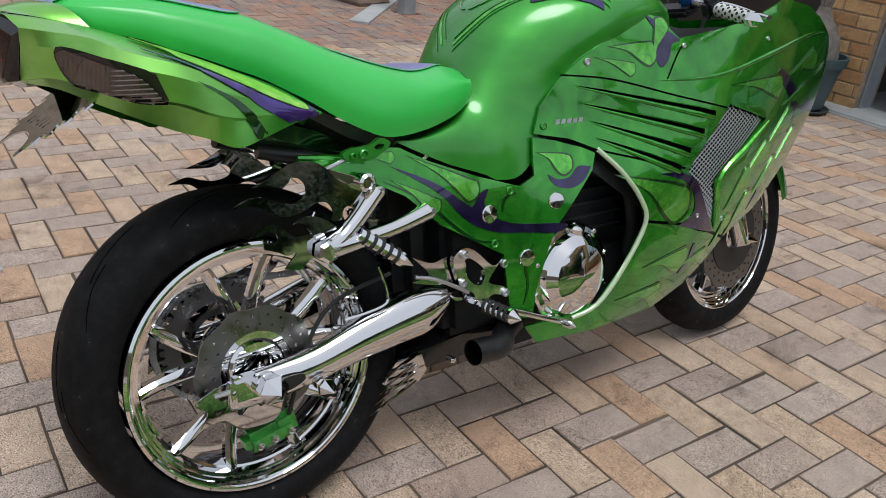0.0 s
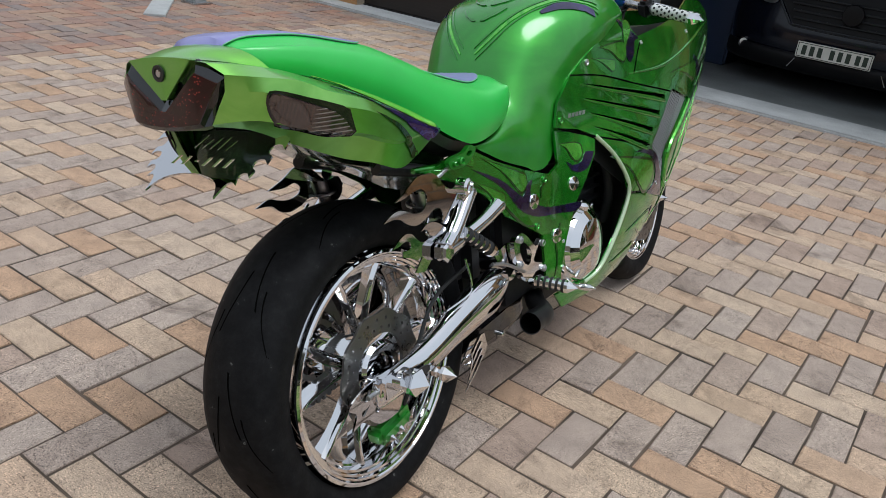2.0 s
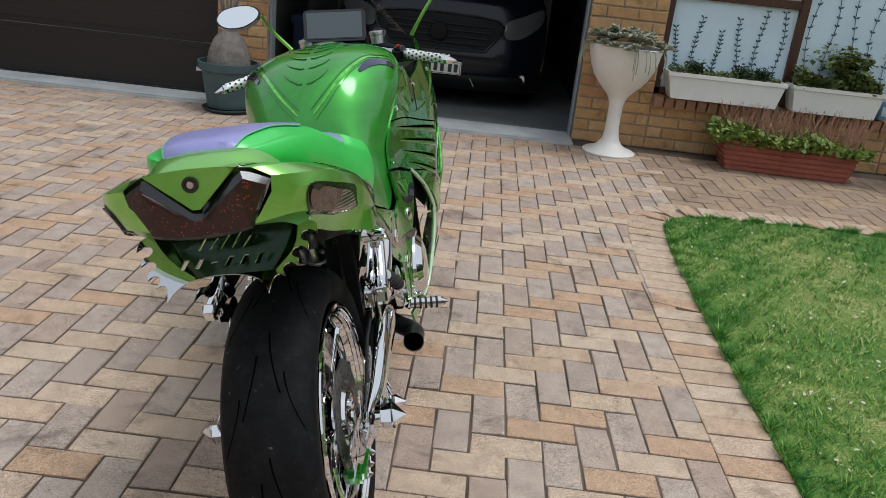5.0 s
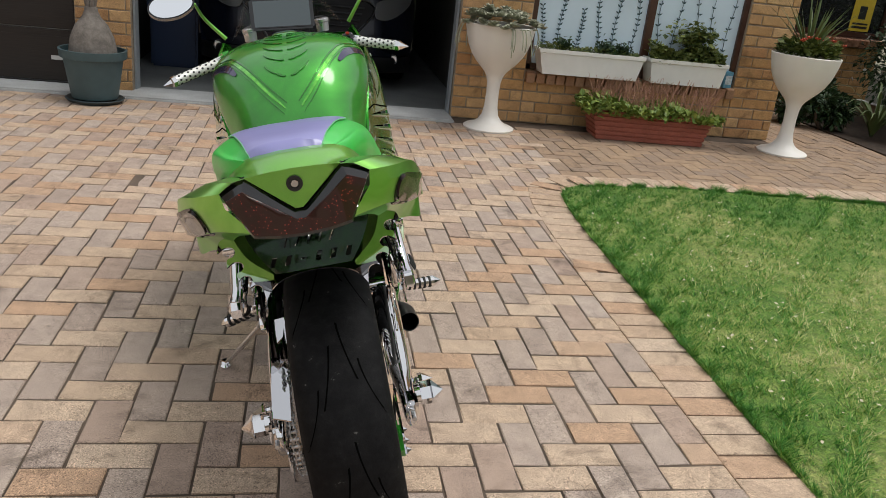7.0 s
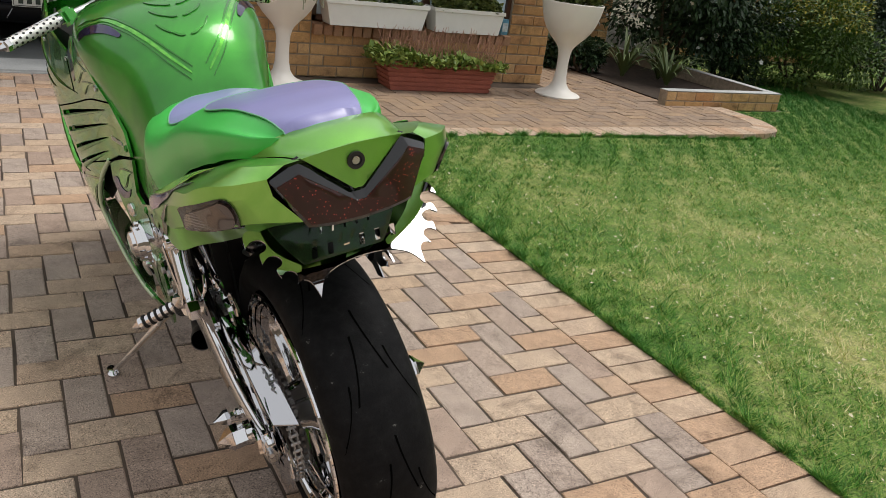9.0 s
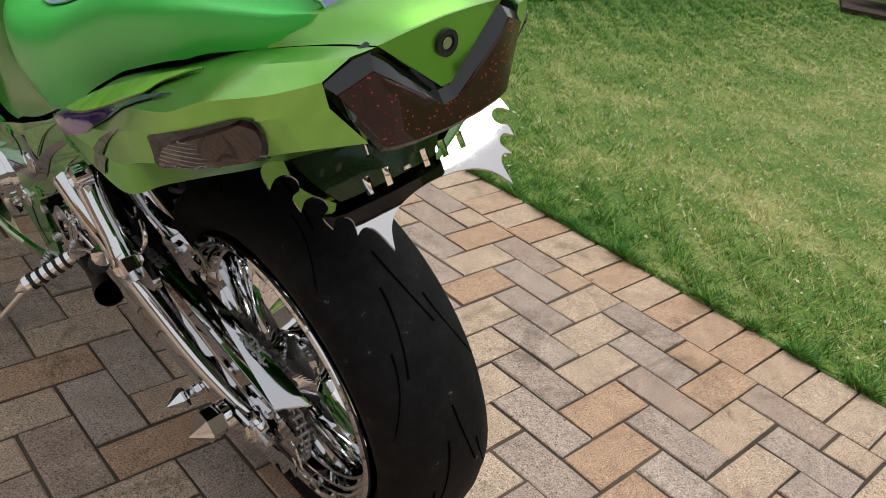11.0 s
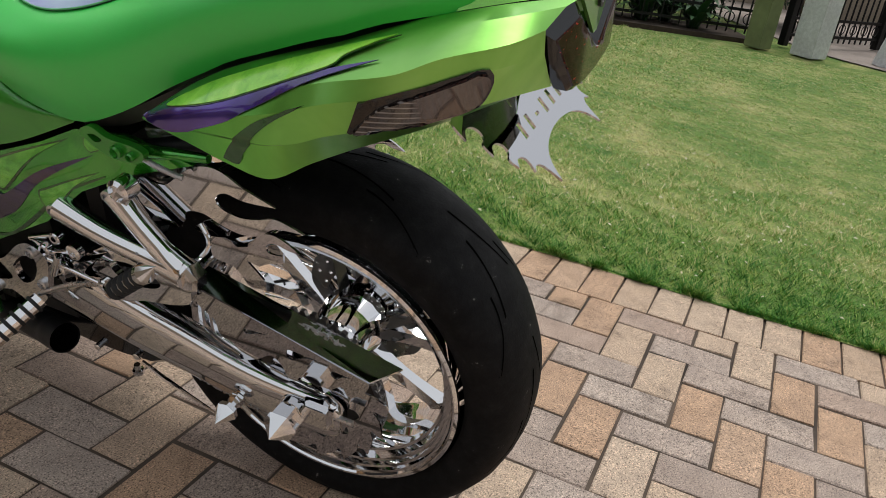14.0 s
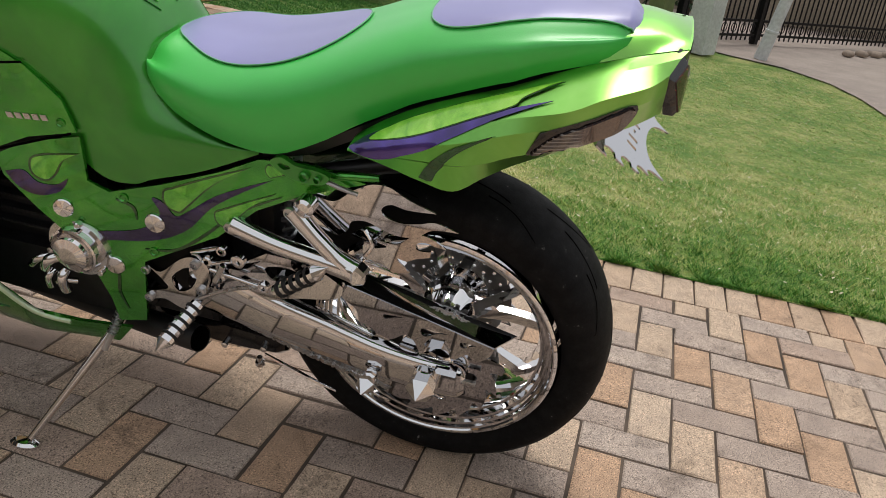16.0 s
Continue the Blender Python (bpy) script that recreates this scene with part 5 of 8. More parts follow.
for s, end in ((1, Vector((0.365, 1.105, 0.902))), (-1, Vector((-0.380, 1.048, 0.901)))):
    root = Vector((s * 0.118, 1.205 if s > 0 else 1.185, 0.952))
    d = (end - root).normalized()
    bar = add("handlebar", tube([root, end - d * 0.02], 0.011, 14, 1), mat_steel, "clip-on handlebar")
    ga, gb = root.lerp(end, 0.42), end - d * 0.03
    grip = add("grip", tube([ga, ga + d * 0.006, gb - d * 0.004, gb], [0.0165, 0.0155, 0.0150, 0.0165], 20, 1), mat_white_grip, "white grip with black dots", bar)
    dots = []
    q = d.to_track_quat("Z", "Y").to_matrix().to_4x4()
    for i in range(9):
        for k in range(7):
            a = 2 * math.pi * (k + 0.5 * (i % 2)) / 7
            p = ga.lerp(gb, (i + 0.6) / 9.4)
            m = Matrix.Translation(p) @ q @ pose(0, 0, 0, 0, 0, math.degrees(a)) @ pose(0.0150, 0, 0, 0, 90)
            dots.append(moved(lathe([(0.0012, 0), (0.0012, 0.0036), (-0.002, 0.0036)], 8, "Z"), m))
    add("grip_dots", join(*dots), mat_rubber, "", grip)
    endcap = add("bar_end", lathe([(-0.004, 0), (-0.004, 0.017), (0.012, 0.017), (0.016, 0.013), (0.042, 0.001)], 6, "Z"), mat_chrome, "faceted chrome bar end", bar, sharp=15)
    endcap.matrix_local = Matrix.Translation(gb) @ q
    cluster = root.lerp(end, 0.30)
    sw = add("switch_block", box(0.042, 0.046, 0.040, 0.009), mat_green if s < 0 else mat_black, "", bar)
    sw.matrix_local = Matrix.Translation(cluster) @ q @ pose(0, 0, 0, 0, 0, 20)
    if s > 0:
        kill = add("kill_switch", box(0.012, 0.012, 0.008, 0.002), Mat("red_switch", (0.5, 0.04, 0.02), 0.4).m, "red kill switch", bar)
        kill.matrix_local = Matrix.Translation(cluster + Vector((0, -0.012, 0.024)))
    la = root.lerp(end, 0.24) + Vector((0, 0.035, 0.006))
    lever = add("lever", tube([la, la + d * 0.05 + Vector((0, 0.022, 0)), la + d * 0.12 + Vector((0, 0.030, -0.004)), la + d * 0.185 + Vector((0, 0.022, -0.004))], [0.008, 0.006, 0.005, 0.006], 10, 4), mat_chrome, "chrome lever", bar)
    pump = add("reservoir", lathe([(0, 0), (0, 0.020), (0.028, 0.021), (0.030, 0.023), (0.038, 0.023), (0.040, 0.02), (0.040, 0)], 20, "Z"), mat_steel, "brushed fluid reservoir", bar)
    pump.matrix_local = pose(s * 0.118, 1.24, 0.97)
    add("blue_clamp", box(0.034, 0.038, 0.024, 0.006), mat_blue, "", bar, m=pose(s * 0.10, 1.205, 0.955, 0, 0, 15))
    add("hose", tube([root + Vector((0, 0.03, 0.01)), Vector((s * 0.14, 1.30, 1.0)), Vector((s * 0.08, 1.34, 0.99)), Vector((s * 0.05, 1.32, 0.86))], 0.005, 8, 6), mat_rubber, "", bar)
    # mirror on a thin stalk
    mp = Vector((-0.360, 1.36, 1.098)) if s < 0 else Vector((0.42, 1.43, 1.13))
    stalk = add("mirror_stalk", tube([Vector((s * 0.215, 1.44, 0.965)), Vector((s * 0.27, 1.43, 1.04)), mp + Vector((-s * 0.075, 0.01, 0))], [0.007, 0.006, 0.005], 10, 5), mat_lime, "green mirror stalk")
    oval = curl([(-0.076, 0.004), (-0.055, 0.032), (-0.008, 0.041), (0.046, 0.034), (0.076, 0.010), (0.066, -0.017), (0.023, -0.037), (-0.023, -0.038), (-0.060, -0.024)], 5)
    shell = add("mirror", plate(oval, 0.022, lambda x, z, s=s: (Vector((s * -x, 0, z)), Vector((0, -1, 0)))), mat_gloss_black, "black oval mirror", stalk, sharp=40)
    shell.matrix_local = Matrix.Translation(mp) @ pose(0, 0, 0, -24, 4 * s, -s * 10)
    add("mirror_glass", plate([(a * 0.92, b * 0.9) for a, b in oval], 0.002, lambda x, z, s=s: (Vector((s * -x, -0.0122, z)), Vector((0, -1, 0)))), chrome("mirror_glass", (0.85, 0.87, 0.9), 0.005), "", shell)

# -- engine --
eng = add("crankcase", span((-0.16, 0.58, 0.26), (0.16, 1.02, 0.44), 0.03), mat_engine, "dark engine behind the fairing")
add("cylinder_block", span((-0.15, 0.62, 0.42), (0.15, 0.92, 0.62), 0.02), mat_engine, "", eng)
add("radiator", span((-0.19, 1.02, 0.28), (0.19, 1.07, 0.66), 0.01), mat_engine, "", eng)
add("gearbox", span((-0.13, 0.42, 0.28), (0.13, 0.60, 0.60), 0.02), mat_engine, "", eng)
add("cooling_hose", tube([(0.16, 0.80, 0.60), (0.19, 0.88, 0.56), (0.185, 0.92, 0.46), (0.16, 0.93, 0.38)], 0.013, 10, 5), mat_rubber, "", eng)
add("cooling_hose", tube([(-0.16, 0.80, 0.60), (-0.19, 0.86, 0.54), (-0.18, 0.90, 0.44), (-0.15, 0.92, 0.36)], 0.013, 10, 5), mat_rubber, "", eng)
for k in range(5):
    z = 0.46 + 0.03 * k
    add("cylinder_fin", span((-0.17, 0.64, z), (0.17, 0.90, z + 0.006), 0.002), mat_engine, "", eng)
for s, (cy, cz, r) in ((1, (0.712, 0.382, 0.112)), (-1, (0.645, 0.472, 0.060))):
    cover = add("engine_cover", lathe([(0.0, r), (0.020, r), (0.026, r * 0.96), (0.028, r * 0.86), (0.040, r * 0.80), (0.056, r * 0.62), (0.062, r * 0.40), (0.064, 0.0)] if s > 0 else [(0.0, r), (0.012, r), (0.020, r * 0.97), (0.020, r * 0.80), (0.034, r * 0.76), (0.036, r * 0.70), (0.028, r * 0.62), (0.044, r * 0.55), (0.050, r * 0.3), (0.050, 0.0)], 48), mat_chrome, "polished chrome engine cover", eng, m=pose(0.172 if s > 0 else -0.188, cy, cz, 0, 0 if s > 0 else 180) @ (pose(0, 0, 0, 15)), sharp=20)
    for k in range(10 if s > 0 else 3):
        a = 2 * math.pi * k / (10 if s > 0 else 3)
        add("cover_bolt", lathe([(0.0, 0), (0.0, 0.0065), (0.010, 0.0065), (0.012, 0.004), (0.012, 0)], 8), mat_chrome, "", cover, m=pose(0.018, r * 0.97 * math.cos(a), r * 0.97 * math.sin(a)))
cap = add("oil_cap", lathe([(0, 0), (0, 0.022), (0.012, 0.024), (0.020, 0.024), (0.022, 0.020), (0.026, 0.014), (0.026, 0)], 16, "Z"), mat_chrome, "chrome oil filler cap", eng, m=pose(0.190, 0.722, 0.470, 0, 18))
add("cover_boss", lathe([(0, 0), (0, 0.018), (0.016, 0.016), (0.016, 0.011), (0.010, 0.010), (0.010, 0)], 18), mat_chrome, "", eng, m=pose(0.185, 0.735, 0.275))
# water pump and pipes beside the left cover
for a, b, r in (((-0.19, 0.70, 0.43), (-0.20, 0.735, 0.40), 0.011), ((-0.18, 0.72, 0.42), (-0.195, 0.77, 0.395), 0.008), ((-0.195, 0.695, 0.40), (-0.20, 0.70, 0.355), 0.010), ((-0.185, 0.73, 0.385), (-0.19, 0.745, 0.345), 0.007), ((-0.19, 0.68, 0.375), (-0.195, 0.72, 0.365), 0.006)):
    add("pump_pipe", tube([a, tuple((Vector(a) + Vector(b)) / 2 + Vector((-0.01, 0, 0.01))), b], r, 10, 4), mat_chrome, "", eng)

# -- exhaust --
for s in (1, -1):
    mouth = Vector((0.200, 0.430, 0.272)) if s > 0 else Vector((-0.150, 0.460, 0.262))
    bend = Vector((0.188, 0.56, 0.262)) if s > 0 else Vector((-0.10, 0.68, 0.225))
    root = Vector((0.060, 0.70, 0.262)) if s > 0 else Vector((-0.06, 0.95, 0.22))
    aim = (mouth - bend).normalized()
    pipe = add("exhaust_pipe", tube([root, root.lerp(mouth, 0.55) + Vector((0, 0.02, 0)), mouth - aim * 0.08, mouth - aim * 0.03, mouth], [0.024, 0.025, 0.026, 0.027, 0.027], 24, 5, False), mat_black, "short black side exhaust with a chrome tip")
    # bore cup coloured black in place of the shade inside the pipe
    bore = add("pipe_bore", lathe([(-0.05, 0.0), (-0.05, 0.0235), (0.0, 0.024)], 24, "Z"), mat_recess_shade, "", pipe)
    bore.matrix_local = Matrix.Translation(mouth - aim * 0.001) @ aim.to_track_quat("Z", "Y").to_matrix().to_4x4()
    lip = add("pipe_rim", lathe([(-0.062, 0.0272), (-0.060, 0.0300), (0.001, 0.0310), (0.003, 0.0285), (0.001, 0.0242), (-0.012, 0.0236)], 24, "Z"), mat_chrome, "", pipe)
    lip.matrix_local = bore.matrix_local.copy()
silencer = add("exhaust_box", loft([[Vector((x * w, y, z0 + (z1 - z0) * f)) for x, f in ((-0.80, 0.0), (-1.0, 0.30), (-1.0, 0.80), (-0.72, 1.0), (0.72, 1.0), (1.0, 0.80), (1.0, 0.30), (0.80, 0.0))] for y, w, z0, z1 in ((0.305, 0.088, 0.222, 0.262), (0.325, 0.104, 0.206, 0.276), (0.45, 0.108, 0.196, 0.292), (0.56, 0.100, 0.200, 0.300), (0.60, 0.085, 0.215, 0.295))], closed=True, caps=True, nu=2), mat_gloss_black, "black exhaust box", sharp=30)
for x, y, z in ((-0.112, 0.345, 0.238), (-0.114, 0.43, 0.226), (-0.112, 0.52, 0.232), (0.112, 0.345, 0.238), (0.114, 0.44, 0.226)):
    add("box_bolt", lathe([(-0.006, 0.007), (0.004, 0.007), (0.006, 0.004), (0.006, 0)], 10), mat_chrome, "", silencer, m=pose(x, y, z, 0, 0 if x > 0 else 180))
drain = add("drain_stud", lathe([(0, 0), (0, 0.006), (0.010, 0.006), (0.012, 0.010), (0.020, 0.010), (0.032, 0.0)], 8, "Z"), mat_chrome, "", silencer, m=pose(-0.105, 0.360, 0.205, 180), sharp=15)
add("earth_strap", tube([(-0.10, 0.35, 0.212), (-0.112, 0.27, 0.196), (-0.118, 0.19, 0.178)], [0.003, 0.0045, 0.002], 8, 5), mat_chrome, "", silencer)
add("sump", span((-0.08, 0.58, 0.185), (0.08, 0.98, 0.28), 0.02), mat_engine, "dark sump")
add("sump_plate", plate([(0.30, 0.265), (0.36, 0.262), (0.37, 0.225), (0.35, 0.205), (0.30, 0.20), (0.26, 0.225)], 0.004, flat_x(0.115)), mat_mirror_plate, "polished side plate")
for k in range(4):
    z = 0.20 + 0.018 * k
    add("plate_spike", tube([(0.118, 0.34, z + 0.01), (0.140, 0.27, z), (0.158, 0.205 + 0.012 * k, z - 0.010)], [0.004, 0.0035, 0.0008], 6, 4), mat_chrome, "")


# -- swingarm, brackets and stand --
def cone(r, length, segs=6):
    return lathe([(0.0, 0), (0.0, r), (length * 0.45, r * 1.02), (length * 0.48, r * 1.15), (length, 0.0)], segs)


add("swingarm_pivot", lathe([(-0.15, 0), (-0.15, 0.03), (0.15, 0.03), (0.15, 0)], 24), mat_chrome, "", m=pose(0, 0.44, 0.40))
# right arm: a fat polished tube that flattens at the axle
rows = []
for y, z, h, w in ((0.40, 0.385, 0.030, 0.030), (0.36, 0.370, 0.050, 0.036), (0.30, 0.362, 0.050, 0.036), (0.20, 0.345, 0.043, 0.033), (0.10, 0.322, 0.035, 0.028), (0.03, 0.312, 0.033, 0.020), (-0.05, 0.308, 0.030, 0.016), (-0.065, 0.307, 0.018, 0.010)):
    rows.append([Vector((0.140 + w * 0.9 * math.cos(a), y, z + h * math.sin(a))) for a in np.linspace(0, 2 * math.pi, 17)[:-1]])
arm_r = add("swingarm", loft(rows, closed=True, caps=True, nu=4), mat_chrome, "chrome swingarm tube", sharp=70)
add("arm_slot", plate(ribbon([(0.07, 0.318), (0.03, 0.313), (-0.01, 0.311)], 0.026, 5), 0.004, flat_x(0.170)), mat_black, "", arm_r)
# left arm: a slab with a rounded face
rows = []
for y, z, h, w in ((0.46, 0.405, 0.060, 0.018), (0.40, 0.395, 0.062, 0.022), (0.30, 0.365, 0.052, 0.024), (0.20, 0.345, 0.046, 0.024), (0.10, 0.322, 0.040, 0.022), (0.02, 0.310, 0.038, 0.018), (-0.05, 0.306, 0.036, 0.014), (-0.07, 0.305, 0.020, 0.010)):
    rows.append([Vector((-0.138 - w * math.copysign(abs(math.cos(a)) ** 0.6, math.cos(a)), y, z + h * math.copysign(abs(math.sin(a)) ** 0.6, math.sin(a)))) for a in np.linspace(0, 2 * math.pi, 25)[:-1]])
arm_l = add("swingarm", loft(rows, closed=True, caps=True, nu=4), mat_chrome, "chrome swingarm slab", sharp=60)
horse = curl([(0.40, 0.425), (0.385, 0.455), (0.346, 0.483), (0.301, 0.514, 1), (0.238, 0.511), (0.191, 0.497), (0.160, 0.478, 1), (0.165, 0.455), (0.20, 0.44), (0.25, 0.428), (0.32, 0.405), (0.38, 0.40)], 5)
oval = curl([(0.305, 0.482), (0.265, 0.492), (0.225, 0.482), (0.215, 0.468), (0.245, 0.455), (0.290, 0.458)], 4)
add("arm_brace", plate(horse, 0.012, flat_x(0.150, -1), [oval]), mat_chrome, "polished brace plate", arm_l)
# chain guard: side sheet with flame cuts, and a flat top
GUARD = curl([(0.180, 0.473, 1), (0.10, 0.455), (0.0, 0.431), (-0.06, 0.416), (-0.114, 0.403, 1), (-0.110, 0.388), (-0.098, 0.372), (-0.080, 0.362), (-0.070, 0.376), (-0.055, 0.366), (-0.040, 0.350, 1), (-0.030, 0.374), (-0.010, 0.372), (0.005, 0.356), (0.020, 0.350, 1), (0.030, 0.376), (0.048, 0.388), (0.070, 0.372), (0.095, 0.358, 1), (0.110, 0.384), (0.135, 0.394), (0.142, 0.420), (0.168, 0.440)], 4)
slit = [lick_fill(0.010, 0.405, 0.011, 2.9, 0.040), lick_fill(-0.060, 0.396, 0.008, 2.9, 0.026), lick_fill(0.085, 0.420, 0.006, 2.9, 0.035)]
guard = add("chain_guard", plate(GUARD, 0.003, flat_x(0.136, -1), slit), mat_mirror_plate, "mirror-polished chain guard with flame cut-outs")
add("guard_top", loft([[(-0.136, 0.180, 0.475 + e), (-0.136, -0.114, 0.405 + e), (-0.098, -0.146, 0.411 + e), (-0.098, 0.172, 0.482 + e)] for e in (0.0, -0.003)], closed=True, caps=True), mat_mirror_plate, "", guard, smooth=False)
# linkage in front of the brace
for a, b, r in (((-0.172, 0.46, 0.455), (-0.175, 0.345, 0.500), 0.0045), ((-0.180, 0.40, 0.470), (-0.178, 0.30, 0.455), 0.004), ((-0.168, 0.44, 0.490), (-0.165, 0.375, 0.515), 0.005), ((-0.185, 0.39, 0.45), (-0.185, 0.37, 0.49), 0.006)):
    add("gear_rod", tube([a, b], r, 10, 1), mat_chrome, "")
for y, z, r in ((0.345, 0.500, 0.013), (0.300, 0.455, 0.011), (0.385, 0.455, 0.012), (0.405, 0.485, 0.010), (0.375, 0.515, 0.010)):
    add("rod_joint", lathe([(0, r * 0.45), (0, r), (0.010, r), (0.012, r * 0.8), (0.012, r * 0.45), (0.004, r * 0.42)], 18), mat_chrome, "", m=pose(-0.170, y, z, 0, 180))
# polished sprocket cover cut as flames
pts = []
for k in range(11):
    a = radians(-200 + 250 * k / 11)
    b = a + radians(15)
    c2 = a + radians(14)
    pts += [(0.122 * math.cos(a), 0.122 * math.sin(a)), (0.134 * math.cos(b), 0.134 * math.sin(b), 1), (0.112 * math.cos(c2), 0.112 * math.sin(c2))]
hub_hole = [(0.045 * math.cos(2 * math.pi * k / 24), 0.045 * math.sin(2 * math.pi * k / 24)) for k in range(24)]
tears = [[(y + 0.0, z) for y, z in lick_fill(0.078 * math.cos(a), 0.078 * math.sin(a), 0.012, a + 1.9, 0.035)] for a in np.linspace(-3.0, 0.5, 7)]
add("sprocket_cover", plate(curl(pts, 4), 0.003, flat_x(0.122, -1), [hub_hole, *tears]), mat_mirror_plate, "mirror-polished sprocket cover cut as flames", m=pose(0, 0, 0.32))
# axle ends
for s in (1, -1):
    m = pose(s * 0.158, 0.0, 0.32, 0, 0 if s > 0 else 180)
    nut = add("axle_nut", lathe([(0, 0), (0, 0.024), (0.012, 0.024), (0.014, 0.019), (0.020, 0.019), (0.020, 0)], 24), mat_chrome, "", m=m)
    add("axle_cone", cone(0.024, 0.054) if s < 0 else lathe([(0.0, 0), (0.0, 0.025), (0.022, 0.026), (0.026, 0.0275), (0.052, 0.0)], 6), mat_chrome, "faceted chrome cone", nut, m=pose(0.012, 0, 0), sharp=15)
    adj = add("chain_adjuster", box(0.03, 0.055, 0.05, 0.008), mat_chrome, "", m=pose(s * 0.145, -0.035, 0.318))
    add("adjuster_bolt", tube([(0, -0.02, 0), (0, -0.055, 0)], 0.005, 8, 1), mat_steel, "", adj)
    spool = add("bobbin", lathe([(0, 0), (0, 0.012), (0.014, 0.012), (0.018, 0.008), (0.026, 0.008), (0.028, 0.017), (0.036, 0.018), (0.062, 0.0)], 7), mat_chrome, "chrome paddock-stand spool", m=pose(s * 0.150, 0.105, 0.288, 0, 0 if s > 0 else 180), sharp=15)
# rear caliper with bracket
cal = add("rear_caliper", join(box(0.050, 0.105, 0.042, 0.012), moved(box(0.030, 0.05, 0.055, 0.01), pose(0.004, 0.03, 0.004))), mat_caliper, "green brake caliper", m=pose(0.092, 0.022, 0.192, 10))
for y in (-0.03, 0.0, 0.035):
    add("caliper_bolt", lathe([(0, 0), (0, 0.008), (0.006, 0.008), (0.016, 0.0)], 6), mat_chrome, "", cal, m=pose(0.024, y, -0.004), sharp=15)
bracket = curl([(0.02, 0.335), (-0.03, 0.325), (-0.075, 0.318), (-0.115, 0.298), (-0.095, 0.278), (-0.11, 0.250, 1), (-0.07, 0.255), (-0.045, 0.235), (-0.02, 0.225), (0.03, 0.228), (0.045, 0.27)], 5)
add("caliper_bracket", plate(bracket, 0.004, flat_x(0.115), [lick_fill(-0.065, 0.300, 0.009, 0.6, 0.026), lick_fill(-0.03, 0.300, 0.008, 0.8, 0.024), lick_fill(-0.075, 0.272, 0.007, 0.4, 0.022), lick_fill(-0.035, 0.262, 0.008, 0.4, 0.024), lick_fill(0.005, 0.268, 0.008, 0.9, 0.022)]), mat_mirror_plate, "polished flame bracket")
add("bleed_rod", tube([(0.122, -0.02, 0.176), (0.140, 0.0, 0.182), (0.142, 0.05, 0.190)], [0.004, 0.005, 0.004], 8, 4), mat_chrome, "", cal, m=cal.matrix_local.inverted())
add("bleed_spike", lathe([(0, 0), (0, 0.009), (0.010, 0.011), (0.030, 0.0)], 6), mat_chrome, "", cal, m=cal.matrix_local.inverted() @ pose(0.140, 0.052, 0.191, 0, 0, 20), sharp=15)
add("brake_hose", tube([(0.105, 0.06, 0.22), (0.13, 0.10, 0.36), (0.135, 0.16, 0.43), (0.14, 0.28, 0.46)], 0.0042, 8, 6), mat_rubber, "")
add("hose_loop", tube([(0.15, 0.17, 0.395), (0.155, 0.25, 0.405), (0.155, 0.262, 0.43), (0.155, 0.245, 0.485)], 0.003, 6, 4), mat_chrome, "")

FLAME = [(0.215, 0.650), (0.175, 0.650), (0.143, 0.677), (0.113, 0.695), (0.083, 0.697), (0.050, 0.681), (0.004, 0.666, 1), (0.050, 0.662), (0.078, 0.666), (0.094, 0.655), (0.088, 0.641), (0.060, 0.635), (0.030, 0.641), (0.004, 0.649), (-0.034, 0.639, 1), (0.008, 0.634), (0.032, 0.616), (0.060, 0.609), (0.090, 0.614), (0.119, 0.624), (0.145, 0.618), (0.152, 0.600), (0.175, 0.585), (0.222, 0.612)]
FLAME_RIGHT = [(0.201, 0.654), (0.179, 0.655), (0.157, 0.668), (0.140, 0.687), (0.120, 0.700), (0.096, 0.704), (0.073, 0.703), (0.049, 0.693), (0.029, 0.682), (0.003, 0.672, 1), (0.030, 0.673), (0.059, 0.679), (0.083, 0.678), (0.097, 0.665), (0.096, 0.647), (0.079, 0.636), (0.056, 0.638), (0.034, 0.648), (0.012, 0.655), (-0.010, 0.653), (-0.034, 0.643, 1), (-0.005, 0.643), (0.016, 0.636), (0.034, 0.623), (0.060, 0.614), (0.090, 0.619), (0.115, 0.629), (0.135, 0.628), (0.147, 0.612), (0.143, 0.595), (0.162, 0.593), (0.170, 0.612), (0.193, 0.619), (0.210, 0.633)]
FLAME_LOW = [(0.130, 0.538), (0.125, 0.576), (0.080, 0.576), (0.063, 0.584), (0.047, 0.600), (0.028, 0.606), (0.007, 0.600), (-0.013, 0.588, 1), (0.006, 0.589), (0.024, 0.593), (0.038, 0.587), (0.037, 0.575), (0.016, 0.576), (0.013, 0.583, 1), (0.014, 0.565, 1), (0.038, 0.556), (0.054, 0.547), (0.072, 0.549), (0.060, 0.536), (0.048, 0.524, 1), (0.076, 0.517), (0.088, 0.525), (0.101, 0.533)]
LICK_LOW = [(0.069, 0.600, 1), (0.090, 0.609), (0.114, 0.606), (0.135, 0.595), (0.150, 0.580), (0.125, 0.576), (0.098, 0.583), (0.092, 0.593), (0.083, 0.600)]
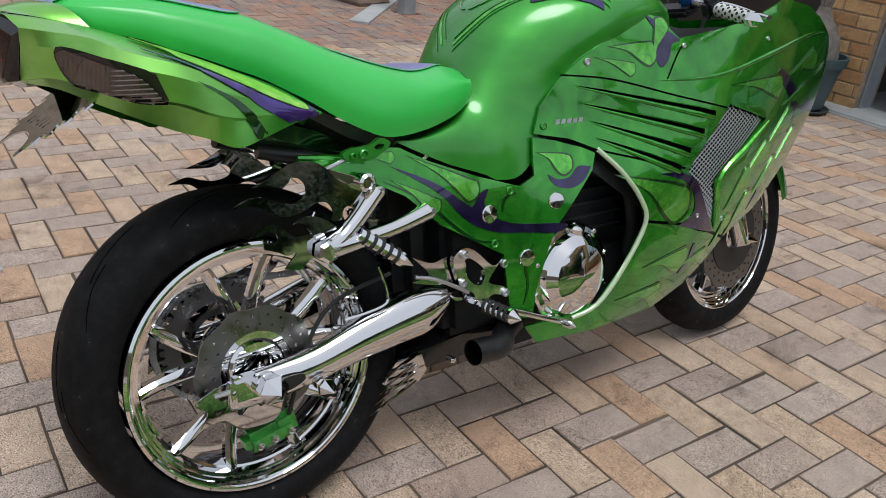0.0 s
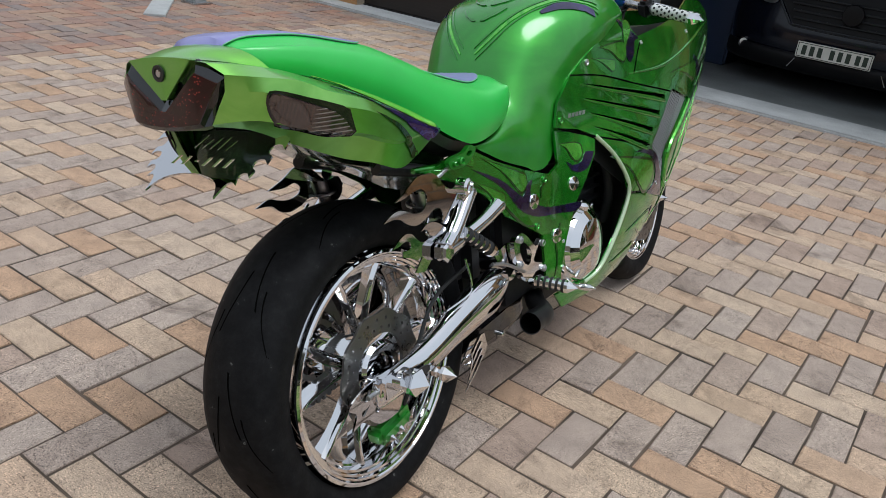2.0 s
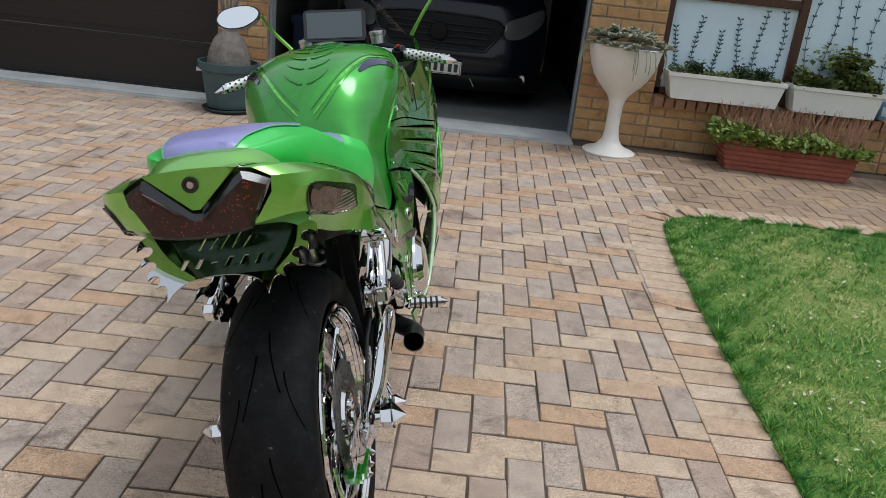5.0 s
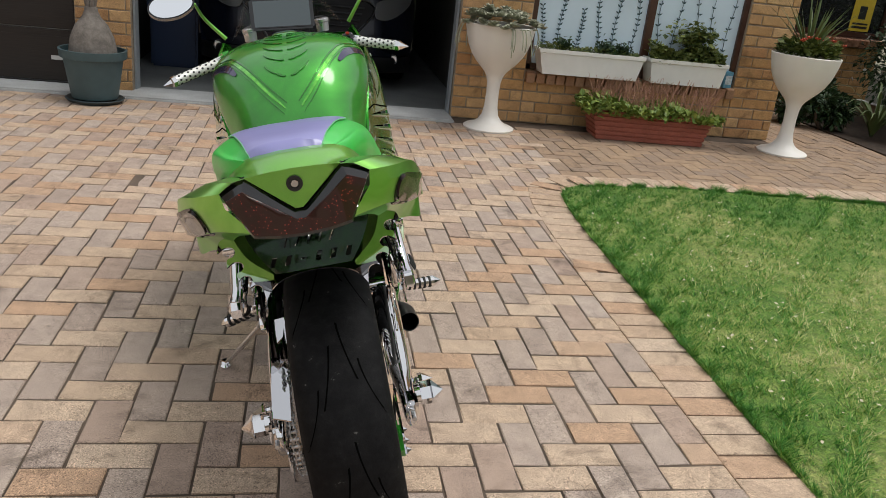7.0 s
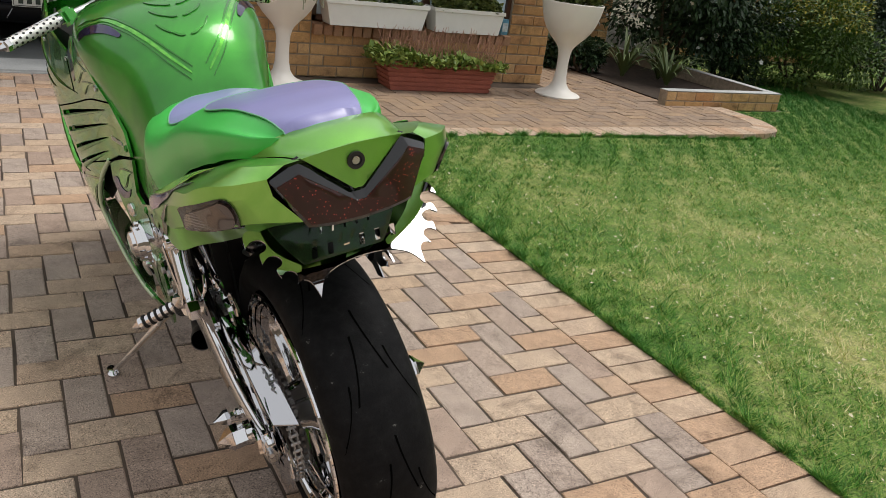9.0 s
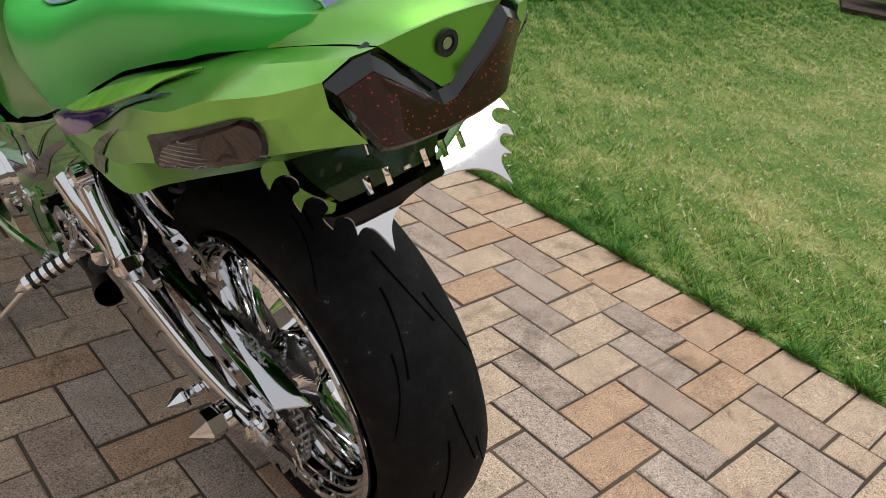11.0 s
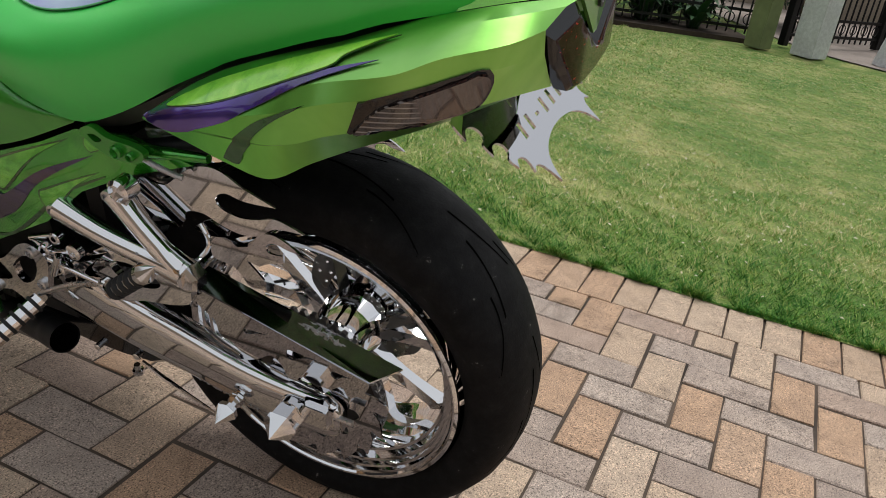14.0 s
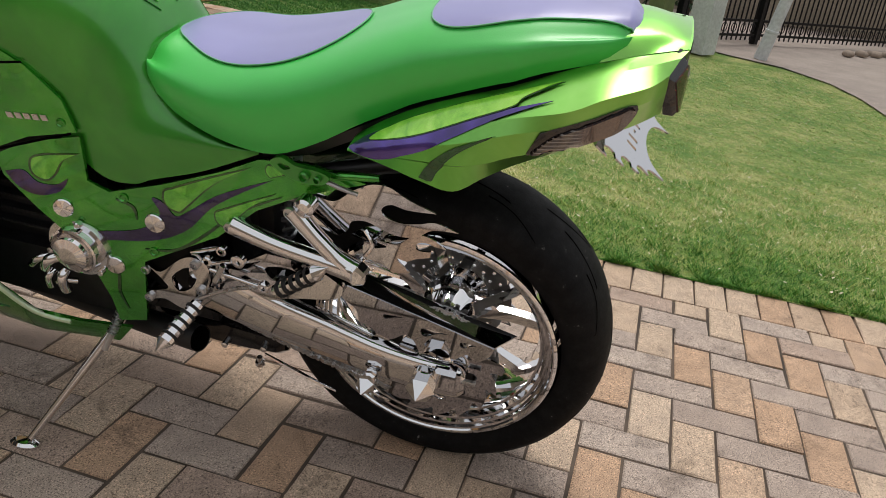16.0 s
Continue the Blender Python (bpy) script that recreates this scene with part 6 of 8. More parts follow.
for s in (1, -1):
    add("flame_guard", plate(curl(FLAME_RIGHT if s > 0 else FLAME, 4), 0.003, flat_x(0.176 if s > 0 else 0.152, s)), mat_mirror_plate, "mirror-polished flame-shaped guard")
    low = add("flame_guard_low", plate(curl(FLAME_LOW, 4), 0.003, flat_x(0.174 if s > 0 else 0.132, s)), mat_mirror_plate, "small mirror-polished flame bracket")
    add("flame_hook", plate(curl(LICK_LOW, 4), 0.003, flat_x(0.178 if s > 0 else 0.136, s)), mat_mirror_plate, "", low)
    # passenger peg hanger: two flat arms that meet at the peg
    hang = add("peg_hanger", join(tube([(s * 0.178, 0.235, 0.634), (s * 0.183, 0.20, 0.600), (s * 0.186, 0.160, 0.566), (s * 0.19, 0.125, 0.548)], [0.019, 0.016, 0.016, 0.022], 10, 5), tube([(s * 0.178, 0.345, 0.578), (s * 0.184, 0.27, 0.562), (s * 0.187, 0.19, 0.552), (s * 0.19, 0.125, 0.548)], [0.019, 0.016, 0.016, 0.022], 10, 5)), mat_chrome, "chrome passenger peg hanger", sharp=60)
    add("hanger_boss", lathe([(0, 0), (0, 0.017), (0.022, 0.017), (0.026, 0.012), (0.020, 0.010), (0.020, 0)], 20), mat_chrome, "", hang, m=pose(s * 0.178, 0.208, 0.655, 0, 0 if s > 0 else 180))
    for y, z in ((0.237, 0.634), (0.347, 0.578)):
        add("hanger_bolt", lathe([(0, 0), (0, 0.010), (0.006, 0.010), (0.007, 0.006), (0.003, 0.005), (0.003, 0)], 14), mat_steel, "", hang, m=pose(s * 0.187, y, z, 0, 0 if s > 0 else 180))
    add("hanger_nut", lathe([(0, 0), (0, 0.021), (0.020, 0.021), (0.024, 0.015), (0.024, 0)], 6), mat_chrome, "", hang, m=pose(s * 0.180, 0.122, 0.545, 20, 0 if s > 0 else 180), sharp=15)
    add("hanger_arm", tube([(s * 0.175, 0.13, 0.55), (s * 0.165, 0.105, 0.585), (s * 0.158, 0.12, 0.61)], 0.0035, 8, 4), mat_chrome, "", hang)

    def peg(a, b, name, label):
        a, b = Vector(a), Vector(b)
        d = (b - a).normalized()
        q = d.to_track_quat("Z", "Y").to_matrix().to_4x4()
        L = (b - a).length
        ob = add(name, lathe([(0, 0), (0, 0.013), (L * 0.7, 0.013), (L * 0.7, 0.0155), (L * 0.78, 0.0155), (L, 0.0)], 12, "Z"), mat_chrome, label, sharp=20)
        ob.matrix_local = Matrix.Translation(a) @ q
        n = 5
        for k in range(n):
            z = L * (0.10 + 0.56 * k / (n - 1))
            add("rubber_ring", lathe([(-0.0032, 0.012), (-0.0024, 0.0158), (0.0024, 0.0158), (0.0032, 0.012)], 16, "Z"), mat_rubber, "", ob, m=pose(0, 0, z))
        return ob

    if s > 0:
        peg((0.195, 0.185, 0.566), (0.215, 0.285, 0.490), "passenger_peg", "chrome folded peg with black rubber rings")
        peg((0.205, 0.455, 0.372), (0.305, 0.470, 0.362), "rider_peg", "chrome peg with black rubber rings")
    else:
        peg((-0.195, 0.265, 0.470), (-0.205, 0.165, 0.556), "passenger_peg", "chrome folded peg with black rubber rings")
        peg((-0.195, 0.425, 0.395), (-0.295, 0.455, 0.355), "rider_peg", "chrome peg with black rubber rings")
    # rider's foot bracket
    OUT = curl([(0.525, 0.450), (0.500, 0.440), (0.455, 0.480), (0.425, 0.490), (0.400, 0.470), (0.415, 0.415), (0.430, 0.380), (0.465, 0.365), (0.500, 0.378), (0.535, 0.368), (0.530, 0.388), (0.490, 0.405), (0.500, 0.425)], 4)
    rear_set = add("foot_bracket", plate(OUT, 0.012, flat_x(0.178, s), [curl([(0.478, 0.435), (0.440, 0.468), (0.425, 0.455), (0.440, 0.420), (0.468, 0.405)], 3)]), mat_chrome, "chrome foot bracket")
    for y, z in ((0.528, 0.440), (0.530, 0.376), (0.425, 0.478), (0.420, 0.420)):
        add("bracket_bolt", lathe([(0, 0), (0, 0.009), (0.006, 0.009), (0.008, 0.006), (0.003, 0.005), (0.003, 0)], 12), mat_steel, "", rear_set, m=pose(s * 0.184, y, z, 0, 0 if s > 0 else 180))
    if s > 0:
        add("foot_lever", tube([(s * 0.195, 0.45, 0.37), (s * 0.21, 0.52, 0.345), (s * 0.215, 0.60, 0.312), (s * 0.22, 0.665, 0.285)], [0.008, 0.007, 0.006, 0.005], 10, 5), mat_chrome, "chrome foot lever", rear_set)
    add("lever_rod", tube([(s * 0.19, 0.43, 0.40), (s * 0.185, 0.36, 0.44), (s * 0.18, 0.31, 0.455)], 0.004, 8, 3), mat_steel, "", rear_set)
    if s > 0:
        add("toe_piece", lathe([(0, 0), (0, 0.009), (0.03, 0.009), (0.045, 0.0)], 10), mat_chrome, "", rear_set, m=pose(s * 0.215, 0.665, 0.285, 0, 0 if s > 0 else 180))
    add("small_flame", plate(curl([(0.44, 0.46), (0.40, 0.475), (0.36, 0.47), (0.315, 0.49, 1), (0.345, 0.46), (0.35, 0.445), (0.31, 0.44, 1), (0.36, 0.425), (0.40, 0.42), (0.44, 0.43)], 4), 0.003, flat_x(0.165, s)), mat_mirror_plate, "")

# frame under the seat, latch and linkage
for s in (1, -1):
    add("subframe_rail", tube([(s * 0.12, 0.36, 0.62), (s * 0.115, 0.2, 0.68), (s * 0.10, 0.05, 0.72)], 0.014, 10, 4), mat_black, "")
    hook_line = curl([(0.271, 0.716), (0.252, 0.728), (0.227, 0.718), (0.19, 0.716), (0.172, 0.708), (0.185, 0.693), (0.223, 0.690), (0.251, 0.700)], 4)
    slot = curl([(0.258, 0.715), (0.246, 0.718), (0.236, 0.712), (0.248, 0.707)], 3)
    latch = add("frame_latch", plate(hook_line, 0.010, flat_x(0.176, s), [slot]), mat_green_plain, "green seat latch with a ring", sharp=30)
    for y, z, r in ((0.212, 0.704, 0.009), (0.190, 0.703, 0.006)):
        add("latch_bolt", lathe([(0, r), (0.008, r), (0.010, r * 0.7), (0.005, r * 0.5), (0.005, 0)], 14), mat_green_plain, "", latch, m=pose(s * 0.179, y, z, 0, 0 if s > 0 else 180))
    add("latch_rod", tube([(s * 0.172, 0.19, 0.700), (s * 0.172, 0.16, 0.690), (s * 0.166, 0.13, 0.680)], 0.004, 8, 4), mat_steel, "", latch)
    add("rear_frame_tube", tube([(s * 0.150, 0.30, 0.665), (s * 0.150, 0.20, 0.690), (s * 0.148, 0.10, 0.706)], [0.011, 0.011, 0.006], 10, 4), mat_green, "")
shock = add("rear_shock", tube([(0.0, 0.30, 0.62), (0.0, 0.38, 0.36)], 0.020, 12, 1), mat_steel, "coil-over rear shock")
add("coil_spring", tube([(0.034 * math.cos(a), 0.31 + 0.06 * a / 50.3 + 0.030 * math.sin(a), 0.59 - 0.20 * a / 50.3) for a in np.linspace(0, 50.3, 100)], 0.005, 6, 1), mat_steel, "", shock)
add("inner_guard", span((-0.095, 0.33, 0.36), (0.095, 0.42, 0.66), 0.03), mat_black, "")

# side stand
stand = add("side_stand", tube([(-0.145, 0.590, 0.335), (-0.19, 0.62, 0.275), (-0.28, 0.680, 0.174), (-0.354, 0.728, 0.094)], [0.011, 0.010, 0.0085, 0.008], 14, 5), mat_chrome, "chrome side stand resting on the pavers")
add("stand_foot", loft([[Vector((-0.362 + 0.017 * math.cos(a) * k, 0.738 + 0.030 * math.sin(a) * k, 0.0875 + dz - 0.0037 * math.cos(a) * k)) for a in np.linspace(0, 2 * math.pi, 17)[:-1]] for k, dz in ((1.0, -0.007), (1.0, 0.000), (0.7, 0.006))], closed=True, caps=True), mat_chrome, "", stand)
add("stand_spring", join(tube([(-0.165, 0.60, 0.335), (-0.225, 0.625, 0.245)], 0.006, 8, 1), *[moved(lathe([(-0.002, 0.009), (0, 0.011), (0.002, 0.009)], 10, "Z"), Matrix.Translation(Vector((-0.17, 0.602, 0.328)).lerp(Vector((-0.205, 0.617, 0.275)), k / 9)) @ Vector((-0.06, 0.025, -0.09)).to_track_quat("Z", "Y").to_matrix().to_4x4()) for k in range(10)]), mat_steel, "", stand)
add("stand_bracket", box(0.03, 0.06, 0.05, 0.008), mat_black, "", stand, m=pose(-0.14, 0.575, 0.345))


# ---- the house ----
WALL_Y = 4.42
COURSE, BRICK_L = 0.085, 0.232
brick_meshes = {}


def brick_mesh(w, mat):
    key = (round(w, 3), mat.name)
    if key not in brick_meshes:
        V, F = paver_block(w, COURSE - 0.011, 0.02, 0.004)
        brick_meshes[key] = to_mesh("brick", V, F, smooth=False)
        brick_meshes[key].materials.append(mat)
    return brick_meshes[key]


def brick_wall(name, label, x0, x1, z0, z1, y=WALL_Y, depth=0.24, turn=0.0, limit=300, mat=None, open_at=None):
    """A wall along x whose front looks to -y: mortar body and single bricks in stretcher bond."""
    wall = thing(name, label, "wall", pose(x0, y, z0, 0, 0, turn), kind="structure")
    L, H = x1 - x0, z1 - z0
    part("mortar", to_mesh("mortar", *span((0, 0.004, 0), (L, depth, H)), smooth=False), mat_mortar, wall)
    rest, n = ([], []), 0
    rows = int(H / COURSE + 0.01)
    for r in range(rows):
        x = -0.5 * BRICK_L if r % 2 else 0.0
        while x < L - 0.02:
            a, b = max(x, 0.0), min(x + BRICK_L, L)
            x += BRICK_L
            if b - a < 0.03:
                continue
            w = b - a - 0.010
            m = pose((a + b) / 2, random.gauss(0, 0.0012) - 0.004, (r + 0.5) * COURSE, 90, random.gauss(0, 0.3), 0)
            if n < limit:
                part("brick", brick_mesh(w, mat or mat_brick), None, wall, m=m)
            else:
                v, f = paver_block(w, COURSE - 0.011, 0.02, 0.004)
                k = len(rest[0])
                rest[0].extend(m @ Vector(p) for p in v)
                rest[1].extend([i + k for i in q] for q in f)
            n += 1
    if rest[0]:
        tagged(part("bricks", to_mesh("bricks", *rest, smooth=False), mat_brick_far, wall), kind="stuff")
    return wall


brick_wall("wall_garage_right", "tan face-brick wall beside the open garage", -0.064, 0.50, 0.0, 2.38)
brick_wall("wall_window", "low tan face-brick wall under the window", 0.50, 2.30, 0.0, 0.34)
brick_wall("wall_corner", "tan face-brick wall end beside the window", 2.30, 2.72, 0.0, 2.38)
brick_wall("wall_garage_middle", "tan face-brick pillar between the two garages", -2.86, -2.475, 0.0, 2.38)
brick_wall("wall_garage_left", "tan face-brick pillar at the end of the garages", -5.72, -5.26, 0.0, 2.38)
brick_wall("wall_return", "tan face-brick side wall of the house", 0, 2.2, 0.0, 2.38, turn=90, limit=200)
bpy.data.objects["wall_return"].matrix_world = pose(2.72, 4.43, 0, 0, 0, 90)
brick_wall("wall_recess", "tan face-brick wall set back behind the flower bed", 2.72, 5.2, 0.0, 0.70, 6.6)
brick_wall("wall_recess_right", "tan face-brick wall behind the shrubs", 6.2, 9.6, 0.0, 2.38, 6.6, limit=200)
# upper wall and eaves are out of view, added for reflections and shading
tagged(part("wall_above", to_mesh("wall_above", *join(span((-5.9, WALL_Y + 0.01, 2.38), (2.7, WALL_Y + 0.24, 2.9)), span((2.7, 6.61, 2.38), (9.6, 6.84, 2.9))), smooth=False), mat_brick_far), "unseen tan face-brick wall added over the openings", "wall", kind="structure")
tagged(part("roof", to_mesh("roof", *join(span((-6.2, WALL_Y - 0.15, 2.9), (3.0, 12.0, 3.02)), span((3.0, 6.45, 2.9), (10.0, 12.0, 3.02))), smooth=False), Mat("unseen_roof_board", (0.30, 0.27, 0.22), 0.8).mottle(3, 0.2).m), "unseen flat eaves added to shade the house front", "roof", kind="structure")

# sill of bricks on edge
def sill(x0, x1, z, y, label):
    ob = thing("sill", label, "window sill", pose(x0, y, z), kind="structure")
    n = int((x1 - x0) / 0.079)
    me = to_mesh("sill_brick", *box(0.069, 0.19, 0.080, 0.004), smooth=False)
    me.materials.append(mat_sill_brick)
    part("mortar", to_mesh("mortar", *span((0, 0.01, -0.036), (x1 - x0, 0.15, 0.034)), smooth=False), mat_mortar, ob)
    for k in range(n):
        part("brick", me, None, ob, m=pose((k + 0.5) * (x1 - x0) / n, 0.05, 0.0 + random.gauss(0, 0.001), 8, 0, 0))


sill(0.50, 2.30, 0.382, WALL_Y - 0.01, "sloping sill of brown bricks on edge")
sill(2.8, 5.2, 0.742, 6.57, "brown brick sill of the far window")

# ---- windows ----
mat_brown = Mat("brown_window_frame", (0.060, 0.024, 0.014), 0.4).mottle(12, 0.25).m
mat_film = Mat("frosted_window_film", (0.62, 0.74, 0.84), 0.3).mottle(2.0, 0.06).m
mat_vine = Mat("vine_print", (0.035, 0.075, 0.095), 0.6).m
mat_dark_glass = Mat("dark_glass", (0.02, 0.022, 0.022), 0.04, 0, 0.8).m


def leaf_shape(l, w):
    return [(0, 0, 0), (w, l * 0.45, 0), (0, l, 0), (-w, l * 0.45, 0)], [[0, 1, 2, 3]]


window = thing("window_1", "window with white frosted panes printed with dark vines in a brown frame", "window", pose(0.50, WALL_Y + 0.055, 0.43), kind="structure")
part("window_frame", to_mesh("window_frame", *join(span((0, -0.03, 0), (1.80, 0.04, 0.045), 0.004), span((0, -0.03, 1.30), (1.80, 0.04, 1.345), 0.004), span((0, -0.03, 0), (0.045, 0.04, 1.345), 0.004), span((1.755, -0.03, 0), (1.80, 0.04, 1.345), 0.004), span((0.945, -0.035, 0), (1.01, 0.04, 1.345), 0.004), span((0, -0.034, 0.70), (0.945, 0.035, 0.76), 0.004)), smooth=False), mat_brown, window)
for x0, x1, z0, z1 in ((0.045, 0.945, 0.045, 0.70), (0.045, 0.945, 0.76, 1.30), (1.01, 1.755, 0.045, 1.30)):
    pane = part("pane", to_mesh("pane", *span((x0, 0.0, z0), (x1, 0.006, z1)), smooth=False), mat_film if z0 < 0.5 else Mat("lace_curtain", (0.42, 0.38, 0.34), 0.8).mottle(30, 0.3).m, window)
    if z0 > 0.5:
        continue
    bits = []
    for k in range(6 if x1 < 1 else 5):
        x = x0 + 0.06 + k * (x1 - x0 - 0.08) / (5.4 if x1 < 1 else 4.4)
        top = z1 - random.uniform(0.03, 0.22) if x1 < 1 else z1 - random.uniform(0.0, 0.5)
        stem = [(x + 0.02 * math.sin(9 * z + k * 2), -0.0045, z) for z in np.linspace(z0 + 0.05, top, 14)]
        bits.append(tube(stem, 0.0022, 4, 1))
        for i, p in enumerate(stem[1:]):
            for s in (-1, 1):
                m = Matrix.Translation(p) @ pose(0, -0.001, 0, 90, 0, 0) @ pose(0, 0, 0, 0, 0, s * random.uniform(40, 75))
                bits.append(moved(leaf_shape(random.uniform(0.022, 0.038), 0.007), m))
    part("vine_print", to_mesh("vine_print", *join(*bits), smooth=False), mat_vine, pane, "dark vine print")

window2 = thing("window_2", "dark far window with a small yellow notice", "window", pose(2.8, 6.62, 0.79), kind="structure")
part("window_frame", to_mesh("window_frame", *join(span((0, -0.03, 0), (2.4, 0.04, 0.06), 0.004), span((0, -0.03, 1.3), (2.4, 0.04, 1.36), 0.004), span((0, -0.03, 0), (0.06, 0.04, 1.36), 0.004), span((2.34, -0.03, 0), (2.4, 0.04, 1.36), 0.004), span((1.2, -0.03, 0), (1.26, 0.04, 1.36), 0.004)), smooth=False), mat_brown, window2)
part("pane", to_mesh("pane", *span((0.06, 0, 0.06), (2.34, 0.006, 1.3)), smooth=False), mat_dark_glass, window2)
notice = part("notice", to_mesh("notice", *span((1.95, -0.004, 0.07), (2.20, -0.001, 0.42)), smooth=False), Mat("yellow_notice", (0.62, 0.45, 0.03), 0.5).mottle(20, 0.08).m, window2, "small yellow notice")
part("notice_mark", to_mesh("notice_mark", *join(span((2.03, -0.0065, 0.20), (2.12, -0.0045, 0.34)), span((1.98, -0.0065, 0.10), (2.17, -0.0045, 0.125)), span((1.98, -0.0065, 0.14), (2.17, -0.0045, 0.16))), smooth=False), mat_black, notice)

# ---- garages ----
apron = to_mesh("apron", *join(span((-5.72, 4.20, -0.05), (-0.064, 4.60, 0.022), 0.012)), smooth=False)
tagged(part("apron", apron, mat_concrete), "pale grey concrete threshold of the garages", "threshold", kind="structure")
tagged(part("garage_floor", to_mesh("garage_floor", *span((-2.75, 4.60, -0.05), (0.2, 10.5, 0.018)), smooth=False), mat_garage_floor), "grey screed garage floor", "floor", kind="structure")
# near-black plaster: the garage's shade is put into the colour
mat_inner_shade = Mat("garage_shade_plaster", (0.045, 0.043, 0.04), 0.9).mottle(2, 0.2).m
tagged(part("wall_garage_inside", to_mesh("wall_garage_inside", *join(span((-2.86, 4.66, 0), (-2.70, 10.6, 2.5)), span((0.10, 4.66, 0), (0.26, 10.6, 2.5)), span((-2.86, 10.5, 0), (0.26, 10.66, 2.5))), smooth=False), mat_inner_shade), "plastered inside walls of the garage, shade put into their near-black colour", "wall", kind="structure")
tagged(part("ceiling", to_mesh("ceiling", *span((-2.86, 4.66, 2.38), (0.26, 10.6, 2.45)), smooth=False), mat_inner_shade), "garage ceiling, shade put into its near-black colour", "ceiling", kind="structure")
mat_jamb = Mat("steel_jamb", (0.30, 0.33, 0.36), 0.5, 0.2).mottle(5, 0.15).m
tagged(part("trim", to_mesh("trim", *join(span((-0.084, 4.47, 0.0), (-0.068, 4.60, 2.36), 0.004), span((-2.472, 4.47, 0.0), (-2.456, 4.60, 2.36), 0.004)), smooth=False), mat_jamb), "grey steel jambs of the open garage", "door frame", kind="structure")
mat_door = Mat("dark_brown_garage_door", (0.019, 0.013, 0.010), 0.55)
wv = mat_door.nt.nodes.new("ShaderNodeTexNoise")
mp = mat_door.nt.nodes.new("ShaderNodeMapping")
mp.inputs["Scale"].default_value = (1.5, 1, 60)
mat_door.nt.links.new(mat_door.obj, mp.inputs[0])
mat_door.nt.links.new(mp.outputs[0], wv.inputs["Vector"])
wv.inputs["Scale"].default_value = 3
mat_door.base(ramp(mat_door.nt, wv.outputs[0], [(0.3, (0.011, 0.008, 0.006)), (0.7, (0.021, 0.015, 0.012))]))
mat_door.bump(wv.outputs[0], 0.2, 0.003)
door = thing("door_1", "closed dark brown sectional garage door", "garage door", pose(-5.26, WALL_Y + 0.10, 0.03), kind="structure")
for k in range(6):
    part("door_panel", to_mesh("door_panel", *join(span((0, 0, 0.38 * k + 0.003), (2.40, 0.04, 0.38 * k + 0.377), 0.006), span((0.03, -0.006, 0.38 * k + 0.05), (2.37, 0.0, 0.38 * k + 0.33), 0.004)), smooth=False), mat_door.m, door)
part("door_label", to_mesh("door_label", *span((2.20, -0.012, 0.16), (2.29, -0.007, 0.19)), smooth=False), Mat("pale_label", (0.6, 0.6, 0.58), 0.5).m, door)
part("door_seal", to_mesh("door_seal", *span((0, -0.01, -0.012), (2.40, 0.04, 0.0)), smooth=False), mat_black, door)

# ---- the dark van in the garage ----
mat_car = Mat("dark_blue_black_paint", (0.0025, 0.0035, 0.009), 0.22, 0.0, 0.15, 0.3).m
mat_trim = Mat("van_black_plastic", (0.004, 0.004, 0.005), 0.5, spec=0.2).m
van = thing("van", "dark blue-black van parked nose out in the garage", "car", pose(-1.21, 5.06, 0.018))


nose_v = []
for z, w, y in ((0.16, 0.80, 0.16), (0.20, 0.86, 0.06), (0.28, 0.90, 0.02), (0.42, 0.92, 0.0), (0.52, 0.93, 0.02), (0.60, 0.93, 0.04), (0.75, 0.92, 0.06), (0.88, 0.90, 0.11), (0.98, 0.86, 0.24), (1.05, 0.83, 0.50), (1.12, 0.82, 0.82)):
    nose_v.append([Vector((w * math.sin(a), y + 0.42 * (1 - math.cos(a)) ** 1.15, z)) for a in np.linspace(-1.45, 1.45, 21)])
part("body", to_mesh("van_body", *loft(nose_v, nu=3)), mat_car, van)
part("cabin", to_mesh("van_cabin", *loft([[Vector((x, y, z)) for x in np.linspace(-w, w, 9)] for y, z, w in ((0.80, 1.10, 0.80), (1.25, 1.55, 0.74), (1.55, 1.82, 0.70), (2.2, 1.90, 0.70), (4.4, 1.88, 0.70))], nu=3)), mat_dark_glass, van, "dark windscreen and roof")
part("side", to_mesh("van_side", *join(span((-0.93, 0.42, 0.3), (-0.86, 4.4, 1.1), 0.03), span((0.86, 0.42, 0.3), (0.93, 4.4, 1.1), 0.03), span((-0.9, 4.3, 0.3), (0.9, 4.4, 1.8), 0.03)), smooth=False), mat_car, van)


def nose_y(x, z):
    a = math.asin(max(-0.99, min(0.99, x / 0.92)))
    return float(np.interp(z, [0.2, 0.42, 0.6, 0.75, 0.88], [0.06, 0.0, 0.04, 0.06, 0.11])) + 0.42 * (1 - math.cos(a)) ** 1.15


def on_nose(lift):
    return lambda x, z: (Vector((x, nose_y(x, z) - lift, z)), Vector((0, -1, 0)))


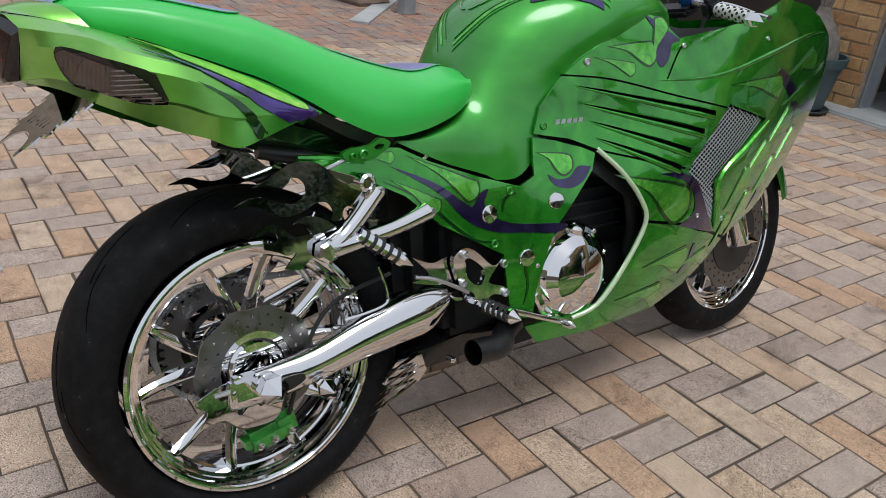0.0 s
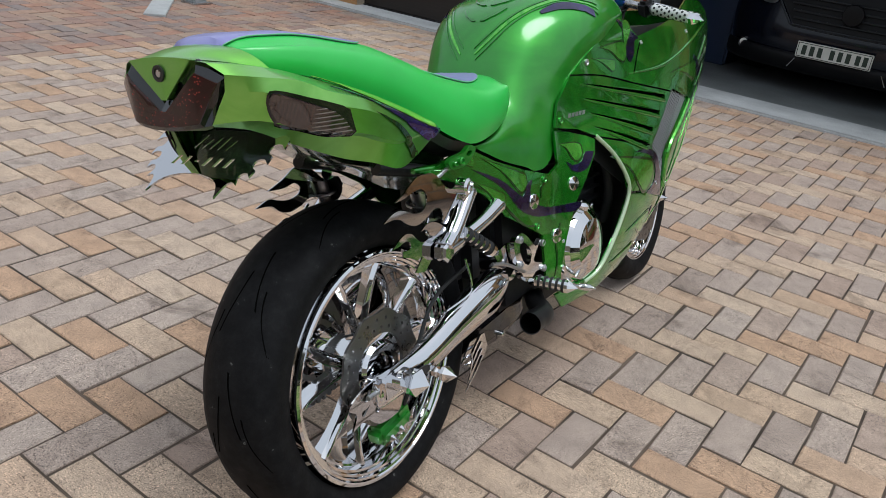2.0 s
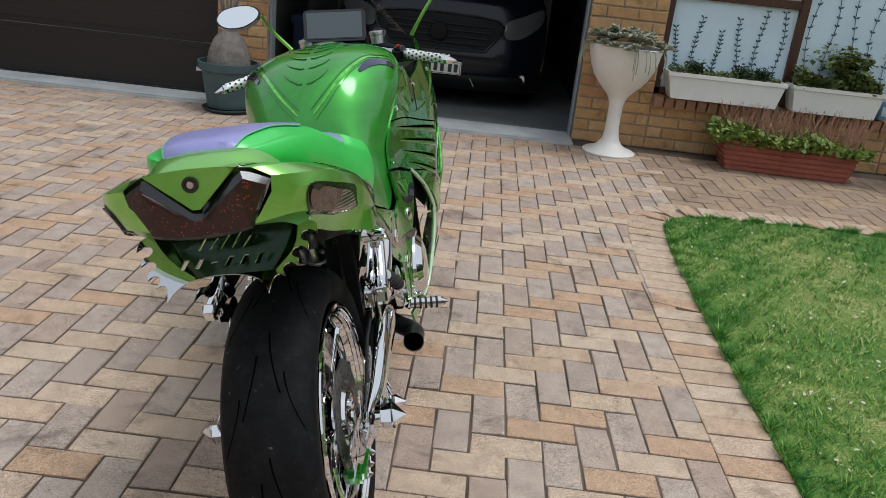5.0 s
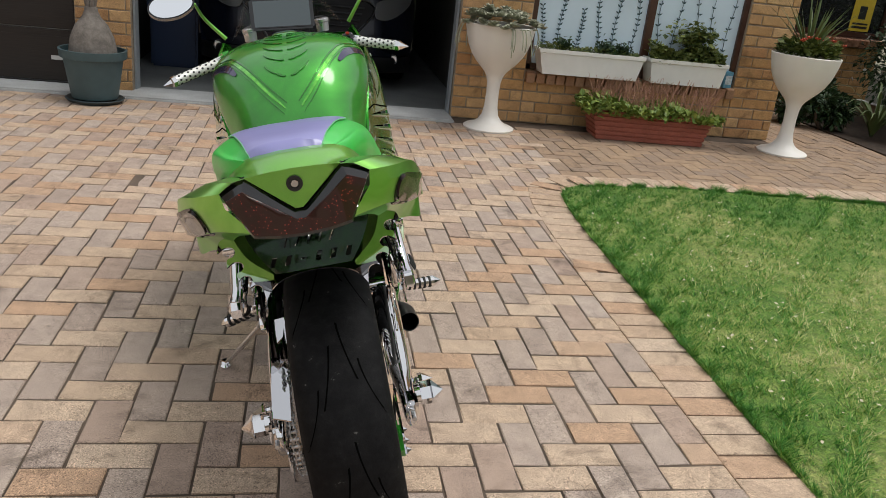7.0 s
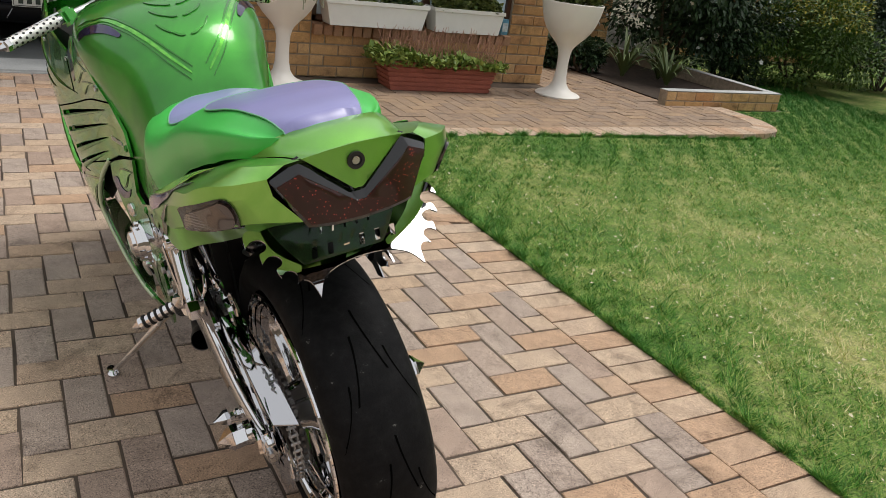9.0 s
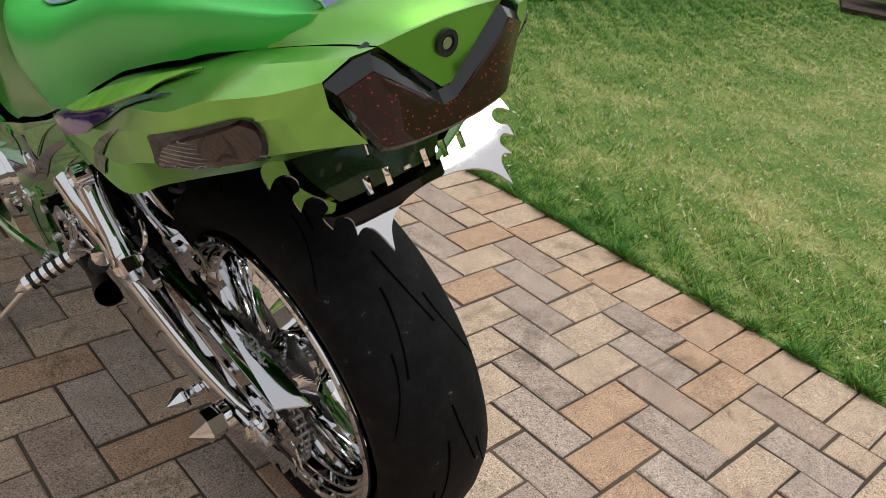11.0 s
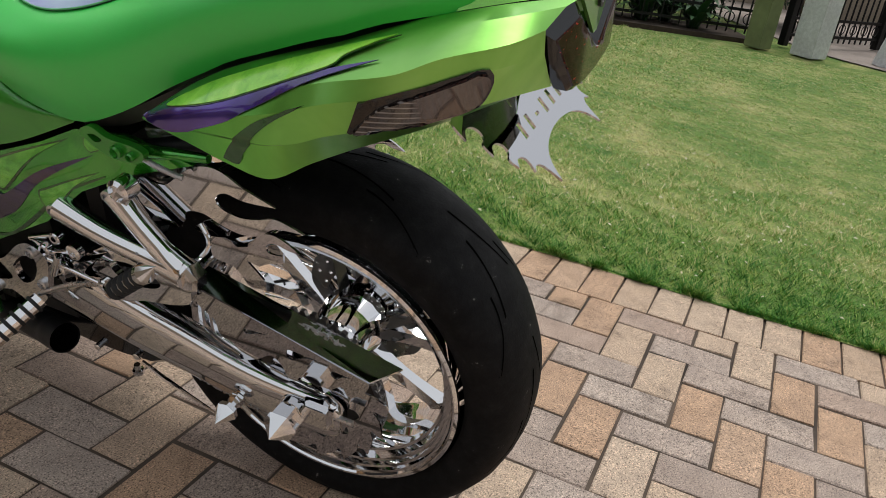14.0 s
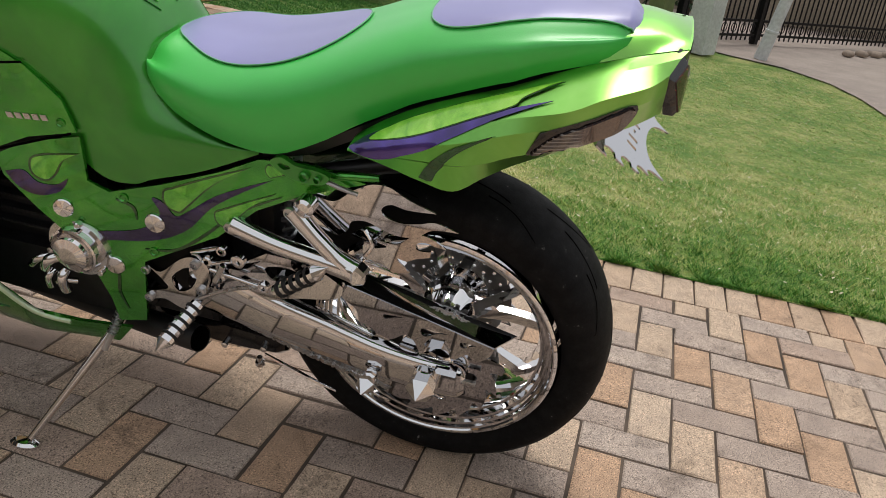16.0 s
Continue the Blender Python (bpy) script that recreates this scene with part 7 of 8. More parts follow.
grille = part("grille", to_mesh("grille", *plate(curl([(-0.48, 0.74), (0.48, 0.74), (0.42, 0.53), (0.30, 0.50), (-0.30, 0.50), (-0.42, 0.53)], 4), 0.02, on_nose(0.0), step=0.08)), mat_trim, van)
for k in range(4):
    z = 0.545 + 0.05 * k
    w = 0.40 + 0.018 * k
    part("grille_slat", to_mesh("grille_slat", *tube([(x, nose_y(x, z) - 0.022, z) for x in np.linspace(-w, w, 9)], 0.009, 8, 1)), Mat("slat_grey", (0.022, 0.023, 0.026), 0.3, 0.5).m if k == 0 else bpy.data.materials["slat_grey"], grille)
part("grille_rim", to_mesh("grille_rim", *tube([(x, nose_y(x, z) - 0.02, z) for x, z in [(p[0], p[1]) for p in curl([(-0.49, 0.75), (0.49, 0.75), (0.43, 0.52), (0.30, 0.49), (-0.30, 0.49), (-0.43, 0.52)], 4)] + [(-0.49, 0.75)]], 0.007, 6, 1)), bpy.data.materials["slat_grey"], grille)
part("badge", to_mesh("badge", *lathe([(0, 0), (0, 0.075), (-0.012, 0.07), (-0.016, 0.05), (-0.016, 0)], 28, "Y")), mat_trim, grille, "plain round badge", m=pose(0, -0.02, 0.63))
bumper = part("bumper", to_mesh("bumper", *loft([[Vector((0.93 * math.sin(a), y + 0.43 * (1 - math.cos(a)) ** 1.15, z)) for a in np.linspace(-1.3, 1.3, 21)] for z, y in ((0.15, 0.10), (0.18, 0.02), (0.24, -0.012), (0.28, -0.012), (0.30, 0.01))], nu=2)), mat_trim, van)
for a, b in ((-0.34, 0.34),):
    part("lip_line", to_mesh("lip_line", *tube([(x, nose_y(x, 0.22) - 0.035, 0.20) for x in np.linspace(-0.75, 0.75, 15)], 0.004, 6, 1)), mat_steel, bumper)
for s in (-1, 1):
    fog = part("fog_lamp", to_mesh("fog_lamp", *lathe([(0.03, 0.0), (0.03, 0.030), (-0.006, 0.040), (-0.010, 0.036), (0.0, 0.026), (0.008, 0.0)], 24, "Y")), mat_chrome, van, "small round fog lamp", m=pose(s * 0.74, nose_y(s * 0.74, 0.285) - 0.03, 0.285, 0, 0, -s * 22))
    part("lamp_glass", to_mesh("lamp_glass", *lathe([(-0.004, 0.0), (-0.003, 0.028), (0.002, 0.030)], 20, "Y")), Mat("lamp_glass", (0.7, 0.72, 0.75), 0.1, 0.4).m, fog)
    part("headlamp", to_mesh("van_headlamp", *plate(curl([(s * 0.56, 0.62), (s * 0.56, 0.74), (s * 0.70, 0.80), (s * 0.86, 0.86), (s * 0.86, 0.74), (s * 0.70, 0.62)], 4), 0.02, on_nose(0.004), step=0.05)), Mat("headlamp_glass", (0.10, 0.105, 0.11), 0.06, 0.3, 1.0).m if s < 0 else bpy.data.materials["headlamp_glass"], van)
    wheel = part("wheel", to_mesh("van_wheel", *lathe([(-0.1, 0.20), (-0.11, 0.30), (-0.08, 0.325), (0.08, 0.325), (0.11, 0.30), (0.1, 0.20)], 32)), mat_tyre, van, m=pose(s * 0.80, 0.95, 0.31))
    part("rod", to_mesh("rod", *tube([(s * 0.30, -0.02, 0.27), (s * 0.34, -0.015, 0.20)], 0.003, 6, 1)), mat_steel, van)
plate_v = part("number_plate", to_mesh("number_plate", *box(0.52, 0.012, 0.113, 0.004), smooth=False), Mat("white_plate", (0.62, 0.62, 0.57), 0.4).mottle(8, 0.06).m, van, "white plate with dark bars", m=pose(-0.04, -0.045, 0.345, 4))
part("plate_edge", to_mesh("plate_edge", *join(span((-0.252, -0.0085, -0.050), (0.252, -0.0065, -0.046)), span((-0.252, -0.0085, 0.046), (0.252, -0.0065, 0.050)), span((-0.252, -0.0085, -0.05), (-0.248, -0.0065, 0.05)), span((0.248, -0.0085, -0.05), (0.252, -0.0065, 0.05))), smooth=False), mat_black, plate_v)
for k, x in enumerate((-0.205, -0.15, -0.095, -0.01, 0.045, 0.10, 0.165, 0.215)):
    part("plate_bar", to_mesh("plate_bar", *span((x - 0.016, -0.0085, -0.034), (x + 0.016, -0.0065, 0.034), 0.0008), smooth=False), Mat("plate_green_black", (0.02, 0.035, 0.025), 0.5).m if k == 0 else bpy.data.materials["plate_green_black"], plate_v)

# things deep in the garage
crate = thing("storage_crate", "blue plastic crate at the garage side", "crate", pose(-2.36, 5.9, 0.018))
part("crate_body", to_mesh("crate_body", *join(span((-0.2, -0.3, 0), (0.2, 0.3, 0.55), 0.02), span((-0.22, -0.32, 0.5), (0.22, 0.32, 0.58), 0.01)), smooth=False), Mat("blue_plastic", (0.008, 0.022, 0.060), 0.5).m, crate)


# ---- plants ----
def leaf_mat(name, dark, light, rough=0.55):
    m = Mat(name, dark, rough)
    col = ramp(m.nt, m.island, [(0.0, dark), (0.6, tuple((a + b) / 2 for a, b in zip(dark, light))), (1.0, light)])
    m.base(col)
    m.b.inputs["Subsurface Weight"].default_value = 0.0
    return m.m


def leaves(name, spots, rng, mat, size, width=0.45, parent=None, label="", droop=0.3, m=None):
    """Many single pointed leaves, two folded quads each: spots are points with an outward way."""
    V, F = [], []
    for p, out in spots:
        l = size * rng.uniform(0.65, 1.3)
        w = l * width * 0.5
        d = (Vector(out) + Vector((rng.gauss(0, 0.5), rng.gauss(0, 0.5), rng.gauss(0, 0.4)))).normalized()
        side = d.cross(Vector((rng.gauss(0, 0.3), rng.gauss(0, 0.3), 1))).normalized()
        nrm = side.cross(d)
        tip = Vector(p) + d * l - Vector((0, 0, droop * l * rng.random()))
        mid = Vector(p) + d * l * 0.5 + nrm * w * 0.25
        k = len(V)
        V += [Vector(p), mid + side * w, tip, mid - side * w, Vector(p) + d * l * 0.5 - nrm * w * 0.1]
        F += [[k, k + 4, k + 2, k + 1], [k, k + 3, k + 2, k + 4]]
    me = bpy.data.meshes.new(name)
    me.from_pydata(V, [], F)
    me.materials.append(mat)
    return part(name, me, mat, parent, label, m)


def lumpy(rng, centre, radii, n, lumps=9, hollow=0.55):
    """Points over a crown made of several clumps, with their outward ways."""
    c, r = Vector(centre), Vector(radii)
    balls = []
    for _ in range(lumps):
        d = Vector((rng.gauss(0, 1), rng.gauss(0, 1), rng.gauss(0, 0.9))).normalized()
        balls.append((c + Vector((d.x * r.x, d.y * r.y, d.z * r.z)) * rng.uniform(0.35, 0.75), rng.uniform(0.35, 0.55)))
    out = []
    while len(out) < n:
        b, s = balls[int(rng.random() * lumps)]
        d = Vector((rng.gauss(0, 1), rng.gauss(0, 1), rng.gauss(0, 1))).normalized()
        k = s * rng.uniform(hollow, 1.0)
        p = b + Vector((d.x * r.x, d.y * r.y, d.z * r.z)) * k
        if p.z > 0.02:
            out.append((p, d))
    return out


rng = random.Random(11)
mat_bark = Mat("bark", (0.085, 0.06, 0.042), 0.9).mottle(30, 0.35).m
mat_leaf_dark = leaf_mat("dark_shrub_leaf", (0.010, 0.030, 0.010), (0.035, 0.080, 0.022))
mat_leaf_hedge = leaf_mat("hedge_leaf", (0.030, 0.085, 0.010), (0.130, 0.210, 0.024))
mat_leaf_gold = leaf_mat("golden_leaf", (0.16, 0.19, 0.014), (0.48, 0.40, 0.04))
mat_leaf_succulent = leaf_mat("succulent_leaf", (0.20, 0.22, 0.15), (0.48, 0.48, 0.36))
mat_leaf_geranium = leaf_mat("geranium_leaf", (0.045, 0.080, 0.016), (0.20, 0.23, 0.060))
mat_leaf_lily = leaf_mat("strap_leaf", (0.020, 0.055, 0.012), (0.16, 0.20, 0.07))
mat_leaf_broad = leaf_mat("broad_leaf", (0.012, 0.045, 0.014), (0.045, 0.11, 0.035), 0.35)
mat_petal_white = Mat("white_petal", (0.72, 0.72, 0.70), 0.6).m
mat_petal_red = Mat("coral_petal", (0.62, 0.10, 0.06), 0.6).m


def shrub(name, label, base, centre, radii, n, size, mat, lumps=10, flowers=0, gold=None, trunks=4):
    ob = thing(name, label, "shrub", pose(*base))
    c = Vector(centre)
    for k in range(trunks):
        a = 2 * math.pi * k / trunks + 0.4
        tip = c + Vector((radii[0] * 0.5 * math.cos(a), radii[1] * 0.5 * math.sin(a), radii[2] * 0.2))
        part("branch", to_mesh("branch", *tube([(0.05 * math.cos(a), 0.05 * math.sin(a), 0), tuple(tip * 0.5 + Vector((rng.gauss(0, 0.05), rng.gauss(0, 0.05), 0))), tuple(tip)], [0.025, 0.016, 0.005], 7, 4)), mat_bark, ob)
    spots = lumpy(rng, centre, radii, n, lumps)
    leaves("crown", spots, rng, mat, size, 0.55, ob)
    if gold:
        tagged(leaves("golden_foliage", [(p + d * size * 0.4, d) for p, d in spots if p.z > gold and rng.random() < 0.55], rng, mat_leaf_gold, size, 0.55, ob), kind="stuff")
    for k in range(flowers):
        p, d = spots[int(rng.random() * len(spots))]
        bits = []
        for j in range(5):
            m = Matrix.Translation(p + d * 0.05) @ d.to_track_quat("Z", "Y").to_matrix().to_4x4() @ pose(0, 0, 0, 0, 0, 72 * j) @ pose(0, 0, 0, 25)
            bits.append(moved(leaf_shape(0.034, 0.018), m))
        part("flower", to_mesh("flower", *join(*bits), smooth=False), mat_petal_white, ob)
    return ob


# ---- flower bed ----
bed_kerb = thing("bed_kerb", "low brick kerb round the flower bed", "kerb", pose(4.06, 3.66, -0.04), kind="structure")
part("mortar", to_mesh("mortar", *join(span((-0.50, 0.006, 0), (0.98, 0.10, 0.17)), span((0.88, 0.1, 0), (0.974, 2.8, 0.17))), smooth=False), mat_mortar, bed_kerb)
for r in range(2):
    x = -0.616 if r else -0.5
    while x < 0.98:
        a, b = max(-0.5, x), min(0.98, x + BRICK_L)
        x += BRICK_L
        if b - a > 0.03:
            part("brick", brick_mesh(b - a - 0.01, mat_brick), None, bed_kerb, m=pose((a + b) / 2, 0, (r + 0.5) * COURSE, 90))
    for k in range(12):
        part("brick", brick_mesh(BRICK_L - 0.01, mat_brick), None, bed_kerb, m=pose(0.98, 0.12 + (k + 0.5 * r) * BRICK_L, (r + 0.5) * COURSE, 90, 0, 90))
part("coping", to_mesh("coping", *join(span((-0.50, 0.0, 0.17), (0.985, 0.105, 0.176), 0.002), span((0.875, 0.105, 0.17), (0.985, 2.8, 0.176), 0.002)), smooth=False), mat_concrete, bed_kerb)
tagged(part("soil", to_mesh("soil", *span((3.67, 3.76, -0.06), (5.05, 6.6, 0.012)), smooth=False), mat_soil), "dark bare soil in the flower bed", "soil", kind="structure")
shrub("shrub", "dark leafy shrub with white flowers in the brick bed", (5.02, 5.3, 0.05), (0.0, 0.0, 0.95), (0.88, 0.95, 1.0), 17000, 0.065, mat_leaf_dark, 22, 240)
shrub("shrub", "dense dark shrub beside the flower bed", (5.9, 5.3, -0.03), (0.0, 0, 0.6), (0.7, 0.75, 0.72), 9000, 0.058, mat_leaf_dark, 10, 5)
shrub("shrub", "clipped green hedge with golden tips", (6.7, 4.9, -0.03), (0.0, 0, 0.58), (0.95, 0.85, 0.68), 22000, 0.046, mat_leaf_hedge, 14, 0, 0.75)
shrub("shrub", "shaded dark green shrub by the far wall", (8.4, 4.9, -0.03), (0, 0, 0.8), (0.9, 0.9, 0.85), 9000, 0.07, mat_leaf_dark, 12, 6)


def strap_plant(name, label, base, n, length, width, mat, rise=0.7, group=""):
    ob = thing(name, label, "plant", pose(*base), group)
    for k in range(n):
        a = 2 * math.pi * k / n + rng.gauss(0, 0.2)
        l = length * rng.uniform(0.7, 1.15)
        up = rise * rng.uniform(0.6, 1.25)
        rows = []
        for j in range(6):
            t = j / 5
            r = l * t * (0.55 + 0.25 * t)
            z = l * (up * math.sin(t * 2.2) * 0.75)
            c = Vector((r * math.cos(a), r * math.sin(a), max(z, 0.005)))
            s = Vector((-math.sin(a), math.cos(a), 0)) * width * (1 - t) ** 0.6 * 0.5
            rows.append([c - s, c - Vector((0, 0, width * 0.12 * (1 - t))), c + s])
        part("blade", to_mesh("blade", *loft(rows)), mat, ob)
    return ob


for x, y, n, l in ((4.00, 4.80, 34, 0.60), (4.24, 4.40, 32, 0.56), (4.42, 4.72, 30, 0.52)):
    strap_plant("strap_plant", "arching pale-edged strap-leaved plant at the edge of the bed", (x, y, 0.03), n, l, 0.034, mat_leaf_lily, 0.8, "strap plants at the bed")
for x, y in ((3.55, 5.35), (3.85, 5.6), (3.3, 5.75), (3.75, 5.15)):
    shrub("low_shrub", "low dark feathery plant against the wall", (x, y, 0.0), (0, 0, 0.22), (0.26, 0.26, 0.22), 700, 0.07, mat_leaf_dark, 6, 0, None, 2)

# ---- pots and planters ----
mat_leaf_lime = leaf_mat("yellow_green_leaf", (0.10, 0.17, 0.025), (0.30, 0.36, 0.07))
mat_urn = Mat("white_fibreglass", (0.78, 0.75, 0.70), 0.45).mottle(2.2, 0.05).m
mat_terracotta = Mat("red_planter", (0.34, 0.10, 0.065), 0.7).mottle(8, 0.15, fine=60).m
mat_box_white = Mat("white_planter", (0.78, 0.77, 0.74), 0.5).mottle(4, 0.06).m
URN = [(0.0, 0.0), (0.0, 0.185), (0.012, 0.188), (0.022, 0.175), (0.040, 0.120), (0.065, 0.085), (0.10, 0.062), (0.16, 0.050), (0.26, 0.046), (0.34, 0.050), (0.38, 0.060), (0.41, 0.078), (0.44, 0.106), (0.48, 0.145), (0.53, 0.183), (0.59, 0.213), (0.67, 0.236), (0.745, 0.250), (0.750, 0.246), (0.745, 0.238), (0.70, 0.232), (0.70, 0.0)]


def urn(base, label, spin, k=1.04):
    ob = thing("urn_planter", label, "planter", pose(*base, 0, 0, spin), "white goblet planters")
    part("goblet", to_mesh("goblet", *lathe([(z * k, r * k) for z, r in URN], 56, "Z")), mat_urn, ob)
    part("earth", to_mesh("earth", *lathe([(0.725, 0.0), (0.735, 0.240)], 32, "Z")), mat_soil, ob)
    return ob


urn_a = urn((0.185, 4.11, 0.0), "tall white goblet planter filled with grey-green succulents", 0)
for k in range(80):
    a, r = rng.uniform(0, 6.283), 0.315 * math.sqrt(rng.random())
    c = Vector((r * math.cos(a), r * math.sin(a), 0.80 + 0.06 * (1 - (r / 0.315) ** 2) + rng.gauss(0, 0.012) - (0.03 if r > 0.25 else 0)))
    size = rng.uniform(0.045, 0.075)
    petals = []
    for ring_k, (count, tip) in enumerate(((6, 70), (8, 45), (10, 20))):
        for q in range(count):
            petals.append(moved(leaf_shape(size * (0.55 + 0.22 * ring_k), size * 0.30), pose(*c, rng.gauss(0, 9), rng.gauss(0, 9), 360 * q / count + 17 * ring_k) @ pose(0, 0, 0, tip)))
    part("rosette", to_mesh("rosette", *join(*petals), smooth=False), mat_leaf_succulent, urn_a)
for k in range(14):
    a = rng.uniform(0, 6.28)
    p0 = Vector((0.24 * math.cos(a), 0.24 * math.sin(a), 0.76))
    out = Vector((math.cos(a), math.sin(a), 0))
    tr = part("trailer", to_mesh("trailer", *tube([p0, p0 + out * 0.05 + Vector((0, 0, 0.01)), p0 + out * 0.08 - Vector((0, 0, 0.08)), p0 + out * (0.075 + rng.gauss(0, 0.01)) - Vector((0, 0, rng.uniform(0.1, 0.2)))], 0.004, 6, 4)), mat_leaf_succulent, urn_a)
urn_b = urn((2.60, 3.98, 0.0), "tall white goblet planter with coral flowers and a spiky plant", 40)
for k in range(42):
    a = rng.uniform(0, 6.28)
    l = rng.uniform(0.35, 0.55)
    lean = rng.uniform(0.15, 0.85)
    rows = []
    for j in range(5):
        t = j / 4
        c = Vector((math.cos(a) * l * lean * t, math.sin(a) * l * lean * t, 0.76 + l * t * (1 - 0.35 * lean * t)))
        s = Vector((-math.sin(a), math.cos(a), 0)) * 0.011 * (1 - t) ** 0.5
        rows.append([c - s, c + s])
    part("blade", to_mesh("blade", *loft(rows)), mat_leaf_lily, urn_b)
spots = [(Vector((0.22 * math.sqrt(rng.random()) * math.cos(a), 0.22 * math.sqrt(rng.random()) * math.sin(a), 0.79 + rng.gauss(0.03, 0.03))), Vector((math.cos(a), math.sin(a), 0.6))) for a in [rng.uniform(0, 6.28) for _ in range(1000)]]
leaves("foliage", spots, rng, mat_leaf_geranium, 0.05, 0.8, urn_b, "round green leaves", 0.2)
for k in range(10):
    a, r = rng.uniform(3.0, 6.0), rng.uniform(0.12, 0.25)
    part("flower", to_mesh("flower", *join(*[moved(leaf_shape(0.032, 0.018), pose(r * math.cos(a), r * math.sin(a), 0.88 + 0.03 * math.sin(k), 0, 0, 60 * j) @ pose(0, 0, 0, 40)) for j in range(6)]), smooth=False), mat_petal_red, urn_b, "coral flower")


def trough(name, label, base, lx, ly, h, mat, taper=0.9, ribs=0, spin=0.0):
    ob = thing(name, label, "planter", pose(*base, 0, 0, spin))
    b, t = (lx * taper / 2, ly * taper / 2), (lx / 2, ly / 2)
    ring = lambda sx, sy, z: [Vector((-sx, -sy, z)), Vector((sx, -sy, z)), Vector((sx, sy, z)), Vector((-sx, sy, z))]  # noqa: E731
    wall = 0.014
    rows = [ring(b[0], b[1], 0)]
    if ribs:
        for k in range(ribs):
            for f, e in ((0.06, 0.0), (0.14, 0.008), (0.80, 0.008), (0.88, 0.0)):
                u = (k + f) / ribs
                rows.append(ring(b[0] + (t[0] - b[0]) * u + e, b[1] + (t[1] - b[1]) * u + e, h * u))
    else:
        rows.append(ring(t[0] - 0.004, t[1] - 0.004, h * 0.84))
        rows.append(ring(t[0] + 0.006, t[1] + 0.006, h * 0.86))
    rows += [ring(t[0] + 0.006, t[1] + 0.006, h), ring(t[0] - wall, t[1] - wall, h), ring(t[0] - wall, t[1] - wall, h - 0.03)]
    v, f = loft(rows, closed=True)
    f.append([0, 1, 2, 3])
    f.append([len(v) - 4 + k for k in range(4)])
    part("trough", to_mesh("trough", v, f, smooth=False), mat, ob)
    return ob


def bushy(ob, lx, ly, z, n, size, mat, height, name="foliage", label=""):
    spots = []
    for _ in range(n):
        x, y = rng.uniform(-lx / 2, lx / 2), rng.uniform(-ly / 2, ly / 2)
        hgt = height * (0.55 + 0.45 * math.sin(7 * x + 1.3) * math.sin(5 * x)) * rng.random()
        spots.append((Vector((x, y, z + hgt)), Vector((rng.gauss(0, 0.6), rng.gauss(-0.2, 0.6), 0.6)).normalized()))
    leaves(name, spots, rng, mat, size, 0.75, ob, label, 0.3)


box_a = trough("window_box", "long white planter box of low succulents on the sill", (0.985, WALL_Y - 0.065, 0.425), 0.86, 0.19, 0.19, mat_box_white)
bushy(box_a, 0.80, 0.13, 0.17, 420, 0.035, mat_leaf_geranium, 0.06)
for x in (-0.22, 0.12, 0.27):
    spots = [(Vector((x + rng.gauss(0, 0.035), rng.gauss(0, 0.03), 0.18 + abs(rng.gauss(0.03, 0.03)))), Vector((rng.gauss(0, 1), rng.gauss(0, 1), 0.8)).normalized()) for _ in range(160)]
    tagged(leaves("rosette", spots, rng, mat_leaf_dark, 0.04, 0.6, box_a), kind="stuff")
box_b = trough("window_box", "white planter box of bushy geraniums on the sill", (1.80, WALL_Y - 0.065, 0.425), 0.66, 0.19, 0.19, mat_box_white)
bushy(box_b, 0.62, 0.16, 0.16, 1300, 0.05, mat_leaf_geranium, 0.17)
spots = [(Vector((0.05 + rng.gauss(0, 0.09), rng.gauss(0, 0.04), 0.30 + rng.gauss(0.06, 0.05))), Vector((rng.gauss(0, 1), rng.gauss(0, 1), 0.5)).normalized()) for _ in range(420)]
tagged(leaves("tall_clump", spots, rng, mat_leaf_geranium, 0.05, 0.8, box_b), kind="stuff")
carton = thing("carton", "small blue and white carton on the sill", "carton", pose(2.19, WALL_Y - 0.05, 0.425, 0, 0, 12))
part("carton_body", to_mesh("carton_body", *box(0.085, 0.07, 0.13, 0.004, (0, 0, 0.065)), smooth=False), Mat("blue_carton", (0.09, 0.24, 0.34), 0.5).mottle(30, 0.3).m, carton)
part("carton_label", to_mesh("carton_label", *span((-0.03, -0.0385, 0.03), (0.03, -0.0355, 0.10)), smooth=False), Mat("carton_label", (0.45, 0.52, 0.55), 0.5).mottle(60, 0.3).m, carton)
red_box = trough("planter_trough", "ribbed terracotta-red trough with trailing green plants", (1.455, 4.10, 0.002), 0.96, 0.28, 0.225, mat_terracotta, 0.88, 6, -3)
bushy(red_box, 1.10, 0.42, 0.185, 2600, 0.055, mat_leaf_lime, 0.13)
stalks = []
for k in range(280):
    x, y = rng.uniform(-0.48, 0.5), rng.uniform(-0.12, 0.12)
    l = rng.uniform(0.10, 0.24)
    dx = rng.gauss(0.02, 0.06)
    stalks.append(tube([(x, y, 0.24), (x + dx * 0.5, y, 0.24 + l * 0.6), (x + dx, y + rng.gauss(0, 0.03), 0.24 + l)], 0.0019, 3, 1))
tagged(part("stalks", to_mesh("stalks", *join(*stalks), smooth=False), Mat("pink_stalk", (0.42, 0.22, 0.15), 0.7).mottle(20, 0.3).m, red_box), "thin reddish flower stalks", kind="stuff")

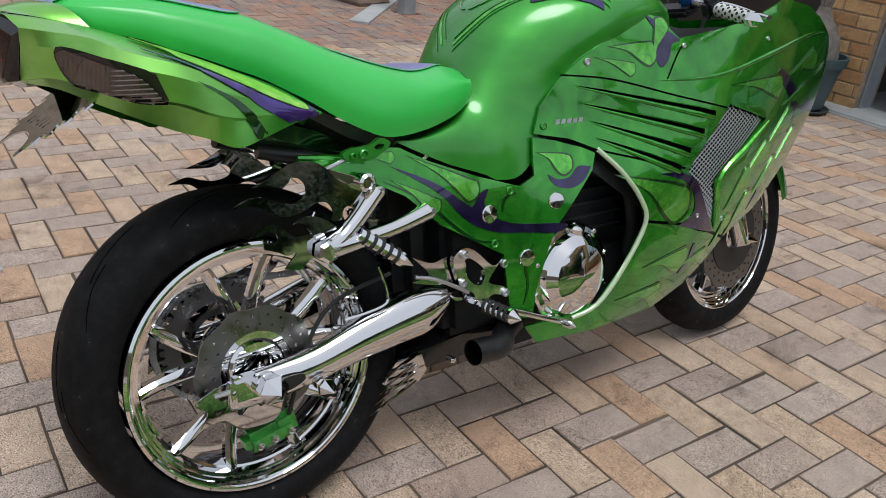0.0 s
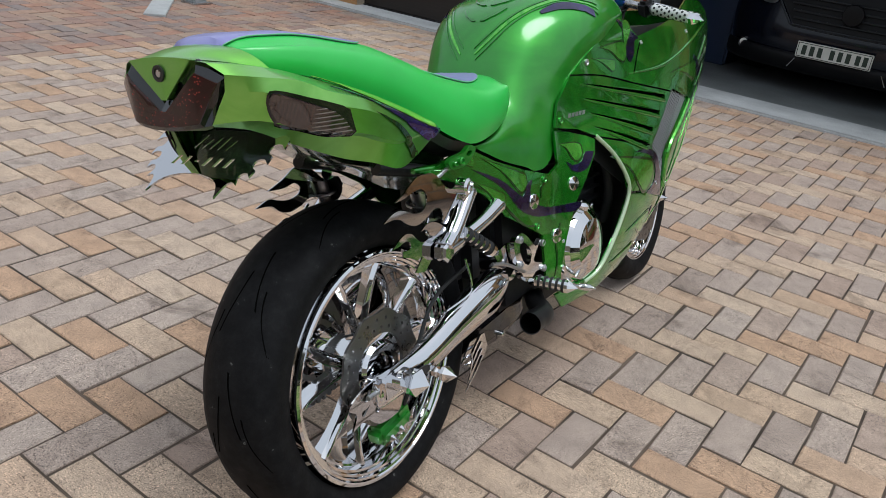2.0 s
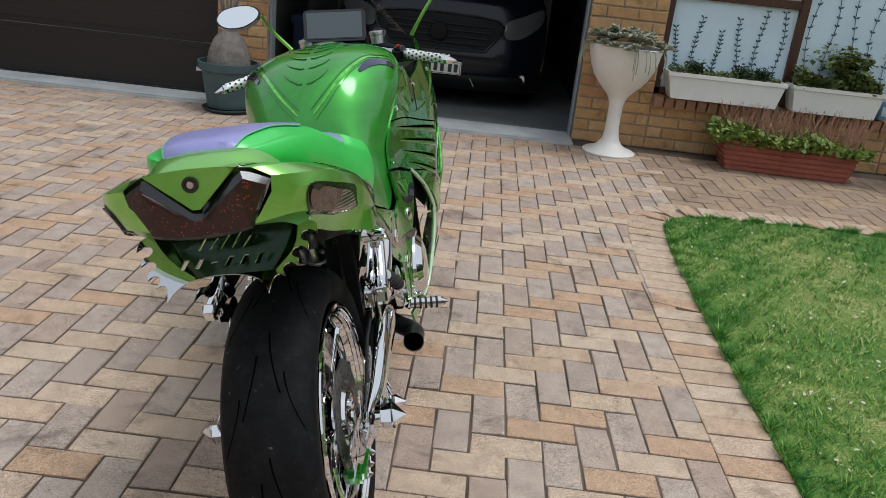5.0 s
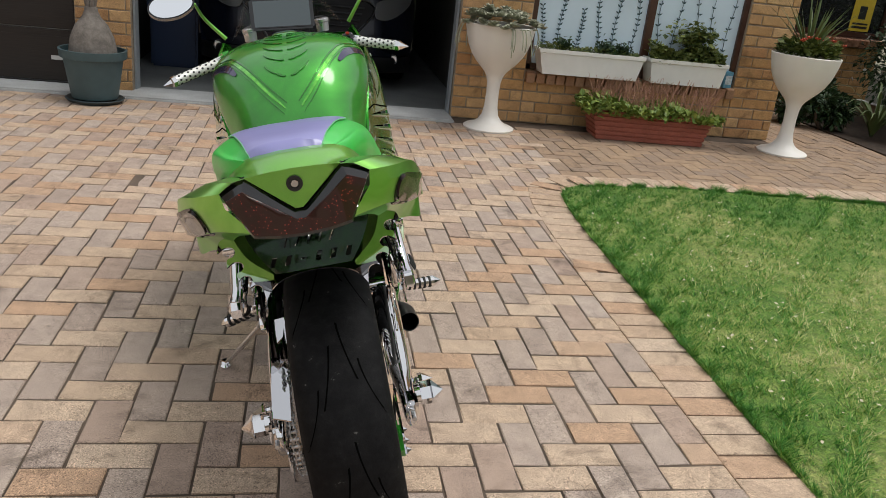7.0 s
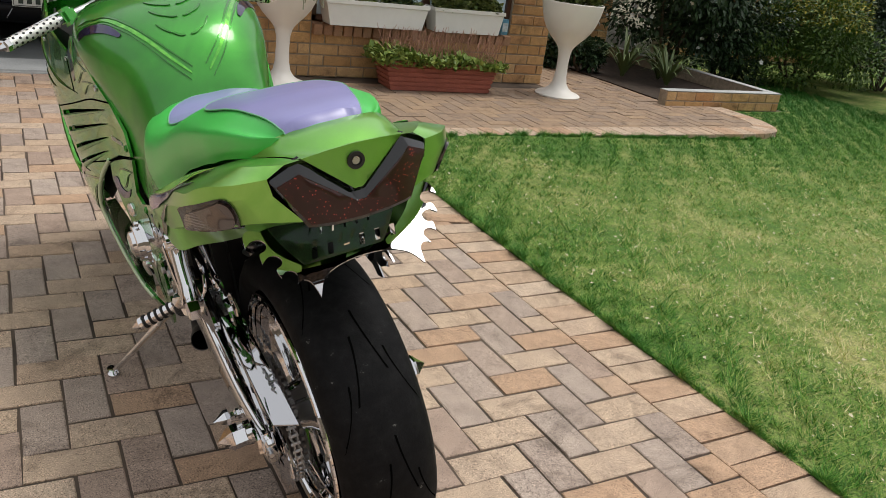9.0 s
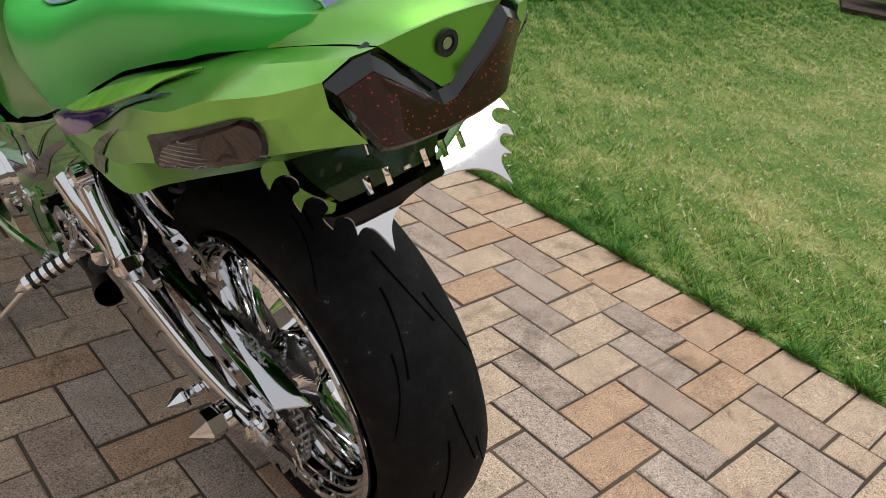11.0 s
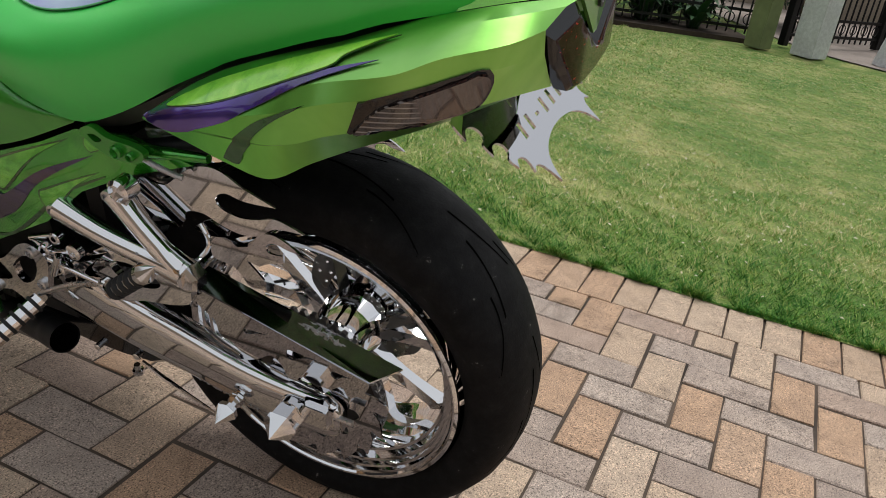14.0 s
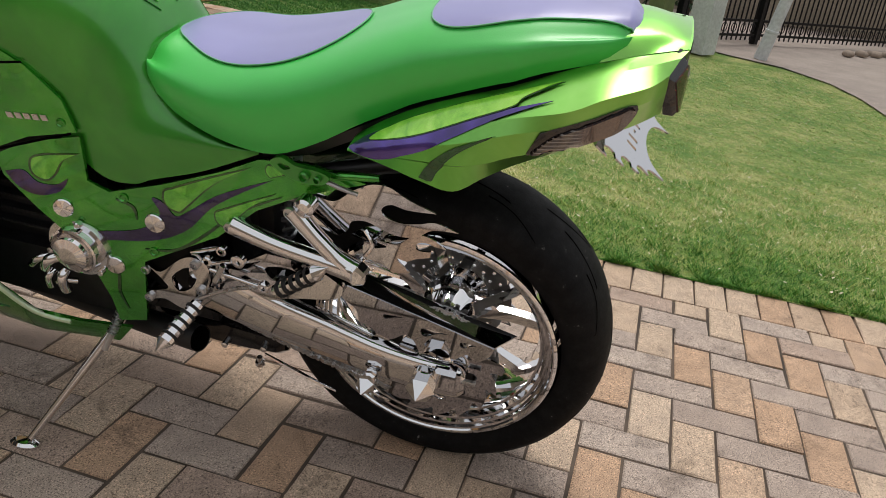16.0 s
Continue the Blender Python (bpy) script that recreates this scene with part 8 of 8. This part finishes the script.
pot = thing("plant_pot", "blue-grey pot with a bare grey swollen-stemmed plant", "plant pot", pose(-2.66, 4.07, 0.0))
part("pot", to_mesh("pot", *lathe([(0.03, 0.0), (0.03, 0.15), (0.05, 0.155), (0.30, 0.195), (0.305, 0.215), (0.36, 0.222), (0.36, 0.205), (0.31, 0.20), (0.30, 0.0)], 48, "Z")), Mat("blue_grey_pot", (0.055, 0.095, 0.105), 0.5).mottle(6, 0.15).m, pot)
part("saucer", to_mesh("saucer", *lathe([(0.0, 0.0), (0.0, 0.17), (0.025, 0.195), (0.03, 0.185), (0.012, 0.16), (0.012, 0)], 40, "Z")), Mat("dark_saucer", (0.03, 0.045, 0.05), 0.5).m, pot)
part("swollen_stem", to_mesh("swollen_stem", *lathe([(0.28, 0.16), (0.36, 0.155), (0.44, 0.140), (0.52, 0.105), (0.575, 0.06), (0.61, 0.045), (0.64, 0.038), (0.645, 0.0)], 32, "Z")), Mat("grey_bark", (0.19, 0.17, 0.15), 0.9).mottle(18, 0.35, fine=80).m, pot)
for k in range(6):
    a = 2 * math.pi * k / 6
    part("branch", to_mesh("branch", *tube([(0.02 * math.cos(a), 0.02 * math.sin(a), 0.63), (0.06 * math.cos(a), 0.06 * math.sin(a), 0.78), (0.13 * math.cos(a), 0.13 * math.sin(a), 0.98)], [0.014, 0.009, 0.004], 7, 4)), bpy.data.materials["grey_bark"], pot)

# ---- the yard's far left ----
stone_pot = thing("stone_planter", "square carved stone planter on the drive", "planter", pose(-6.36, 2.92, 0, 0, 0, 12))
part("stone_body", to_mesh("stone_body", *loft([[Vector((sx * w, sy * w, z)) for sx, sy in ((-1, -1), (1, -1), (1, 1), (-1, 1))] for w, z in ((0.17, 0), (0.18, 0.03), (0.16, 0.06), (0.21, 0.30), (0.23, 0.32), (0.23, 0.38), (0.20, 0.38), (0.19, 0.33))], closed=True, caps=True), smooth=False), Mat("weathered_stone", (0.22, 0.16, 0.13), 0.9).mottle(9, 0.3, fine=70).m, stone_pot)
for sy in (-1, 1):
    for x in (-0.09, 0.03):
        part("carved_panel", to_mesh("carved_panel", *span((x, sy * 0.176 - 0.012, 0.10), (x + 0.07, sy * 0.176 + 0.012, 0.24), 0.006), smooth=False), bpy.data.materials["weathered_stone"], stone_pot)
post = thing("carport_post", "square grey painted steel post", "post", pose(-5.86, 3.08, 0))
part("shaft", to_mesh("shaft", *span((-0.06, -0.06, 0), (0.06, 0.06, 2.6), 0.006), smooth=False), Mat("grey_post_paint", (0.26, 0.27, 0.28), 0.5).mottle(4, 0.2).m, post)
part("foot", to_mesh("foot", *span((-0.09, -0.09, 0), (0.09, 0.09, 0.012), 0.003), smooth=False), mat_steel, post)
strip = tagged(part("kerb_strip", to_mesh("kerb_strip", *moved(box(1.6, 0.16, 0.02, 0.004), pose(-6.1, 2.95, 0.006, 0, 0, -42)), smooth=False), mat_concrete), "pale concrete strip set in the paving", "kerb", kind="structure")
tyre_old = thing("spare_tyre", "black tyre lying on the drive", "tyre", pose(-7.15, 1.7, 0.0))
part("carcass", to_mesh("carcass", *lathe([(0.0, 0.18), (0.0, 0.26), (0.04, 0.29), (0.12, 0.29), (0.16, 0.26), (0.16, 0.18), (0.08, 0.17)], 40, "Z", True)), mat_tyre, tyre_old)

# ---- the lawn's far side: path, fence and shrubs ----
mat_path = Mat("pinkish_path", (0.30, 0.25, 0.215), 0.85).mottle(2.5, 0.14, fine=50).m
v, f = filled([(4.4, -2.9), (4.86, -2.52), (5.6, -2.46), (6.32, -2.30), (7.0, -1.92), (7.3, -1.40), (7.6, -1.05), (8.4, -0.6), (20.0, 6.0), (20.0, -20.0), (4.0, -20.0), (4.2, -4.5)])
tagged(part("path", to_mesh("path", [(a, b, -0.030) for a, b in v], f, False), mat_path), "pinkish concrete path beyond the lawn", "path", kind="structure")
mat_iron = Mat("black_iron", (0.010, 0.010, 0.011), 0.45, 0.5).mottle(20, 0.3).m
mat_whitewash = Mat("whitewashed_pillar", (0.62, 0.63, 0.64), 0.7).mottle(3, 0.12, fine=30).m


def fence(a, b, h, label, bars_apart=0.105):
    a, b = Vector((*a, 0)), Vector((*b, 0))
    L = (b - a).length
    ob = thing("iron_fence", label, "fence", pose(a.x, a.y, -0.02, 0, 0, math.degrees(math.atan2(b.y - a.y, b.x - a.x))), "black iron fence")
    for z in (0.10, 0.28, h - 0.08):
        part("rail", to_mesh("rail", *span((0, -0.015, z), (L, 0.015, z + 0.03), 0.003), smooth=False), mat_iron, ob)
    bar = to_mesh("bar", *span((-0.008, -0.008, 0.05), (0.008, 0.008, h), 0.002), smooth=False)
    bar.materials.append(mat_iron)
    ringlet = to_mesh("scroll", *tube([(0.055 * math.cos(t), 0, 0.205 + 0.055 * math.sin(t)) for t in np.linspace(0, 6.283, 15)], 0.006, 6, 1, False))
    ringlet.materials.append(mat_iron)
    for k in range(int(L / bars_apart) + 1):
        part("bar", bar, None, ob, m=pose(k * bars_apart, 0, 0))
        if k % 2:
            part("scroll", ringlet, None, ob, m=pose(k * bars_apart, 0, 0))
    for x in (0, L):
        part("fence_post", to_mesh("fence_post", *span((x - 0.04, -0.04, 0), (x + 0.04, 0.04, h + 0.05), 0.004), smooth=False), mat_iron, ob)


fence((7.55, -0.75), (8.9, -1.75), 1.7, "black iron fence with scrolls beyond the path")
fence((8.9, -1.75), (11.6, -4.2), 1.7, "black iron gate across the path")
fence((6.75, 1.3), (7.55, -0.55), 1.7, "black iron fence behind the broad-leaved plants")
for x, y, w, h, mat, label in ((7.03, -1.02, 0.13, 0.62, mat_whitewash, "whitewashed square gate pillar"), (6.98, -0.52, 0.10, 0.62, Mat("green_painted_post", (0.16, 0.19, 0.08), 0.7).mottle(6, 0.2).m, "short mossy green post")):
    p = thing("gate_pillar", label, "pillar", pose(x, y, -0.03, 0, 0, -35))
    part("shaft", to_mesh("shaft", *span((-w, -w, 0), (w, w, h), 0.008), smooth=False), mat, p)
    part("cap", to_mesh("cap", *span((-w - 0.02, -w - 0.02, h), (w + 0.02, w + 0.02, h + 0.05), 0.01), smooth=False), mat, p)
pole = thing("street_pole", "leaning whitewashed round pole at the lawn's corner", "pole", pose(7.42, -1.72, -0.03, 9, 0, 0))
part("shaft", to_mesh("shaft", *lathe([(0, 0.0), (0, 0.075), (0.3, 0.072), (0.305, 0.078), (0.33, 0.078), (0.335, 0.068), (4.0, 0.055), (4.0, 0)], 20, "Z")), mat_whitewash, pole)
for k in range(9):
    x, y = 9.6 + 0.25 * k, -3.0 - 0.22 * k
    st = thing("edge_stone", "rounded pale stone at the foot of the fence", "stone", pose(x - 0.25, y, -0.02, 0, 0, 37 * k), "edge stones")
    part("stone", to_mesh("stone", *loft([[Vector((0.10 * r * math.cos(a) * (1 + 0.3 * math.sin(3 * a + k)), 0.07 * r * math.sin(a) * (1 + 0.25 * math.sin(2 * a + 2 * k)), 0.55 * z)) for a in np.linspace(0, 6.283, 11)[:-1]] for r, z in ((0.85, 0), (1, 0.05), (0.8, 0.11), (0.35, 0.14))], closed=True, caps=True, nu=2)), Mat("pale_stone", (0.30, 0.24, 0.19), 0.9).mottle(12, 0.25).m if k == 0 else bpy.data.materials["pale_stone"], st)
# shaded strip of soil and a low dark wall under the shrubs
tagged(part("soil_strip", to_mesh("soil_strip", *moved(box(2.6, 0.9, 0.05), pose(7.15, 0.9, -0.02, 0, 0, -66)), smooth=False), mat_soil), "dark soil under the plants by the fence", "soil", kind="structure")
for k, (x, y, n, l) in enumerate(((7.15, 0.75, 26, 0.62), (7.3, 0.2, 24, 0.55), (7.1, 1.2, 24, 0.60), (7.5, 0.55, 24, 0.66), (6.95, 1.7, 22, 0.55))):
    strap_plant("broad_leaf_plant", "clump of broad glossy dark green leaves by the fence", (x, y, -0.02), n, l, 0.13, mat_leaf_broad, 0.75, "broad-leaved clumps")
for x, y, s in ((8.3, 1.6, 1.0), (8.9, 0.4, 1.1), (9.8, -0.9, 1.1), (7.2, 3.0, 0.9)):
    shrub("back_shrub", "dense dark shrubbery behind the fence", (x, y, -0.05), (0, 0, 0.9 * s), (0.9 * s, 0.9 * s, 0.9 * s), 3500, 0.09, mat_leaf_dark, 10, 0, None, 3)

# ---- plain walls added to close the place and darken reflections ----
mat_plaster = Mat("closing_wall_plaster", (0.30, 0.25, 0.19), 0.9).mottle(1.2, 0.15, fine=25).m
for name, a, b in (("wall_west", (-9.8, -9.0, -0.05), (-9.6, 12.0, 3.0)), ("wall_south", (-9.8, -9.2, -0.05), (13.0, -9.0, 3.0)), ("wall_east", (13.0, -9.2, -0.05), (13.2, 12.0, 2.2)), ("wall_back", (9.6, 6.8, -0.05), (13.0, 7.0, 2.2)), ("wall_left_end", (-9.6, 5.6, -0.05), (-5.72, 5.8, 2.4))):
    tagged(part(name, to_mesh(name, *span(a, b), smooth=False), mat_plaster), "plain plastered wall added to close the yard and darken reflections", "wall", kind="structure")

# ---- grass ----
def lawn_z(x):
    return 0.004 - 0.05 * float(np.clip((x - 1.2) / 2.4, 0, 1))


def grass(n, seed):
    r = np.random.default_rng(seed)
    x = 0.185 + 6.5 * r.random(n * 3) ** 1.35
    y = -3.2 + 8.4 * r.random(n * 3)
    ex = np.array([p[0] for p in LAWN_EDGE[:6]])
    ey = np.array([p[1] for p in LAWN_EDGE[:6]])
    edge_x = np.interp(y, ey, ex)
    top = np.interp(x, [0.3, 0.45, 0.7, 1.2, 3.6, 3.95, 4.15, 4.24, 4.25, 5.16, 5.20, 9], [2.5, 2.62, 2.655, 2.69, 2.705, 2.75, 2.92, 3.2, 3.6, 3.6, 5.0, 5.0])
    ok = (x > edge_x - 0.014) & (y < top + 0.008)
    x, y = x[ok][:n], y[ok][:n]
    # a fringe that hangs over the paving's edge
    m = 26000
    fy = -3.2 + 5.6 * r.random(m)
    x = np.concatenate([x, np.interp(fy, ey, ex) - 0.006 - 0.009 * np.sin(9.1 * fy + 2 * np.sin(3.3 * fy)) * np.sin(23 * fy) + 0.012 * r.random(m)])
    y = np.concatenate([y, fy])
    fx = 0.45 + 3.3 * r.random(14000)
    x = np.concatenate([x, fx])
    y = np.concatenate([y, np.interp(fx, [0.3, 0.45, 0.7, 1.2, 3.6, 3.95], [2.5, 2.62, 2.655, 2.69, 2.705, 2.75]) + 0.01 * r.random(14000)])
    n = len(x)
    lush = np.clip(1.25 - 0.45 * np.minimum(x - 0.2, 0.55 * (2.8 - y)), 0.35, 1.2)
    # tufts a hand wide, with bald spots between them
    tuft = np.zeros(n)
    for _ in range(14):
        way, pitch = r.random() * 2 * np.pi, 2 * np.pi / (0.045 + 0.16 * r.random())
        tuft += np.sin(pitch * (x * np.cos(way) + y * np.sin(way)) + 6.3 * r.random())
    tuft = np.clip(0.9 + 0.21 * tuft, 0.22, 2.1)
    h = (0.008 + 0.016 * r.random(n)) * lush * tuft
    w = 0.0011 + 0.0012 * r.random(n)
    w *= 1 + 0.22 * np.clip(x - 1.5, 0, 4)
    a = r.random(n) * 2 * np.pi
    lean = h * (0.5 + 0.9 * r.random(n))
    b = r.random(n) * 2 * np.pi
    z = 0.0045 - 0.05 * np.clip((x - 1.2) / 2.4, 0, 1)
    V = np.zeros((n, 3, 3))
    V[:, 0] = np.stack([x - w * np.cos(a), y - w * np.sin(a), z], 1)
    V[:, 1] = np.stack([x + w * np.cos(a), y + w * np.sin(a), z], 1)
    V[:, 2] = np.stack([x + lean * np.cos(b), y + lean * np.sin(b), z + h], 1)
    me = bpy.data.meshes.new("grass")
    me.vertices.add(3 * n)
    me.vertices.foreach_set("co", V.ravel())
    me.loops.add(3 * n)
    me.loops.foreach_set("vertex_index", np.arange(3 * n))
    me.polygons.add(n)
    me.polygons.foreach_set("loop_start", np.arange(n) * 3)
    me.polygons.foreach_set("loop_total", np.full(n, 3))
    me.update()
    return me


def grass_mat():
    m = Mat("grass_blade", (0.08, 0.16, 0.02), 0.6)
    nt = m.nt
    sep = nt.nodes.new("ShaderNodeSeparateXYZ")
    nt.links.new(m.pos, sep.inputs[0])
    big = tex_noise(nt, m.pos, 1.6, 9, 0.86, 0.2)
    tufts = tex_noise(nt, m.pos, 19, 3, 0.6)
    inland = maths(nt, "MULTIPLY", maths(nt, "SUBTRACT", maths(nt, "MINIMUM", maths(nt, "MULTIPLY", sep.outputs[0], 1.3), maths(nt, "MULTIPLY", maths(nt, "SUBTRACT", 2.75, sep.outputs[1]), 0.55)), 0.80), 0.30)
    dry = maths(nt, "ADD", maths(nt, "MULTIPLY", big, 1.0), maths(nt, "MINIMUM", inland, 0.15))
    dry = maths(nt, "ADD", dry, maths(nt, "MULTIPLY", maths(nt, "SUBTRACT", tufts, 0.5), 0.42))
    col = ramp(nt, maths(nt, "ADD", dry, maths(nt, "MULTIPLY", maths(nt, "SUBTRACT", m.island, 0.5), 0.5)), [(0.30, (0.036, 0.165, 0.012)), (0.46, (0.14, 0.36, 0.036)), (0.60, (0.42, 0.51, 0.13)), (0.76, (0.80, 0.72, 0.40))])
    m.base(col)
    return m.m


tagged(part("grass", grass(480000, 5), grass_mat()), "short lawn grass, lush at the edges and straw-coloured inland", "grass", kind="stuff")
flakes = []
for k in range(1500):
    x, y = 0.3 + 5.5 * rng.random() ** 1.3, rng.uniform(-2.6, 2.5)
    flakes.append(moved(leaf_shape(rng.uniform(0.007, 0.022), rng.uniform(0.003, 0.007)), pose(x, y, 0.022 + lawn_z(x), rng.uniform(-25, 25), rng.uniform(-25, 25), rng.uniform(0, 360))))
tagged(part("petals", to_mesh("petals", *join(*flakes), smooth=False), Mat("dry_petal", (0.55, 0.50, 0.36), 0.7).m), "pale fallen petals and dry leaf bits", "petals", kind="stuff")
